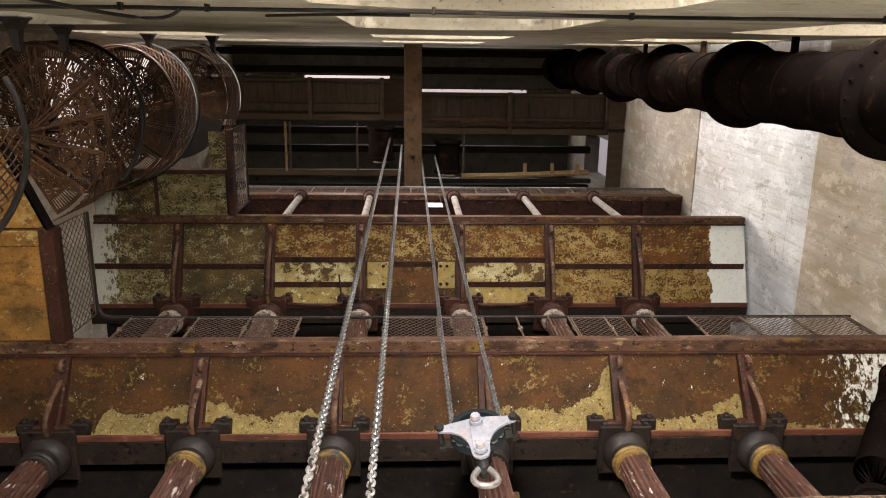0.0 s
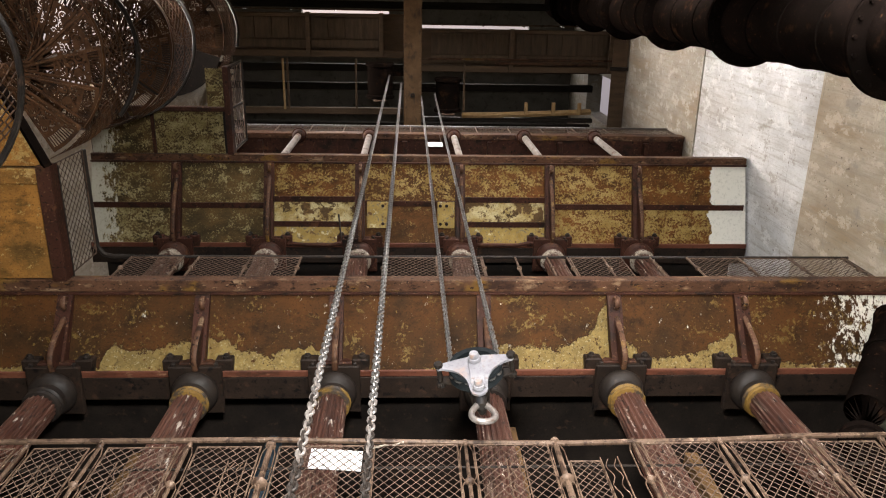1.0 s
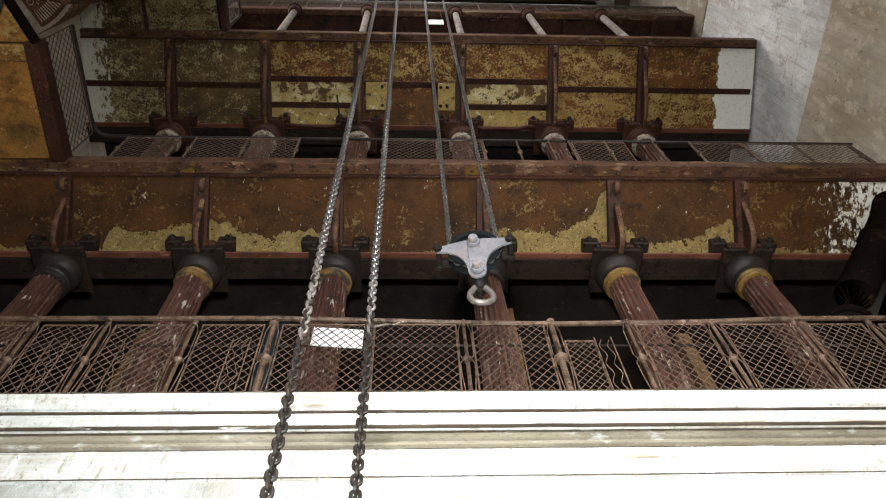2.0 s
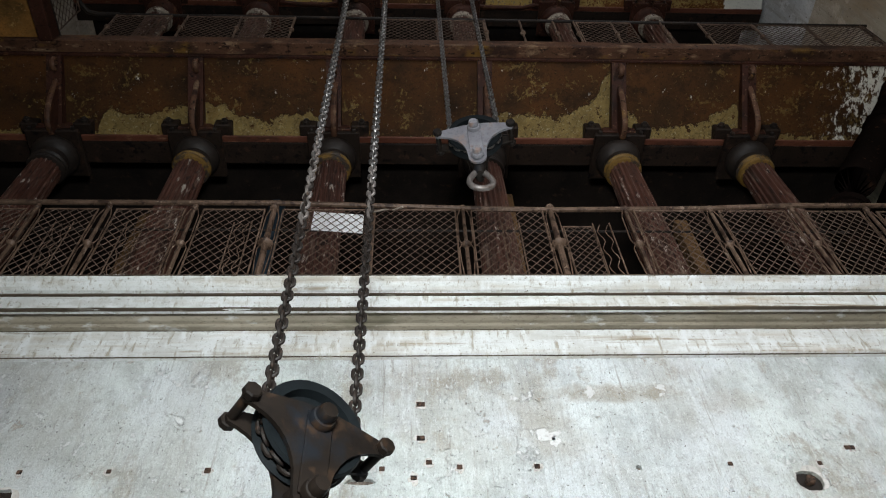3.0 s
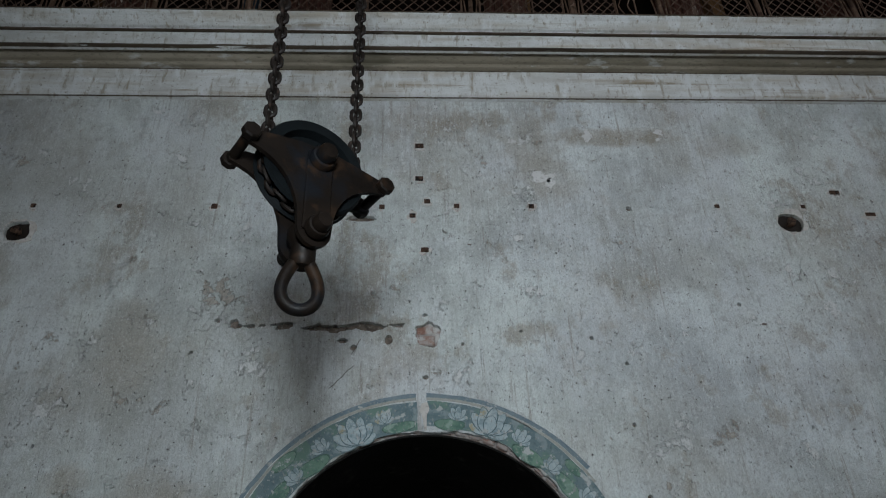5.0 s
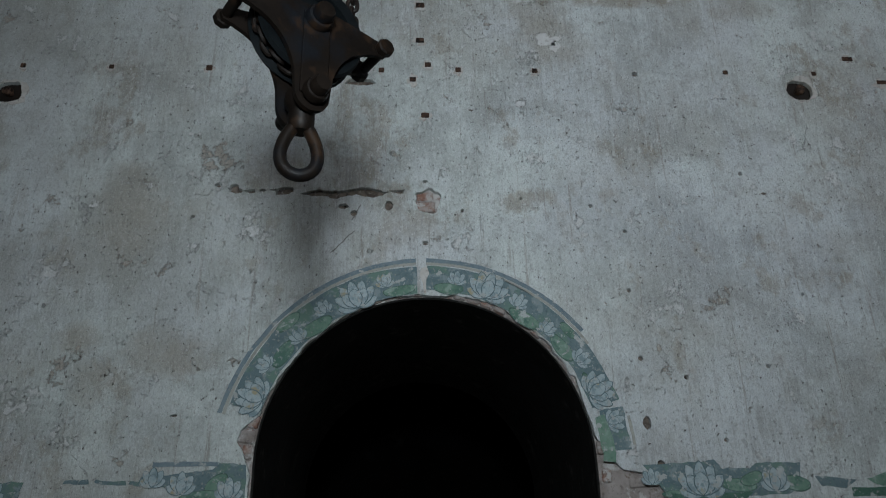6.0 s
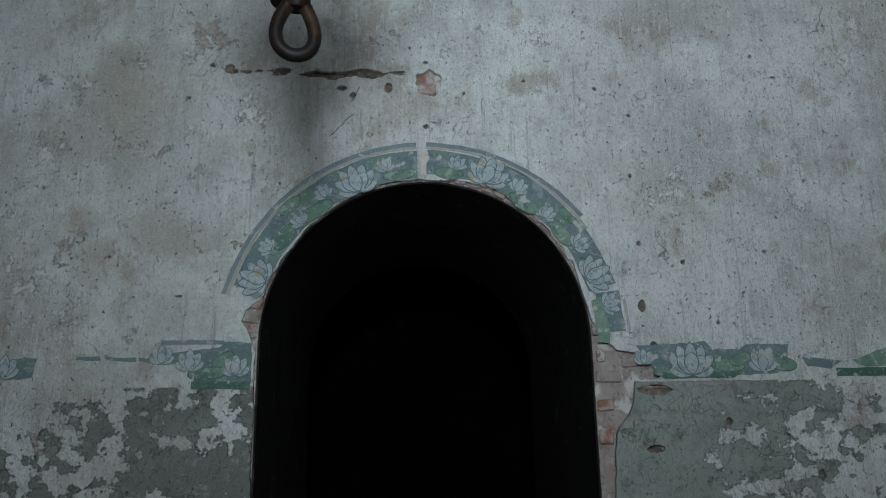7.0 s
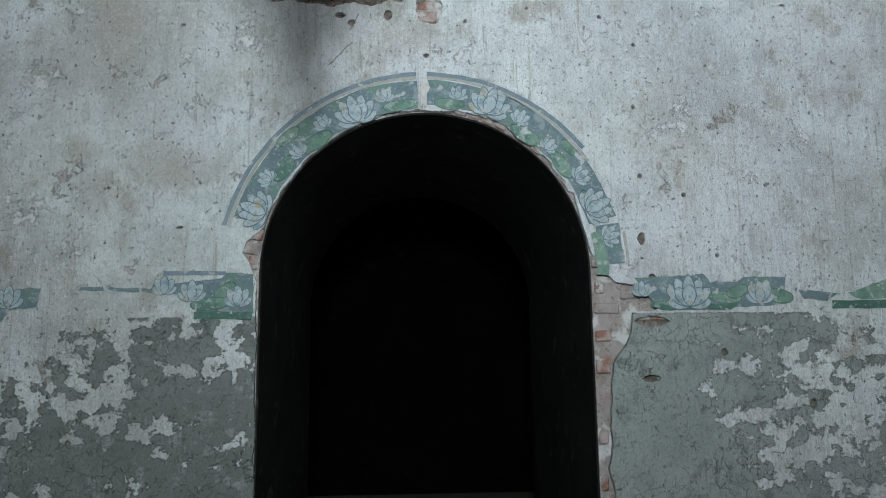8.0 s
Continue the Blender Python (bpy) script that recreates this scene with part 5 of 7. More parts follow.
# bright steel puts the glints on this rail into its material
part("top_rail", Shape().box(-3.73, RIGHT - 0.05, 2.95, 3.01, 18.66, 18.70, b=0.008), CHAIN, rail3, "rail in bright steel for its glints")
mesh_panel("mesh", rail3, (-3.7, 2.98, 17.88), (1, 0, 0), 9.7, 0.8, 0.12, 0.12, 0.005)
for i in range(14):
    x = -3.7 + i * 0.745
    part("post", Shape().rod((x, 2.98, 17.85), (x, 2.98, 18.69), 0.016, 6), RAIL, rail3)

# left wings towards the stair
wing1 = thing("gallery_wing", (-5.2, 2.7, 9.85), "rusty brown gallery wing that leads to the spiral stair", "gallery", kind="structure")
part("soffit_plate", Shape().box(LEFT + 0.02, -4.16, 2.14, 3.29, 9.90, 9.92), ORANGE_PLATE, wing1)
part("front_beam", Shape().box(LEFT + 0.02, -4.16, 1.96, 2.14, 9.84, 9.96, b=0.01), ORANGE_PLATE, wing1)
part("side_beam", Shape().box(-4.16, -4.0, 1.92, 3.296, 9.80, 10.0, b=0.01), IRON, wing1)
part("deck", Shape().box(LEFT + 0.02, -4.0, 1.96, 3.35, 10.0, 10.03), DARK_IRON, wing1)
wing2 = thing("gallery_wing", (-4.3, 2.3, 14.45), "olive-painted gallery wing beside the spiral stair", "gallery", kind="structure")
for a, b in ((-5.46, -4.42), (-4.36, -3.2)):
    part("soffit_plate", Shape().box(a, b, 2.02, 2.75, 14.48, 14.50), OLIVE_PLATE, wing2)
part("soffit_plate", Shape().box(-3.44, -3.14, 1.30, 1.94, 14.48, 14.50), OLIVE_PLATE, wing2)
part("tee_bar", Shape().box(-4.42, -4.36, 2.02, 2.75, 14.44, 14.5, b=0.006), IRON, wing2)
part("front_beam", Shape().box(-5.5, -3.14, 1.94, 2.02, 14.42, 14.56, b=0.008), IRON, wing2)
part("side_beam", Shape().box(-3.14, -3.04, 1.26, 2.755, 14.40, 14.60, b=0.008), IRON, wing2)
part("deck", Shape().box(-5.5, -3.04, 2.02, 2.755, 14.56, 14.6), DARK_IRON, wing2)
rw = thing("railing", (-3.08, 1.2, 14.6), "dark mesh railing along the upper gallery wing", "railing")
mesh_panel("mesh", rw, (-3.08, 1.28, 14.62), (0, 1, 0), 1.47, 0.98, 0.16, 0.2, 0.005)
for y in (1.28, 2.0, 2.72):
    part("post", Shape().rod((-3.08, y, 14.6), (-3.08, y, 15.65), 0.02, 6), DARK_IRON, rw)
part("top_rail", Shape().tube([(-3.08, 1.27, 15.65), (-3.08, 2.75, 15.65)], 0.028, 8), DARK_IRON, rw)


# ---- railings ----
def ring_post(parent, x, y, z0, z1, r=0.02):
    p = part("post", Shape().rod((x, y, z0), (x, y, z1), r, 8, r * 0.8), RAIL, parent, smooth=True)
    zm = z0 + (z1 - z0) * 0.48
    part("ring", Shape().lathe([(r, zm - 0.03), (r * 1.7, zm - 0.018), (r * 2.3, zm), (r * 1.7, zm + 0.018), (r, zm + 0.03)], 10, Matrix.Translation((x, y, 0))), RAIL, p, smooth=True)
    part("knob", Shape().lathe([(r * 0.8, z1 - 0.05), (r * 1.5, z1 - 0.035), (r * 1.1, z1 - 0.015), (r * 1.3, z1 + 0.005)], 10, Matrix.Translation((x, y, 0))), RAIL, p, smooth=True)
    for sgn in (-1, 1):
        bow = [(x + sgn * 0.035, y, z0 + 0.03), (x + sgn * 0.055, y, z0 + 0.3), (x + sgn * 0.06, y, zm - 0.06), (x + sgn * 0.035, y, zm), (x + sgn * 0.06, y, zm + 0.06), (x + sgn * 0.055, y, z1 - 0.15), (x + sgn * 0.03, y, z1 - 0.05)]
        part("side_bar", Shape().tube(bow, 0.006, 5), RAIL, p)
    return p


R0_Y, R0_Z, R0_T = 3.70, 5.99, 7.06
POSTS0 = (-3.22, -2.61, -1.865, -1.175, 0.49, 1.275, 1.957, 2.735, 3.50, 4.20, 5.0, 5.8)
rail0 = thing("railing", (0.5, R0_Y, R0_Z), "worn iron railing with wire mesh above the white cornice", "railing")
part("top_rail", Shape().tube([(-6.4, R0_Y, R0_T + 0.05), (-3.2, R0_Y, R0_T + 0.055), (-1.2, R0_Y, R0_T + 0.055), (0.5, R0_Y, R0_T - 0.02), (1.3, R0_Y, R0_T - 0.04), (2.7, R0_Y, R0_T - 0.01), (3.5, R0_Y, R0_T + 0.045), (6.0, R0_Y, R0_T + 0.06)], 0.022, 8, flat=1.2), RAIL, rail0, smooth=True)
part("second_rail", Shape().tube([(-6.4, R0_Y + 0.10, 6.86), (-1.2, R0_Y + 0.10, 6.84), (1.2, R0_Y + 0.1, 6.83), (6.0, R0_Y + 0.1, 6.82)], 0.011, 6), DARK_IRON, rail0)
for x in POSTS0:
    ring_post(rail0, x, R0_Y, R0_Z, R0_T, 0.03 if x in (-1.175, 1.275) else 0.019)
for a, b in ((-6.3, -3.3), (-3.14, -2.69), (-2.53, -1.945), (-1.785, -1.255), (-1.095, -0.30), (-0.29, 0.42), (0.56, 1.2), (2.03, 2.66), (2.81, 3.42), (3.58, 4.12), (4.28, 4.92), (5.08, 5.72)):
    mesh_panel("mesh", rail0, (a, R0_Y, R0_Z + 0.03), (1, 0, 0), b - a, R0_T - R0_Z - 0.08)
mesh_panel("mesh", rail0, (1.36, R0_Y + 0.03, R0_Z + 0.03), (1, 0, 0), 0.26, 0.78, 0.07, 0.085)
for a in (-2.35, -1.45, 0.86, 1.66, -2.95):
    for k in range(2):
        loops = [(a + k * 0.07 + 0.02 * math.sin(q * 1.25), R0_Y + 0.012, R0_Z + 0.03 + 0.78 * q / 16) for q in range(17)]
        part("scroll_wire", Shape().tube(loops, 0.005, 4), RAIL, rail0)
    for k in (-0.04, 0.11):
        part("scroll_wire", Shape().rod((a + k, R0_Y + 0.012, R0_Z + 0.02), (a + k, R0_Y + 0.012, R0_Z + 0.84), 0.007, 5), RAIL, rail0)

# white boards tied to the railings, the tie's end sticking out
sg = thing("white_board", (-0.605, R0_Y - 0.02, 6.84), "blank white board wired to the mesh of the railing", "board", "white boards")
part("panel", Shape().add([(-0.825, R0_Y + 0.012, 7.0), (-0.386, R0_Y + 0.012, 6.95), (-0.386, R0_Y + 0.012, 6.675), (-0.828, R0_Y + 0.012, 6.725), (-0.825, R0_Y + 0.018, 7.0), (-0.386, R0_Y + 0.018, 6.95), (-0.386, R0_Y + 0.018, 6.675), (-0.828, R0_Y + 0.018, 6.725)],
     [(0, 1, 2, 3), (7, 6, 5, 4), (0, 4, 5, 1), (1, 5, 6, 2), (2, 6, 7, 3), (3, 7, 4, 0)]), WHITE_SHEET, sg)
part("tie", Shape().tube([(-0.38, R0_Y - 0.03, 6.93), (-0.30, R0_Y - 0.035, 6.925), (-0.2, R0_Y - 0.045, 6.95), (-0.12, R0_Y - 0.04, 6.955), (-0.04, R0_Y - 0.05, 6.985)], 0.009, 6), CAPITAL_PALE, sg, "pale frayed tie")
sg2 = thing("white_board", (0.51, 2.93, 16.35), "blank white board hung below the topmost gallery", "board", "white boards")
part("panel", Shape().box(0.345, 0.67, 2.92, 2.926, 16.12, 16.57), WHITE_SHEET, sg2)
part("hanger", Shape().rod((0.36, 2.923, 16.5), (0.36, 2.955, 17.6), 0.005, 5).rod((0.65, 2.923, 16.5), (0.65, 2.955, 17.6), 0.005, 5), WIRE, sg2)

rail1 = thing("railing", (0, 3.34, 10.0), "iron railing of the cantilevered gallery, mesh missing in places", "railing")
R1T = 10.86
part("top_rail", Shape().tube([(-3.6, 3.36, R1T), (6.0, 3.36, R1T)], 0.02, 8), DARK_IRON, rail1, smooth=True)
part("top_rail", Shape().tube([(-4.06, 1.95, R1T), (-4.06, 3.05, R1T), (-4.05, 3.22, R1T), (-3.98, 3.33, R1T), (-3.86, 3.36, R1T), (-3.6, 3.36, R1T)], 0.032, 8), DARK_IRON, rail1, smooth=True)
mesh_panel("mesh", rail1, (-4.06, 1.95, 10.03), (0, 1, 0), 1.35, 0.8, 0.1, 0.12, 0.005)
for a, b in ((-3.62, -2.95), (-2.75, -1.42), (-0.33, 0.36), (0.38, 0.95), (2.15, 2.85), (3.75, 4.45), (4.47, 5.15), (5.17, 5.95)):
    mesh_panel("mesh", rail1, (a, 3.36, 10.03), (1, 0, 0), b - a, 0.8)
for x in (-3.62, -2.95, -2.75, -2.08, -1.42, -0.33, 0.36, 0.97, 1.42, 1.85, 2.12, 2.6, 3.25, 3.75, 4.45, 5.15, 5.9):
    p = part("post", Shape().rod((x, 3.36, 10.0), (x, 3.36, R1T), 0.015, 6), RAIL, rail1)
    part("ring", Shape().lathe([(0.015, 10.40), (0.034, 10.42), (0.034, 10.44), (0.015, 10.46)], 8, Matrix.Translation((x, 3.36, 0))), RAIL, p, smooth=True)


# ---- hoist chains ----
LINK, WIRE_R, LINK_W = 0.043, 0.0085, 0.026


def link_shape(m=None):
    path = [(0.0185 * math.cos(a), 0, (0.0125 if math.sin(a) >= -1e-6 else -0.0125) + 0.0165 * math.sin(a)) for a in [radians(q) for q in (0, 36, 72, 108, 144, 180)]]
    path += [(0.0185 * math.cos(a), 0, -0.0125 + 0.0165 * math.sin(a)) for a in [radians(q) for q in (180, 216, 252, 288, 324, 360)]]
    s = Shape().tube(path, WIRE_R, 6, closed=True, up=(0, 1, 0))
    if m:
        s.v = [tuple(m @ Vector(p)) for p in s.v]
    return s


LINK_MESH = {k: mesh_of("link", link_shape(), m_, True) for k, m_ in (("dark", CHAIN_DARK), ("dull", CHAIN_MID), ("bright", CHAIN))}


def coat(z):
    """Darker links in the lowest metres stand in for the shade there."""
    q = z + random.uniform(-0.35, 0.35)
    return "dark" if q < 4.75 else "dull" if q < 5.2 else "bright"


def load_chain(falls, z_top, label):
    """Two falls of chain: (x, y, foot, yaw) each; the lowest links are single, the far rest is joined."""
    ch = thing("load_chain", (falls[0][0], falls[0][1], falls[0][2]), label, "chain", "hoist chains")
    rest = Shape()
    base = link_shape()
    for x, y, foot, yaw in falls:
        n = int((z_top - foot) / LINK)
        for i in range(n):
            z = foot + i * LINK
            m = pose(x, y, z, 0, 0, yaw + (90 if i % 2 else 0) + 8 * math.sin(i * 0.13))
            if i < 130:
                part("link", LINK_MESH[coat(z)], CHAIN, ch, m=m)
            else:
                rest.add(base.v, base.f, m)
    (xa, ya, za, yaw), (xb, yb, _, _) = falls
    mid, half = Vector(((xa + xb) / 2, (ya + yb) / 2, za)), Vector((xb - xa, yb - ya, 0)) / 2
    n = int(math.pi * half.length / LINK)
    for i in range(1, n):
        q = math.pi * i / n
        p = mid - half * math.cos(q) - Vector((0, 0, half.length * math.sin(q)))
        turn = Vector((half.x * math.sin(q), half.y * math.sin(q), -half.length * math.cos(q))).to_track_quat("Z", "Y").to_matrix().to_4x4()
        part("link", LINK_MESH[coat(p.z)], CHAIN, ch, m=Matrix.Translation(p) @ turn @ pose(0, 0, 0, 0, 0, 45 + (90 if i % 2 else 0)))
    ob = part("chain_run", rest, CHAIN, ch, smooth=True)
    tagged(ob, kind="stuff")
    return ch


def hoist_block(centre, yaw, paint, face_paint, sheave_paint, label, eye_yaw=0, lean=0, eye_wide=1.0):
    """Chain block hanging in two falls: two three-eared side plates, a grooved sheave, pins and a forged eye."""
    eye_tilt = -lean * 0.5
    blk = thing("chain_block", (0, 0, 0), label, "chain block", "chain blocks")
    front = pose(0, 0, 0, 90, 0, 0)
    outline = [(-0.27, 0.026), (-0.292, 0.0), (-0.282, -0.028)]
    for i in range(1, 9):
        t = i / 9
        outline.append((-0.282 * (1 - t) ** 2 - 2 * t * (1 - t) * 0.085 - 0.064 * t * t, -0.028 * (1 - t) ** 2 - 2 * t * (1 - t) * 0.055 - 0.27 * t * t))
    outline += [(0.064 * math.cos(radians(a)), -0.30 + 0.064 * math.sin(radians(a))) for a in range(180, 361, 20)]
    right = [(-x, z) for x, z in reversed(outline[:11])]
    outline = outline + right + [(0.16, 0.047), (0.07, 0.062), (-0.07, 0.062), (-0.16, 0.047)]
    for sgn, name in ((-1, "front_plate"), (1, "back_plate")):
        y = sgn * 0.066
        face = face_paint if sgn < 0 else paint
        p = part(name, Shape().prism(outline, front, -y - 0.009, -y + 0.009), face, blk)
        part("strap", Shape().box(-0.050, 0.050, y + sgn * 0.0095 - 0.006 + sgn * 0.006, y + sgn * 0.0095 + 0.006 + sgn * 0.006, -0.31, 0.03, b=0.003), face, p)
        for z, r in ((0.0, 0.05), (-0.30, 0.044)):
            m = pose(0, y + sgn * 0.02, z, 90 if sgn < 0 else -90, 0, 0)
            part("bolt", Shape().lathe([(r, 0), (r, 0.02), (r * 0.9, 0.03), (r * 0.75, 0.032), (r * 0.72, 0.06), (r * 0.6, 0.07)], 18, m), face, p, smooth=True)
    for sgn in (-1, 1):
        p = part("distance_pin", Shape().rod((sgn * 0.27, -0.098, -0.002), (sgn * 0.27, 0.098, -0.002), 0.02, 12), paint, blk, smooth=True)
        for y in (-0.092, 0.092):
            part("nut", Shape().lathe([(0.030, -0.018), (0.034, -0.012), (0.034, 0.012), (0.028, 0.018)], 8, pose(sgn * 0.27, y, -0.002, 90, 0, 0)), paint, p)
    groove = [(0.03, -0.06), (0.06, -0.06), (0.06, -0.012), (0.150, -0.012), (0.158, -0.05), (0.196, -0.055), (0.204, -0.04), (0.182, -0.018), (0.166, 0.0), (0.182, 0.018), (0.204, 0.04), (0.196, 0.055), (0.158, 0.05), (0.150, 0.012), (0.06, 0.012), (0.06, 0.06), (0.03, 0.06)]
    part("sheave", Shape().lathe(groove, 40, pose(0, 0, 0, 90, 0, 0)), sheave_paint, blk, "dark blue-green sheave wheel" if sheave_paint is SHEAVE else "pale blue sheave wheel", True)
    part("swivel", Shape().lathe([(0.03, -0.41), (0.045, -0.39), (0.045, -0.33), (0.06, -0.31), (0.06, -0.27), (0.03, -0.25)], 16), paint, blk, smooth=True)
    # forged drop-shaped eye
    path = []
    for i in range(32):
        a = 2 * math.pi * i / 32
        k = 0.5 + 0.5 * math.cos(a)
        path.append((0.072 * eye_wide * math.sin(a) * (1 - 0.5 * k ** 1.5), 0, -0.485 + 0.088 * math.cos(a) + 0.025 * k * k))
    tilt = pose(0, 0, -0.40) @ pose(0, 0, 0, eye_tilt, 0, eye_yaw) @ pose(0, 0, 0.40)
    eye = Shape().tube(path, 0.0225, 10, closed=True, up=(0, 1, 0))
    eye.v = [tuple(tilt @ Vector(p)) for p in eye.v]
    part("eye", eye, CHAIN_MID if face_paint is BLOCK_LIT else paint, blk, smooth=True)
    blk.matrix_basis = pose(*centre, 0, 0, yaw) @ pose(0, 0, 0, lean, 0, 0)
    return blk


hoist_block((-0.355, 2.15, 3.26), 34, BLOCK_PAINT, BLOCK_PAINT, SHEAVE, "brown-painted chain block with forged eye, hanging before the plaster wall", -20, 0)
hoist_block((0.497, 2.65, 6.42), -9, BLOCK_PAINT, BLOCK_LIT, SHEAVE, "chain block with a forged eye, its front plate coloured as lit", 10, 11, 1.35)


def falls(cx, cy, cz, yaw):
    c, s = math.cos(radians(yaw)), math.sin(radians(yaw))
    return [(cx - 0.18 * c, cy - 0.18 * s, cz, yaw + 45), (cx + 0.18 * c, cy + 0.18 * s, cz, yaw + 45)]


load_chain(falls(-0.355, 2.15, 3.26, 34), 20.95, "long steel load chain in two falls, shade painted near its foot")
load_chain(falls(0.497, 2.65, 6.42, -9), 21.75, "long bright steel load chain in two falls")

# ---- roof zone ----
gird = thing("crane_girder", (0.09, 2.0, 22.4), "riveted brown steel girder across the top of the shaft", "girder")
part("lower_flange", Shape().box(-0.158, 0.334, REAR, 3.65, 22.4, 22.43, b=0.006), GIRDER, gird)
part("web", Shape().box(-0.05, -0.03, REAR, 3.65, 22.43, 22.9).box(0.22, 0.24, REAR, 3.65, 22.43, 22.9), GIRDER, gird)
part("upper_flange", Shape().box(-0.158, 0.334, REAR, 3.65, 22.9, 22.93), GIRDER, gird)
rv = Shape()
for i in range(35):
    for x in (-0.115, 0.29):
        rv.lathe([(0.02, 0), (0.016, -0.012), (0.007, -0.018)], 6, pose(x, -0.2 + i * 0.108, 22.399, 0, 0, 0))
part("rivets", rv, GIRDER, gird)
part("hook_plate", Shape().lathe([(0.05, 22.3), (0.07, 22.35), (0.07, 22.4)], 10, Matrix.Translation((0.09, 2.75, 0))), DARK_IRON, gird, smooth=True)


def hoist(x, y, z, label):
    h = thing("chain_hoist", (x, y, z), label, "hoist", "chain hoists")
    part("drum", Shape().lathe([(0.30, -0.45), (0.36, -0.44), (0.36, -0.36), (0.32, -0.34), (0.32, 0.34), (0.36, 0.36), (0.36, 0.44), (0.30, 0.45)], 28, pose(x, y, z, 90, 0, 0)), PIPE, h, smooth=True)
    part("housing", Shape().box(x - 0.22, x + 0.22, y - 0.3, y + 0.3, z + 0.2, z + 0.9, b=0.03), PIPE, h)
    part("hanger", Shape().box(x - 0.04, x + 0.04, y - 0.05, y + 0.05, z + 0.9, 22.75, b=0.008).box(min(x, 0.09), max(x, 0.09), y - 0.06, y + 0.06, 22.6, 22.72, b=0.01), PIPE, h)
    ring = [(x + 0.16 * math.cos(radians(a)), y + 0.45 + 0.0, z - 0.42 + 0.10 * math.sin(radians(a))) for a in range(0, 360, 24)]
    part("guide_ring", Shape().tube(ring, 0.018, 6, closed=True, up=(0, 1, 0)), RAIL, h, "worn bright guide ring", True)
    return h


hoist(-0.75, 2.2, 21.0, "dark chain hoist hung beside the crane girder")
hoist(1.02, 2.62, 21.6, "dark chain hoist hung beside the crane girder")

def platform(bays, back, beam_x, label):
    """Planks between two beams, seen from below; back is where the planks begin across the shaft."""
    plat = thing("timber_platform", ((beam_x[0] + beam_x[1]) / 2, back + 0.3, 23.0), label, "platform", "platforms below the roof")
    for a, b in bays:
        n = int((b - a) / 0.40)
        for j in range(n):
            x = a + (b - a) * j / n
            part("plank", Shape().box(x + 0.006, x + (b - a) / n - 0.006, back, back + 0.56, 23.12 + 0.006 * (j % 3), 23.16, b=0.004), BOARD, plat)
        part("ledger", Shape().box(a, b, back + 0.58, back + 0.80, 23.05, 23.10, b=0.008), BOARD, plat)
    part("deck", Shape().box(*beam_x, back - 0.12, back + 1.04, 23.225, 23.26), TIMBER, plat)
    for y0, y1, z in ((back - 0.12, back - 0.02, 23.02), (back + 0.86, back + 1.04, 22.96)):
        part("beam", Shape().box(*beam_x, y0, y1, z, z + 0.2, b=0.012), TIMBER, plat)
    for a, b in bays:
        part("strut", Shape().box(b + 0.01, b + 0.13, back - 0.15, back + 1.0, 22.88, 23.0, b=0.01), TIMBER, plat)
    rail = part("hand_rail", Shape().tube([(beam_x[0], back - 0.2, 23.9), (beam_x[1], back - 0.2, 23.9)], 0.025, 6), RAIL, plat, "", True)
    for k in range(5):
        x = beam_x[0] + (beam_x[1] - beam_x[0]) * (k + 0.5) / 5
        part("baluster", Shape().rod((x, back - 0.2, 23.16), (x, back - 0.2, 23.9), 0.016, 6), RAIL, rail)
    return plat


platform(((-4.75, -2.86), (-2.72, -0.85)), 0.76, (LEFT, -0.16), "old timber platform with plank underside below the roof")
platform(((0.60, 2.78), (3.0, 5.6)), 1.12, (0.336, RIGHT), "old timber platform with iron pipes under its planks")
for xa, xb, y in ((0.5, 5.7, 1.80), (2.4, 5.3, 1.90)):
    solid("iron_pipe", Shape().tube([(xa, y, 22.86), (xb, y, 22.86)], 0.035, 8), EDGE_IRON, "rusty iron pipe under the timber platform", "pipe", group="iron pipes", smooth=True)
fb = thing("timber_beam", (0, 3.3, 23.0), "brown timber beam below the roof", "beam")
part("beam", Shape().box(-4.78, -0.2, 3.2, 3.38, 22.95, 23.15, b=0.012), TIMBER, fb)
part("beam", Shape().box(0.4, 5.3, 3.44, 3.56, 22.95, 23.15, b=0.012), DARK_IRON, fb)
for x in (-3.52, -3.40, -1.5, 1.55):
    part("tie_bar", Shape().box(x - 0.03, x + 0.03, 1.85, 3.25, 22.93, 22.99, b=0.005), NEW_WOOD if x < -3.45 else TIMBER, fb)
lad = thing("wooden_rail", (3.3, 3.35, 22.6), "wooden rail with raw upright stubs under the roof", "rail")
part("rail", Shape().tube([(1.5, 3.36, 22.9), (2.6, 3.34, 22.9), (3.6, 3.30, 22.88), (5.2, 3.22, 22.86)], 0.085, 6), NEW_WOOD, lad)
for x in (3.31, 4.10, 4.84):
    part("stub", Shape().box(x - 0.05, x + 0.05, 2.96, 3.30, 22.72, 22.78, b=0.006), NEW_WOOD, lad)
pb = thing("steel_post_beam", (6.0, 2.4, 22.5), "dark brown steel beam against the pale side wall", "beam")
part("flange", Shape().box(5.62, 6.04, 1.2, 3.7, 22.5, 22.54), TIMBER, pb)
part("web", Shape().box(5.8, 5.84, 1.2, 3.7, 22.54, 22.9), TIMBER, pb)
part("clamp", Shape().box(5.55, 6.05, 1.92, 2.02, 22.42, 22.5, b=0.01), DARK_IRON, pb)
# dark upper storey behind
solid("upper_floor", Shape().box(LEFT, RIGHT, 4.8, BACK, 24.8, 25.0), DARK_PLASTER, "dark plank deck under the roof", "floor", "structure")
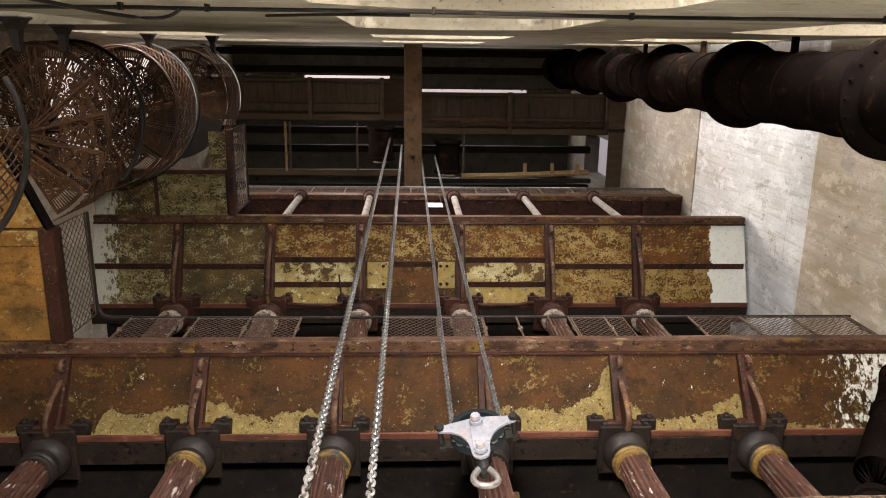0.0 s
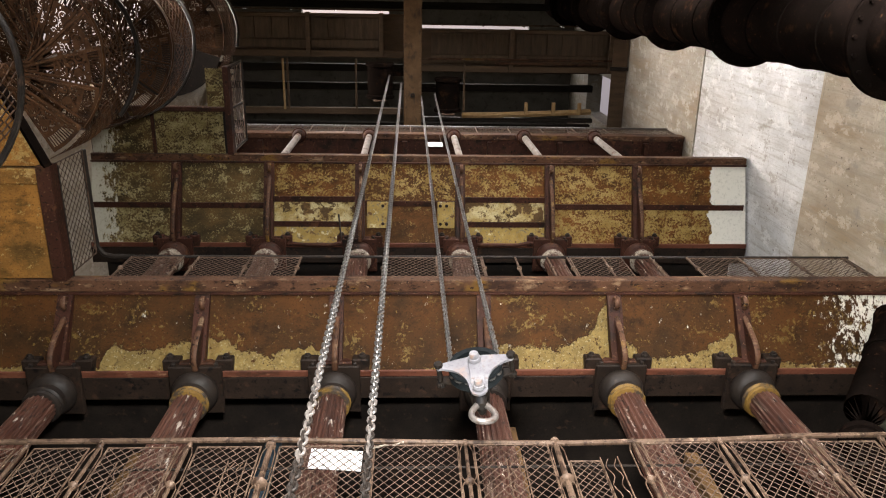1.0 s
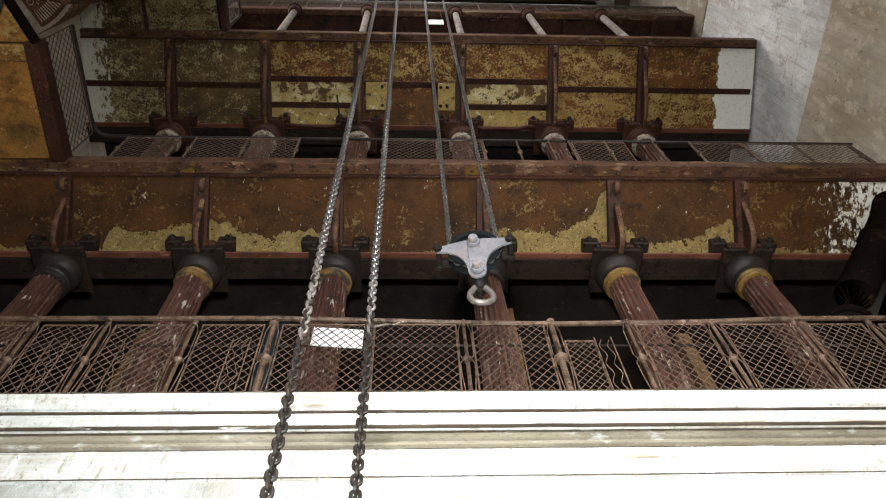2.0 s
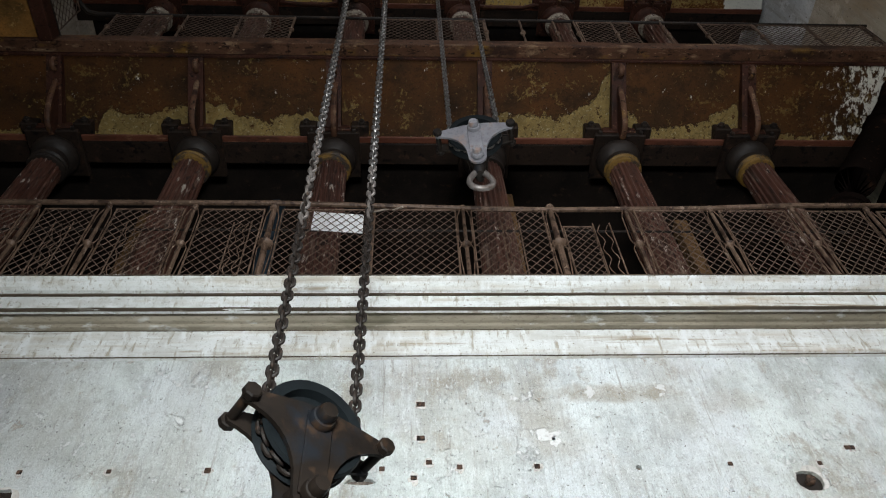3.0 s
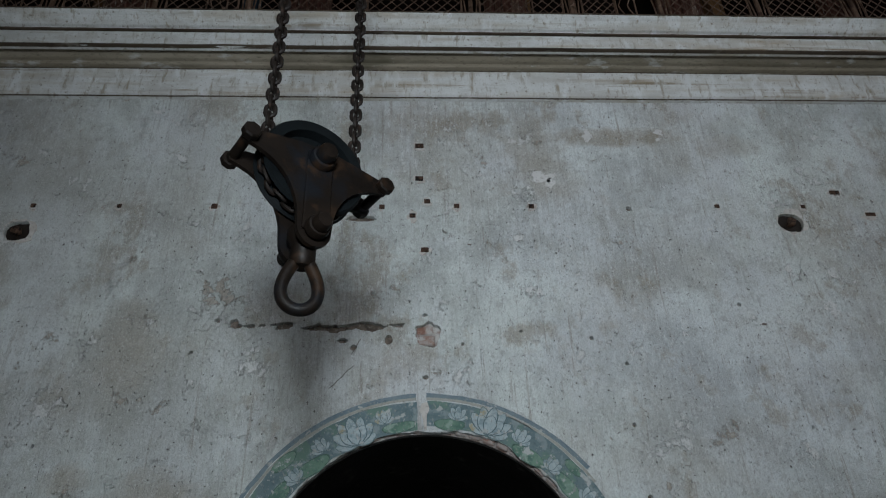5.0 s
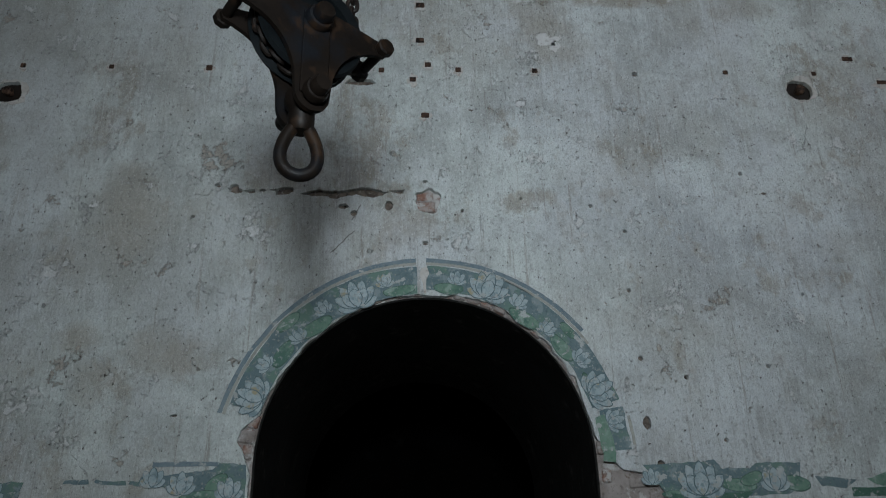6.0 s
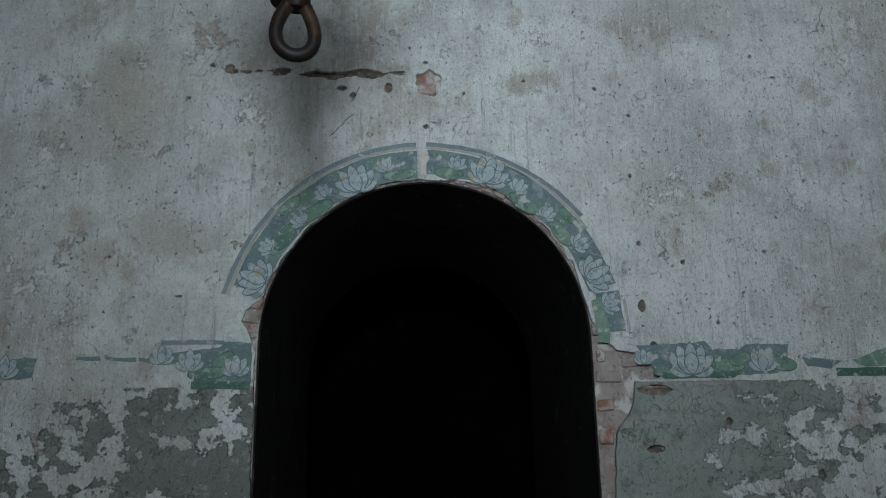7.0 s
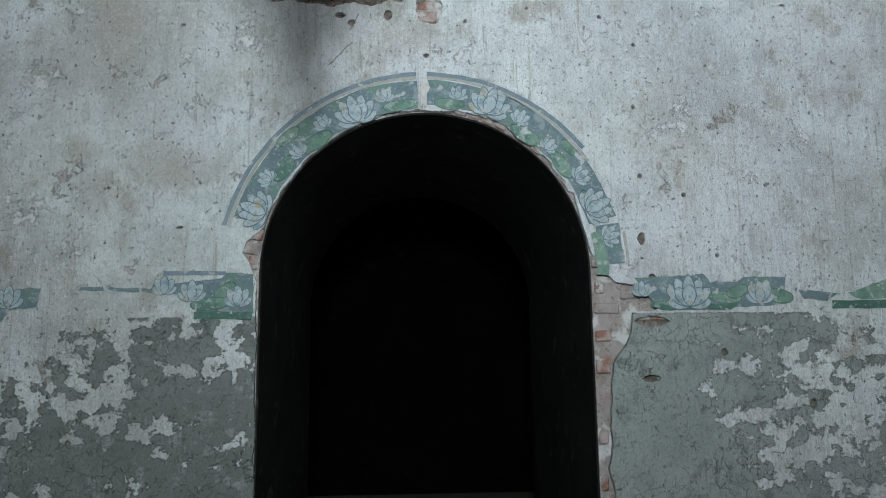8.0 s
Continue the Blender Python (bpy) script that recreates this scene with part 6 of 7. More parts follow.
for y in (-0.2, 0.35, 2.3, 2.9, 4.2):
    solid("roof_beam", Shape().box(LEFT, RIGHT, y, y + 0.22, 26.4, 26.7, b=0.015), ROOF_WOOD, "dark roof beam across the shaft", "beam", "structure", "roof beams")

# ---- spiral stair ----
SX, SY, SR, PITCH, STEPS = -4.5, 0.93, 1.04, 2.62, 14
DT = 360.0 / STEPS
RISE = PITCH / STEPS


def tread_shape():
    """One pierced cast tread: a sector plate with slots along its rim and scroll-shaped holes, on raised edge bars."""
    def polar(r, a):
        return (r * math.cos(radians(a)), r * math.sin(radians(a)))

    outer = [polar(0.09, 0.4), polar(0.09, DT - 0.4)] + [polar(0.995, DT - 0.4 - (DT - 0.8) * i / 8) for i in range(9)]
    holes = []

    def slot(r0, r1, a, half):
        d = math.degrees(half)
        holes.append([polar(r0, a - d / r0), polar(r0, a + d / r0), polar(r1, a + d / r1), polar(r1, a - d / r1)])

    def hook(r, f, size, turn, sweep, w):
        cx, cy = polar(r, DT * f)
        n = 9
        rim = [(size, turn + sweep * i / n, w * (1 - 0.55 * i / n)) for i in range(n + 1)]
        pts = [(cx + q * math.cos(radians(a)), cy + q * math.sin(radians(a))) for q, a, _ in rim]
        pts += [(cx + (q - h) * math.cos(radians(a)), cy + (q - h) * math.sin(radians(a))) for q, a, h in reversed(rim)]
        holes.append(pts)

    for i in range(1, 13):
        slot(0.83, 0.955, DT * i / 13, 0.0105)
    for r, f, size, turn, sg in ((0.725, 0.17, 0.042, 20, 1), (0.725, 0.5, 0.05, 90, -1), (0.725, 0.83, 0.042, 185, -1), (0.62, 0.33, 0.05, 200, 1), (0.62, 0.67, 0.05, 340, -1), (0.51, 0.24, 0.034, 80, -1), (0.51, 0.5, 0.042, 270, 1), (0.51, 0.76, 0.034, 300, 1)):
        hook(r, f, size, turn, sg * 255, size * 0.46)
        hook(r, f, size * 0.40, turn + 150, sg * 240, size * 0.32)
    for r, f in ((0.66, 0.5), (0.785, 0.33), (0.785, 0.67), (0.655, 0.08), (0.655, 0.92), (0.575, 0.5), (0.585, 0.12), (0.585, 0.88), (0.45, 0.38), (0.45, 0.62)):
        cx, cy = polar(r, DT * f)
        holes.append([(cx + 0.017 * math.cos(radians(q)), cy + 0.012 * math.sin(radians(q))) for q in range(0, 360, 60)])
    for f in (0.22, 0.5, 0.78):
        slot(0.25, 0.42, DT * f, 0.016)
    for f in (0.33, 0.67):
        slot(0.14, 0.225, DT * f, 0.008)
    flat = wall_skin(outer, holes, 0.006, -0.006)
    s = Shape().add([(x, z, y) for x, y, z in flat.v], flat.f)
    for a in (0.7, DT - 0.7):
        s.tube([(*polar(0.09, a), -0.012), (*polar(0.99, a), -0.012)], 0.018, 4)
    s.tube([(*polar(0.99, DT * i / 6), -0.012) for i in range(7)], 0.016, 4)
    return s


def riser_shape():
    s = Shape()
    for z in (-0.004, -RISE + 0.02):
        s.tube([(0.1, 0, z), (0.99, 0, z)], 0.013, 4)
    return s


def basket_shape():
    """Diagonal wickerwork between string and rail, over one tread, climbing with it."""
    s = Shape()

    def on(a, h, r=1.045):
        return (r * math.cos(radians(a)), r * math.sin(radians(a)), h + RISE * (-a / DT))

    h0, h1, n = 0.02, 0.98, 6
    for k in range(-n, 2 * n):
        for sg in (1, -1):
            pts = []
            for j in range(7):
                t = j / 6
                a = DT * t
                h = h0 + (h1 - h0) * (k / n + sg * t * 0.8 + (0 if sg > 0 else 0.8))
                if h0 <= h <= h1:
                    pts.append(on(a, h, 1.045))
            if len(pts) > 1:
                s.tube(pts, 0.0075, 4)
    return s


stair = thing("spiral_stair", (SX, SY, 3.0), "rust-brown cast iron spiral stair with pierced treads and wicker-like railing", "stair")
TREAD, RISER, BASKET = mesh_of("tread", tread_shape(), STAIR), mesh_of("riser", riser_shape(), STAIR), mesh_of("railing_basket", basket_shape(), STAIR)
Z_LAND, A_LAND = 9.9, 62.6
FLIGHTS = ((-34, -10, -0.4), (1, 26, 0.0), (30, 42, 0.6))
for i, up in [(k, f2) for f0, f1, f2 in FLIGHTS for k in range(f0, f1)]:
    z = Z_LAND + i * RISE + up
    a = A_LAND - i * DT
    m = pose(SX, SY, z, 0, 0, a)
    part("tread", TREAD, STAIR, stair, m=m)
    part("riser", RISER, STAIR, stair, m=m)
    part("railing_basket", BASKET, STAIR, stair, m=m)
part("pole", Shape().rod((SX, SY, Z_LAND + 0.15), (SX, SY, Z_LAND + 42 * RISE + 1.6), 0.085, 18), STAIR, stair, smooth=True)

part("pole", Shape().rod((SX, SY, Z_LAND - 36 * RISE), (SX, SY, Z_LAND - 12 * RISE), 0.085, 18), STAIR, stair, smooth=True)


def helix(r, dz, i0, i1, n=4):
    return [(SX + r * math.cos(radians(A_LAND - i * DT / n)), SY + r * math.sin(radians(A_LAND - i * DT / n)), Z_LAND + i * RISE / n + dz) for i in range(i0 * n, i1 * n + 1)]


for first, last, up in FLIGHTS:
    part("string", Shape().tube(helix(1.03, up, first, last), 0.035, 6, flat=0.4, up=(0, 0, 1)), STAIR, stair, smooth=True)
    part("handrail", Shape().tube(helix(1.06, up + 1.02, first, last), 0.03, 8), DARK_IRON, stair, smooth=True)
    part("middle_rail", Shape().tube(helix(1.05, up + 0.5, first, last), 0.012, 5), STAIR, stair, smooth=True)
land = [(SX + r * math.cos(radians(a)), SY + r * math.sin(radians(a))) for r, aa in ((1.04, range(18, 151, 12)), (0.09, range(150, 17, -33))) for a in aa]
part("landing", Shape().prism(land, Matrix.Identity(4), 15.86, 15.9), DARK_IRON, stair)
for x, z in ((-3.52, 8.6), (-4.03, 10.7), (-4.25, 14.3), (-3.55, 15.6)):
    br = Shape().box(x - 0.10, x + 0.10, REAR, REAR + 0.03, z - 0.14, z + 0.14, b=0.01)
    br.add([(x + d * w, y, z + h) for y, w, t in ((REAR + 0.03, 0.09, 0.10), (REAR + 0.12, 0.045, 0.055), (REAR + 0.30, 0.03, 0.03)) for d, h in ((-1, -t), (1, -t), (1, t), (-1, t))],
           [(4 * j + i, 4 * j + (i + 1) % 4, 4 * j + 4 + (i + 1) % 4, 4 * j + 4 + i) for j in range(2) for i in range(4)] + [(8, 9, 10, 11)])
    part("wall_bracket", br, DARK_IRON, stair)

quay = [(SX + 0.05, SY), (-4.03, 1.93), (LEFT + 0.03, 1.93), (LEFT + 0.03, 0.55), (SX - 0.3, 0.6)]
part("landing", Shape().prism(quay, Matrix.Identity(4), 9.86, 9.90), ORANGE_PLATE, stair, "rusty brown landing plate")
part("landing_beam", Shape().rod((SX + 0.06, SY, 9.82), (-4.02, 1.93, 9.82), 0.06, 4), PIPE, stair)

# ---- big pipe in the corner ----
PX, PY, PR = 4.95, 0.36, 0.47
pipe = thing("riser_pipe", (PX, PY, 0), "large tarred riveted pipe with bolted flanges", "pipe")
zs = [2.2, 5.6, 9.0, 12.65, 15.85, 19.05, 22.25, 25.45]
for z0, z1 in zip([0.0] + zs, zs + [27.5]):
    if z1 - z0 > 0.2:
        bands = [(PR, z0 + 0.05)]
        k = max(1, int((z1 - z0) / 0.9))
        for j in range(1, k):
            z = z0 + (z1 - z0) * j / k
            bands += [(PR, z - 0.05), (PR + 0.016, z - 0.045), (PR + 0.016, z + 0.045), (PR, z + 0.05)]
        bands.append((PR, z1 - 0.05))
        part("barrel", Shape().lathe(bands, 40, Matrix.Translation((PX, PY, 0))), PIPE, pipe, smooth=True)
for z in zs:
    fl = part("flange", Shape().lathe([(PR, z - 0.09), (PR + 0.05, z - 0.06), (0.625, z - 0.055), (0.635, z - 0.05), (0.635, z - 0.004), (0.62, z), (0.635, z + 0.004), (0.635, z + 0.05), (0.625, z + 0.055), (PR + 0.05, z + 0.06), (PR, z + 0.09)], 40, Matrix.Translation((PX, PY, 0))), PIPE, pipe, smooth=True)
    for j in range(20):
        a = 2 * math.pi * j / 20
        part("bolt", Shape().lathe([(0.024, z - 0.085), (0.026, z - 0.08), (0.026, z - 0.055)], 6, Matrix.Translation((PX + 0.58 * math.cos(a), PY + 0.58 * math.sin(a), 0))), PIPE, fl)
for z in (7.8, 11.2, 14.3, 17.5):
    part("wall_clamp", Shape().box(PX - 0.04, PX + 0.04, REAR, -0.10, z, z + 0.08, b=0.01), PIPE, pipe)
pipe2 = thing("slanting_pipe", (5.2, 3.2, 6.0), "dark pipe rising beside the galleries", "pipe")
bend = [(4.02, 3.98, 5.99), (4.03, 3.96, 6.6), (4.2, 3.9, 7.25), (4.5, 3.85, 7.75), (4.85, 3.8, 8.2), (5.25, 3.75, 8.7), (5.63, 3.7, 9.2), (5.85, 3.66, 9.55)]
part("barrel", Shape().tube(bend, 0.19, 16), PIPE, pipe2, smooth=True)
for k in (2, 5):
    a, b = Vector(bend[k]), Vector(bend[k + 1])
    part("collar", Shape().rod(a, a + (b - a) * 0.14, 0.215, 16), PIPE, pipe2, smooth=True)

# ---- things on the lowest gallery, in the dark behind the columns ----
for x, w in ((-3.78, 0.17), (3.94, 0.14)):
    duct = thing("air_duct", (x, 6.0, 10.9), "pale grey sheet metal duct hanging behind the columns", "duct", "air ducts")
    part("body", Shape().box(x - w, x + w, 5.85, 6.15, 10.94, 14.5, b=0.012), BOARD, duct)
    part("rim", Shape().box(x - w - 0.02, x + w + 0.02, 5.83, 6.17, 10.9, 10.94, b=0.006), BOARD, duct)
for x, top in ((-3.03, 8.75), (3.19, 8.65), (1.18, 9.2)):
    post = [(x, 4.97, 5.99), (x + 0.01, 5.0, 7.3), (x + 0.03, 5.0, top)]
    solid("timber_post", Shape().tube(post, 0.10, 4), BRACE_WOOD, "orange-brown timber post standing behind the columns", "post", group="timber posts")
bl = thing("gas_cylinder", (-1.75, 5.6, 5.99), "slim blue cylinder standing behind the columns", "cylinder")
part("body", Shape().lathe([(0.11, 5.99), (0.11, 10.55), (0.09, 10.75), (0.04, 10.9), (0.04, 11.0)], 16, Matrix.Translation((-1.75, 5.6, 0))), BLUE_PAINT, bl, smooth=True)

# ---- painted frieze round the arch and along the dado ----
fr = thing("painted_frieze", (ARCH_X, WALL_Y, ARCH_Z), "painted frieze of water lilies on blue ground, flaked in places", "wall painting")


def sheet(name, pts, y, material, label="", rough=0.0, seed=0):
    """A flat coat of paint with an uneven outline in x and z."""
    if rough:
        pts = ragged([*pts, pts[0]], rough, 0.03, seed)[:-1]
    bm = bmesh.new()
    vs = [bm.verts.new((x, y, z)) for x, z in pts]
    bmesh.ops.triangle_fill(bm, edges=[bm.edges.new((vs[i], vs[(i + 1) % len(vs)])) for i in range(len(vs))], use_beauty=True)
    bm.verts.index_update()
    s = Shape().add([v.co[:] for v in bm.verts], [tuple(v.index for v in f.verts) for f in bm.faces])
    k = len(s.v)
    s.add([(x, y + 0.0015, z) for x, y, z in s.v], [tuple(reversed(f)) for f in s.f])
    bm.free()
    return part(name, s, material, fr, label)


def ring_part(name, r0, r1, a0, a1, y, material, rough=0.004, seed=0):
    n = max(6, int(abs(a1 - a0) / 2.5))
    pts = arc(ARCH_X, ARCH_Z, r1, a0, a1, n) + arc(ARCH_X, ARCH_Z, r0, a1, a0, n)
    sheet(name, pts, y, material, "", rough, seed)


Y1, Y2, Y3, Y4 = WALL_Y - 0.003, WALL_Y - 0.006, WALL_Y - 0.0085, WALL_Y - 0.011
for k, (a0, a1) in enumerate(((92.5, 167), (12, 89.5))):
    ring_part("ground", 0.934 if k else 0.913, 1.085, a0 + (4 if k else 0), a1 - (0 if k else 3), Y1, BAND_BLUE, 0.006, k)
    ring_part("pale_stripe", 1.088, 1.104, a0 + (22 if k else 0), a1, Y1, BAND_PALE, 0.002, k + 4)
    ring_part("blue_stripe", 1.106, 1.130, a0 + (26 if k else 0), a1, Y1, BAND_STRIPE, 0.003, k + 8)
ring_part("ground", 0.955, 1.085, 2, 14, Y1, BAND_BLUE, 0.012, 31)
ring_part("leaf", 0.93, 0.995, -2, 13, Y1 - 0.0006, BAND_GREEN, 0.012, 35)
ring_part("pale_stripe", 1.10, 1.116, 3, 11, Y1, BAND_PALE, 0.003, 33)
B0, B1 = 1.805, 1.99
sheet("ground", [(-1.35, B1 - 0.02), (-0.99, B1 + 0.005), (-0.96, B1 + 0.03), (-0.83, B1 + 0.02), (-0.825, B0), (-1.13, B0 - 0.005), (-1.12, B0 + 0.07), (-1.16, B0 + 0.11), (-1.3, B0 + 0.12), (-1.36, B0 + 0.13)], Y1, BAND_BLUE, "", 0.009, 41)
sheet("green_line", [(-1.13, B0 + 0.012), (-0.825, B0 + 0.006), (-0.825, B0 - 0.03), (-1.13, B0 - 0.028)], Y2, BAND_DEEP, "", 0.003, 42)
sheet("blue_stripe", [(-1.3, B1 + 0.045), (-0.97, B1 + 0.04), (-0.97, B1 + 0.018), (-1.3, B1 + 0.02)], Y1, BAND_STRIPE, "", 0.004, 43)
for xa, xb, dz in ((-1.73, -1.62, 0.0), (-1.58, -1.43, -0.004), (-1.40, -1.36, -0.012)):
    sheet("ground", [(xa, B1 - 0.035 + dz), (xb, B1 - 0.04 + dz), (xb + 0.01, B1 - 0.062 + dz), ((xa + xb) / 2, B1 - 0.058 + dz), (xa - 0.01, B1 - 0.05 + dz)], Y1, BAND_BLUE, "", 0.007, 44)
sheet("ground", [(-2.6, B1 - 0.06), (-1.93, B1 - 0.05), (-1.95, B1 - 0.15), (-2.08, B1 - 0.16), (-2.12, B1 - 0.22), (-2.6, B1 - 0.24)], Y1, BAND_BLUE, "", 0.010, 45)
sheet("ground", [(1.23, B1 - 0.005), (1.62, B1 + 0.01), (1.66, B1 - 0.04), (1.80, B1 - 0.03), (1.84, B1 + 0.005), (2.08, B1 - 0.005), (2.06, B1 - 0.12), (2.0, B1 - 0.16), (1.78, B0 + 0.01), (1.37, B0 + 0.005), (1.31, B1 - 0.12)], Y1, BAND_BLUE, "", 0.009, 46)
sheet("green_line", [(1.36, B0 + 0.03), (1.80, B0 + 0.035), (1.76, B0 + 0.0), (1.375, B0 + 0.0)], Y2, BAND_DEEP, "", 0.003, 47)
sheet("ground", [(2.15, B1 - 0.08), (2.36, B1 - 0.09), (2.3, B1 - 0.14), (2.18, B1 - 0.13)], Y1, BAND_BLUE, "", 0.008, 48)
sheet("green_line", [(2.33, B0 + 0.045), (3.4, B0 + 0.05), (3.4, B0 + 0.005), (2.33, B0 + 0.0)], Y1, BAND_DEEP, "", 0.003, 49)
sheet("leaf", [(2.42, B1 - 0.10), (2.65, B1 - 0.02), (3.4, B1 - 0.03), (3.4, B0 + 0.06), (2.5, B0 + 0.055)], Y1, BAND_GREEN, "", 0.010, 50)


def petal(cx, cz, length, width, angle, base):
    """One pointed petal from the flower's foot."""
    c, s_ = math.cos(radians(angle)), math.sin(radians(angle))
    side = [(0, 0), (0.62, 0.2), (0.98, 0.48), (0.92, 0.7), (0.55, 0.9), (0, 1)]
    pts = [(w * width / 2, t * length) for w, t in side] + [(-w * width / 2, t * length) for w, t in reversed(side[1:-1])]
    return [(cx + (x * c - (z + base) * s_), cz + (x * s_ + (z + base) * c)) for x, z in pts]


def flower(cx, cz, size, lean=0.0, petals=7):
    """A water lily: outer petals, a back row, then a shorter front row, each with its dark outline."""
    rows = [(76, 0.72, 0.30), (-76, 0.72, 0.30)] if petals > 5 else [(60, 0.74, 0.34), (-60, 0.74, 0.34)]
    rows += [(50, 0.92, 0.34), (-50, 0.92, 0.34), (24, 1.0, 0.36), (-24, 1.0, 0.36), (0, 1.02, 0.36)] if petals > 5 else [(30, 0.94, 0.40), (-30, 0.94, 0.40), (0, 1.0, 0.40)]
    rows += [(34, 0.72, 0.36), (-34, 0.72, 0.36), (0, 0.70, 0.42)] if petals > 5 else [(0, 0.66, 0.42)]
    foot = (cx + 0.45 * size * math.sin(radians(lean)), cz - 0.45 * size * math.cos(radians(lean)))
    body = Shape()
    wall = pose(0, 0, 0, 90, 0, 0)
    for j, (a, k, w) in enumerate(rows):
        body.prism(petal(*foot, size * k * 1.03, size * (w + 0.075), a + lean, -0.015 * size), wall, -Y2 + 0.0006 * j, -Y2 + 0.0006 * j + 0.0003)
    f = part("flower", body, PETAL_LINE, fr)
    for j, (a, k, w) in enumerate(rows):
        s = Shape().prism(petal(*foot, size * k * 0.96, size * w, a + lean, 0.02 * size), wall, -Y2 + 0.0006 * j + 0.0002, -Y2 + 0.0006 * j + 0.0006)
        part("petal", s, PETAL, f)


def leaf(cx, cz, w, h, turn, seed):
    pts = []
    for i in range(20):
        a = 2 * math.pi * i / 20
        x, z = w / 2 * math.cos(a), h / 2 * math.sin(a) * (1.15 if math.sin(a) < 0 else 0.85)
        c, q = math.cos(radians(turn)), math.sin(radians(turn))
        pts.append((cx + x * c - z * q, cz + x * q + z * c))
    deep = Y2 + 0.0012 - 0.0007 * (seed % 3)
    rim = [(cx + (x - cx) * 1.07, cz + (z - cz) * 1.14) for x, z in pts]
    sheet("leaf_edge", rim, deep, BAND_EDGE, "", 0.004, seed)
    sheet("leaf", pts, deep - 0.0003, BAND_GREEN, "", 0.004, seed)


for j, (cx, cz, size, lean) in enumerate(((-0.295, 2.93, 0.165, 20), (-0.130, 3.02, 0.085, 10), (-0.475, 2.86, 0.085, 35), (-0.605, 2.70, 0.085, 45), (-0.775, 2.545, 0.085, 55), (-0.83, 2.37, 0.15, 68),
                                          (0.285, 3.035, 0.085, -10), (0.465, 2.98, 0.165, -20), (0.635, 2.895, 0.09, -32), (0.79, 2.735, 0.085, -45), (0.965, 2.56, 0.095, -55), (1.045, 2.385, 0.15, -65), (1.115, 2.215, 0.10, -75))):
    flower(cx, cz, size, lean, 9 if size > 0.12 else 5)
for j, (cx, cz, w, h, turn) in enumerate(((-0.045, 2.965, 0.19, 0.055, 10), (0.235, 2.975, 0.17, 0.06, -6), (-0.51, 2.755, 0.20, 0.075, 32), (-0.68, 2.60, 0.16, 0.075, 58), (0.665, 2.79, 0.20, 0.075, -32), (0.86, 2.62, 0.17, 0.075, -52),
                                          (0.99, 2.40, 0.14, 0.05, -72), (-0.66, 2.78, 0.15, 0.06, 40), (0.90, 2.72, 0.11, 0.05, -50))):
    leaf(cx, cz, w, h, turn, 60 + j)
for cx, cz, size in ((-1.145, 1.925, 0.115), (-0.905, 1.895, 0.115), (-1.29, 1.955, 0.10), (-2.09, 1.90, 0.12), (-2.3, 1.88, 0.16), (1.27, 1.92, 0.085), (1.53, 1.90, 0.175), (1.925, 1.895, 0.125)):
    flower(cx, cz, size, 0, 9 if size > 0.15 else 5)
for j, (cx, cz, w, h, turn) in enumerate(((-1.05, 1.86, 0.20, 0.06, 4), (-0.97, 1.93, 0.12, 0.07, 30), (1.73, 1.875, 0.18, 0.06, -4), (1.80, 1.91, 0.12, 0.06, 20), (2.04, 1.88, 0.14, 0.07, -10), (1.40, 1.835, 0.16, 0.035, 0))):
    leaf(cx, cz, w, h, turn, 80 + j)
sheet("white_run", [(0.082, 3.09), (0.112, 3.10), (0.13, 3.06), (0.112, 3.02), (0.108, 2.97), (0.112, 2.94), (0.096, 2.945), (0.092, 3.0), (0.072, 3.05)], Y4, PATCH, "lime run over the paint", 0.006, 91)

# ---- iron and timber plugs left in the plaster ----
# plugs are darkened for the shade of the holes they fill
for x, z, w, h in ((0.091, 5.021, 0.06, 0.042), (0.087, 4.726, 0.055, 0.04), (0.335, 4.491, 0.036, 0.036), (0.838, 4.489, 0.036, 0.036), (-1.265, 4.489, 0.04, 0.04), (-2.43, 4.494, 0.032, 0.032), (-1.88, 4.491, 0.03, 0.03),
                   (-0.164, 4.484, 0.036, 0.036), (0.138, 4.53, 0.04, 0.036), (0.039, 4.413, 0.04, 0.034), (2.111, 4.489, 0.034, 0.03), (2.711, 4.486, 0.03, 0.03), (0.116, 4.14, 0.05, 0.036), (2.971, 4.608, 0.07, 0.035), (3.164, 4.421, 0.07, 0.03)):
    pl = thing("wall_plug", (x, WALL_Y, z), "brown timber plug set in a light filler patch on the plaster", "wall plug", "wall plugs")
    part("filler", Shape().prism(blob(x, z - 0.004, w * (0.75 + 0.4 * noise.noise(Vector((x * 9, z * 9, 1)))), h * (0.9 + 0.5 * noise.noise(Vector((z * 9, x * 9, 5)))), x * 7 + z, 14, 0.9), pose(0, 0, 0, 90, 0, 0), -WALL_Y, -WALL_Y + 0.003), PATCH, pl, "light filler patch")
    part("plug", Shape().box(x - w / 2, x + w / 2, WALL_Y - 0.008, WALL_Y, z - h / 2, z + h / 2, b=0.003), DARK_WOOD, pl)
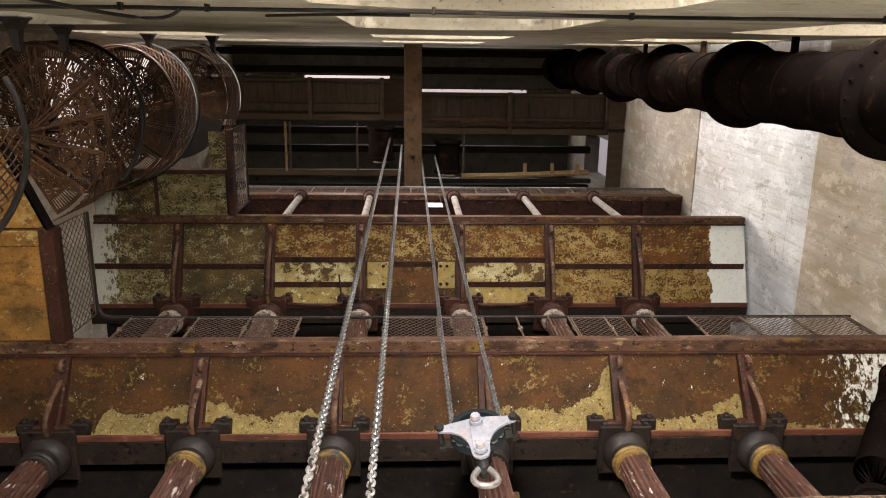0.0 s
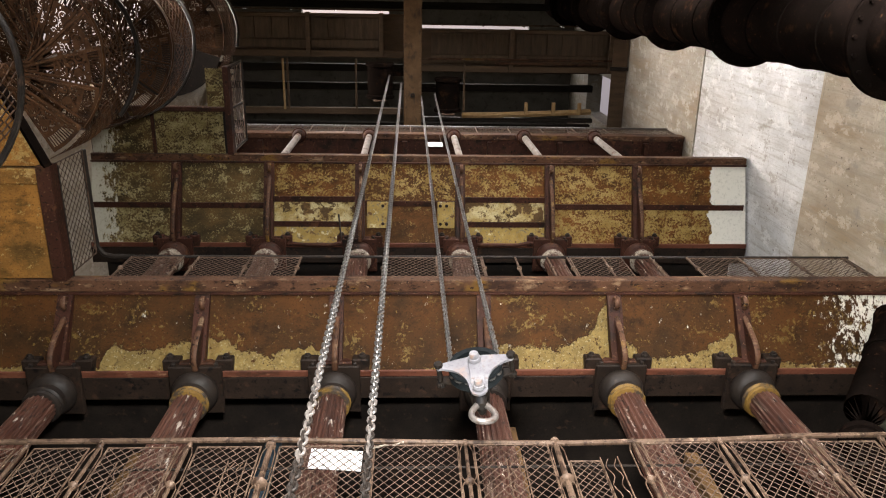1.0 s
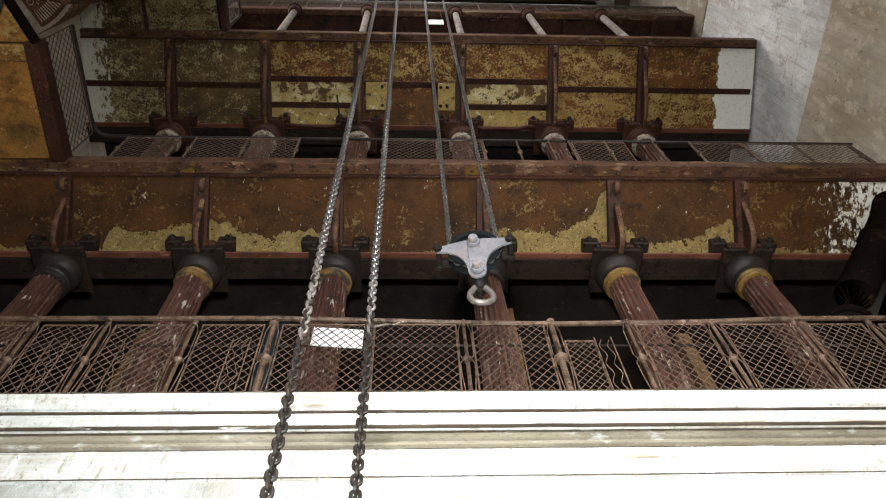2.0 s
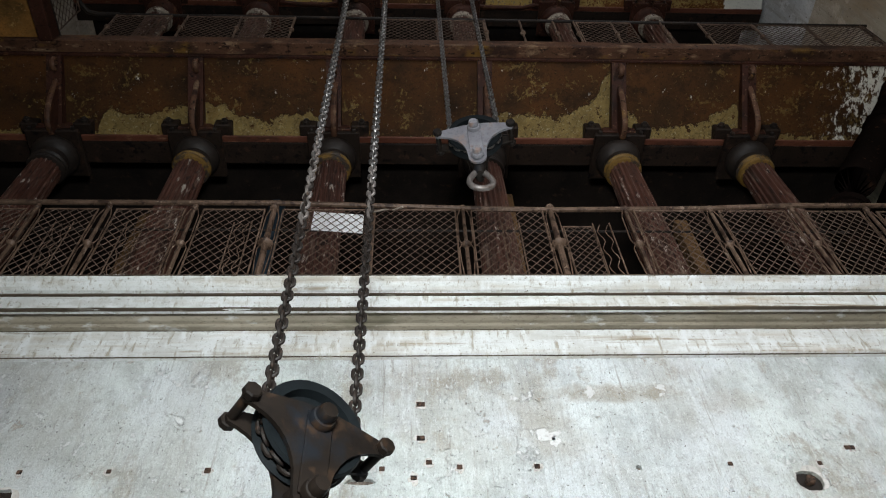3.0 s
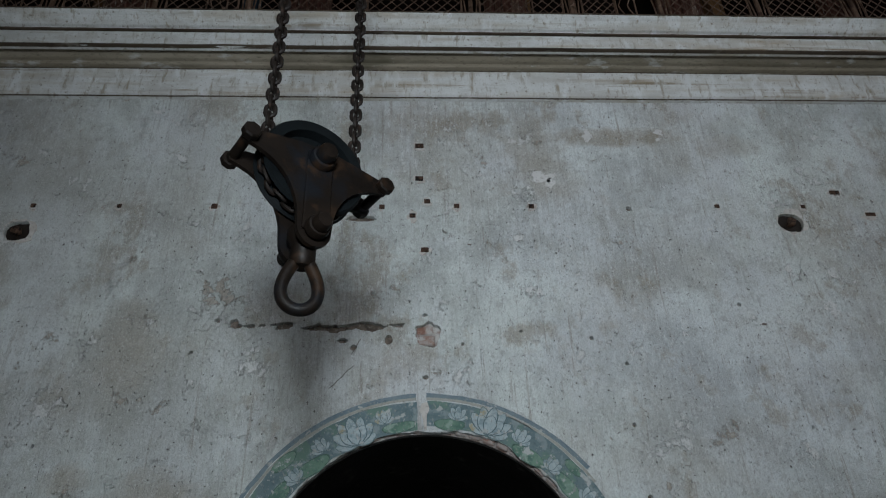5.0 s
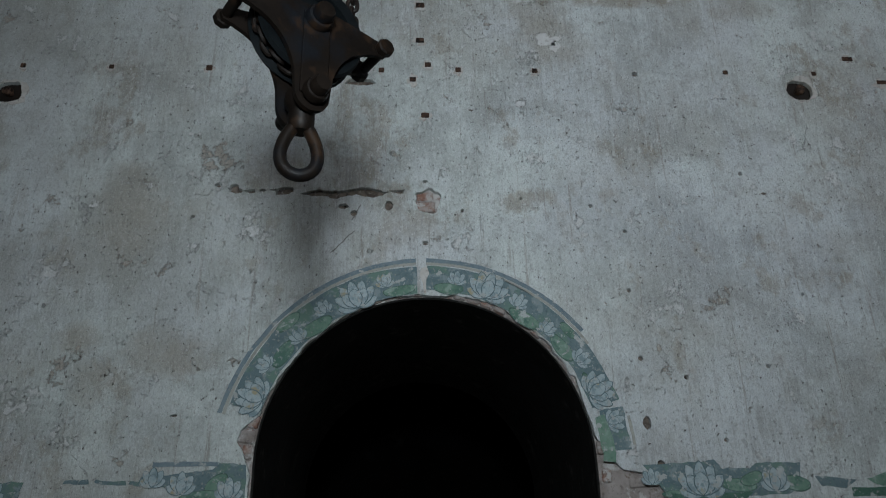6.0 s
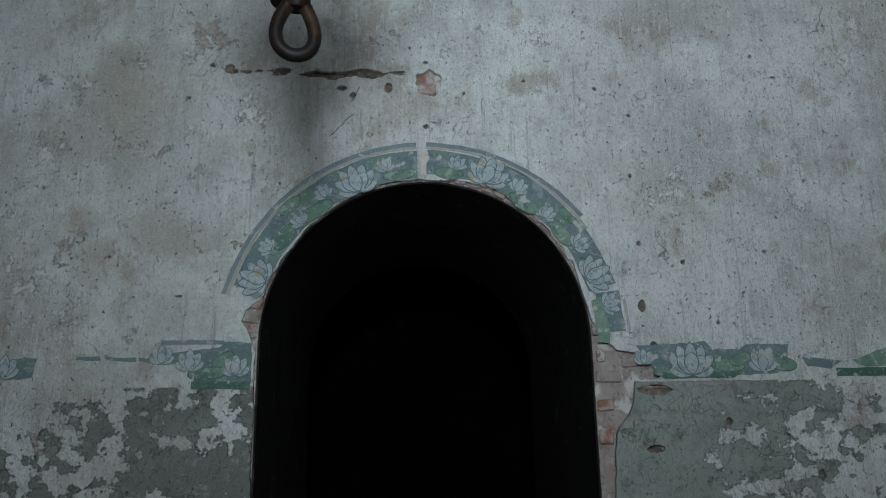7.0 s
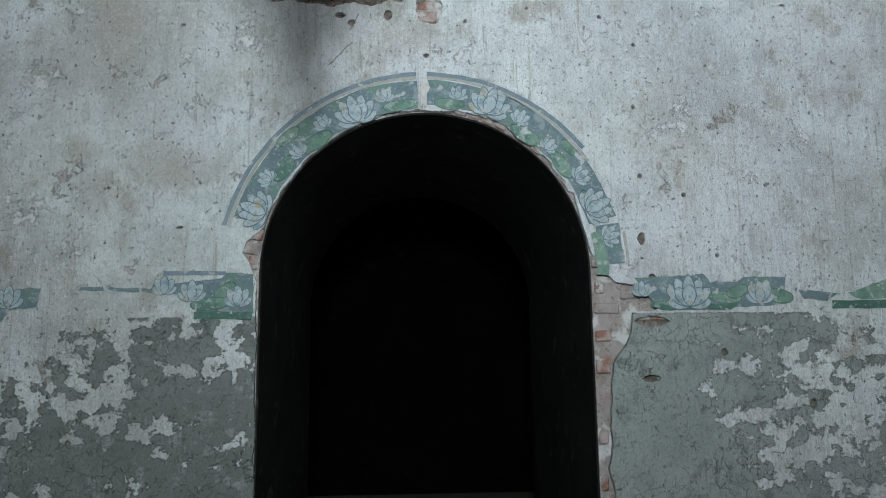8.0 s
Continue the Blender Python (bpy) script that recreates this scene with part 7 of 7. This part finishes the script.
for x, z in ((2.587, 4.353), (-2.481, 4.293)):
    bt = thing("wall_bolt", (x, WALL_Y, z), "rusty square-headed anchor bolt in a broken plaster hole", "bolt", "wall bolts")
    part("head", Shape().box(x - 0.026, x + 0.026, WALL_Y - 0.03, WALL_Y + 0.01, z - 0.026, z + 0.026, pose(x, 0, z, 0, 20, 0) @ pose(-x, 0, -z), b=0.008), DARK_WOOD, bt)
    # dark disc covers the hole's bottom in place of its shade
    part("washer", Shape().lathe([(0.085, 0), (0.088, 0.004), (0.05, 0.006)], 16, pose(x, WALL_Y + 0.033, z, 90, 0, 0)), DARK_IRON, bt, smooth=True)
    inner, outer = blob(x, z, 0.086, 0.081, 11 if x > 0 else 12), blob(x + 0.012, z + 0.004, 0.108, 0.098, x * 5, 18, 0.45)
    k = len(inner)
    s = Shape().add([(a, WALL_Y - d, b) for d in (0.003, 0.0) for a, b in inner + outer], [f for i in range(k) for j in ((i + 1) % k,) for f in ((i, j, k + j, k + i), (k + i, k + j, 3 * k + j, 3 * k + i), (i, 2 * k + i, 2 * k + j, j), (2 * k + i, 3 * k + i, 3 * k + j, 2 * k + j))])
    part("filler", s, PATCH, bt, "light chipped rim of the hole")
    part("shank", Shape().rod((x, WALL_Y - 0.02, z), (x, WALL_Y + 0.04, z), 0.022, 10), DARK_WOOD, bt)

# ---- bricks laid bare where the plaster has gone ----
def brick(x0, x1, z0, z1, y, turn=0.0, m=BRICK):
    cx, cz = (x0 + x1) / 2, (z0 + z1) / 2
    at = pose(cx, 0, cz, 0, turn, 0)
    part("brick", Shape().box(x0 - cx, x1 - cx, y, WALL_Y + 0.10, z0 - cz, z1 - cz, at, b=0.007), m, wall_front)


for x0, x1, z0, z1, deep, turn in ((1.012, 1.085, 1.47, 1.545, 0.012, 1), (1.012, 1.10, 1.64, 1.70, 0.02, -2), (1.012, 1.15, 1.79, 1.85, 0.022, 2), (1.02, 1.07, 1.90, 1.965, 0.02, 3), (1.012, 1.06, 1.10, 1.17, 0.02, 0), (1.012, 1.05, 0.86, 0.93, 0.02, 2), (1.012, 1.06, 0.55, 0.62, 0.02, -1),
                                  (1.16, 1.25, 1.87, 1.92, 0.024, -3), (-0.86, -0.81, 2.07, 2.12, 0.018, 4), (-0.85, -0.81, 2.15, 2.20, 0.02, -3)):
    brick(x0, x1, z0, z1, WALL_Y + deep, turn, BRICK if deep < 0.021 else PINK_MORTAR)
for j in range(36):
    a = 3 + j * 174 / 35
    cx, cz = ARCH_X + 1.03 * math.cos(radians(a)), ARCH_Z + 1.03 * math.sin(radians(a))
    at = pose(cx, 0, cz, 0, 90 - a, 0)
    part("brick", Shape().box(-0.034, 0.034, WALL_Y + 0.014 + 0.005 * (j % 3), WALL_Y + 0.10, -0.122, 0.122, at, b=0.006), BRICK if j % 4 == 1 else PINK_MORTAR, wall_front)
brick(0.05, 0.17, 3.47, 3.535, WALL_Y + 0.012)
brick(0.06, 0.16, 3.55, 3.61, WALL_Y + 0.03)
brick(1.24, 1.40, 1.752, 1.775, WALL_Y + 0.02)
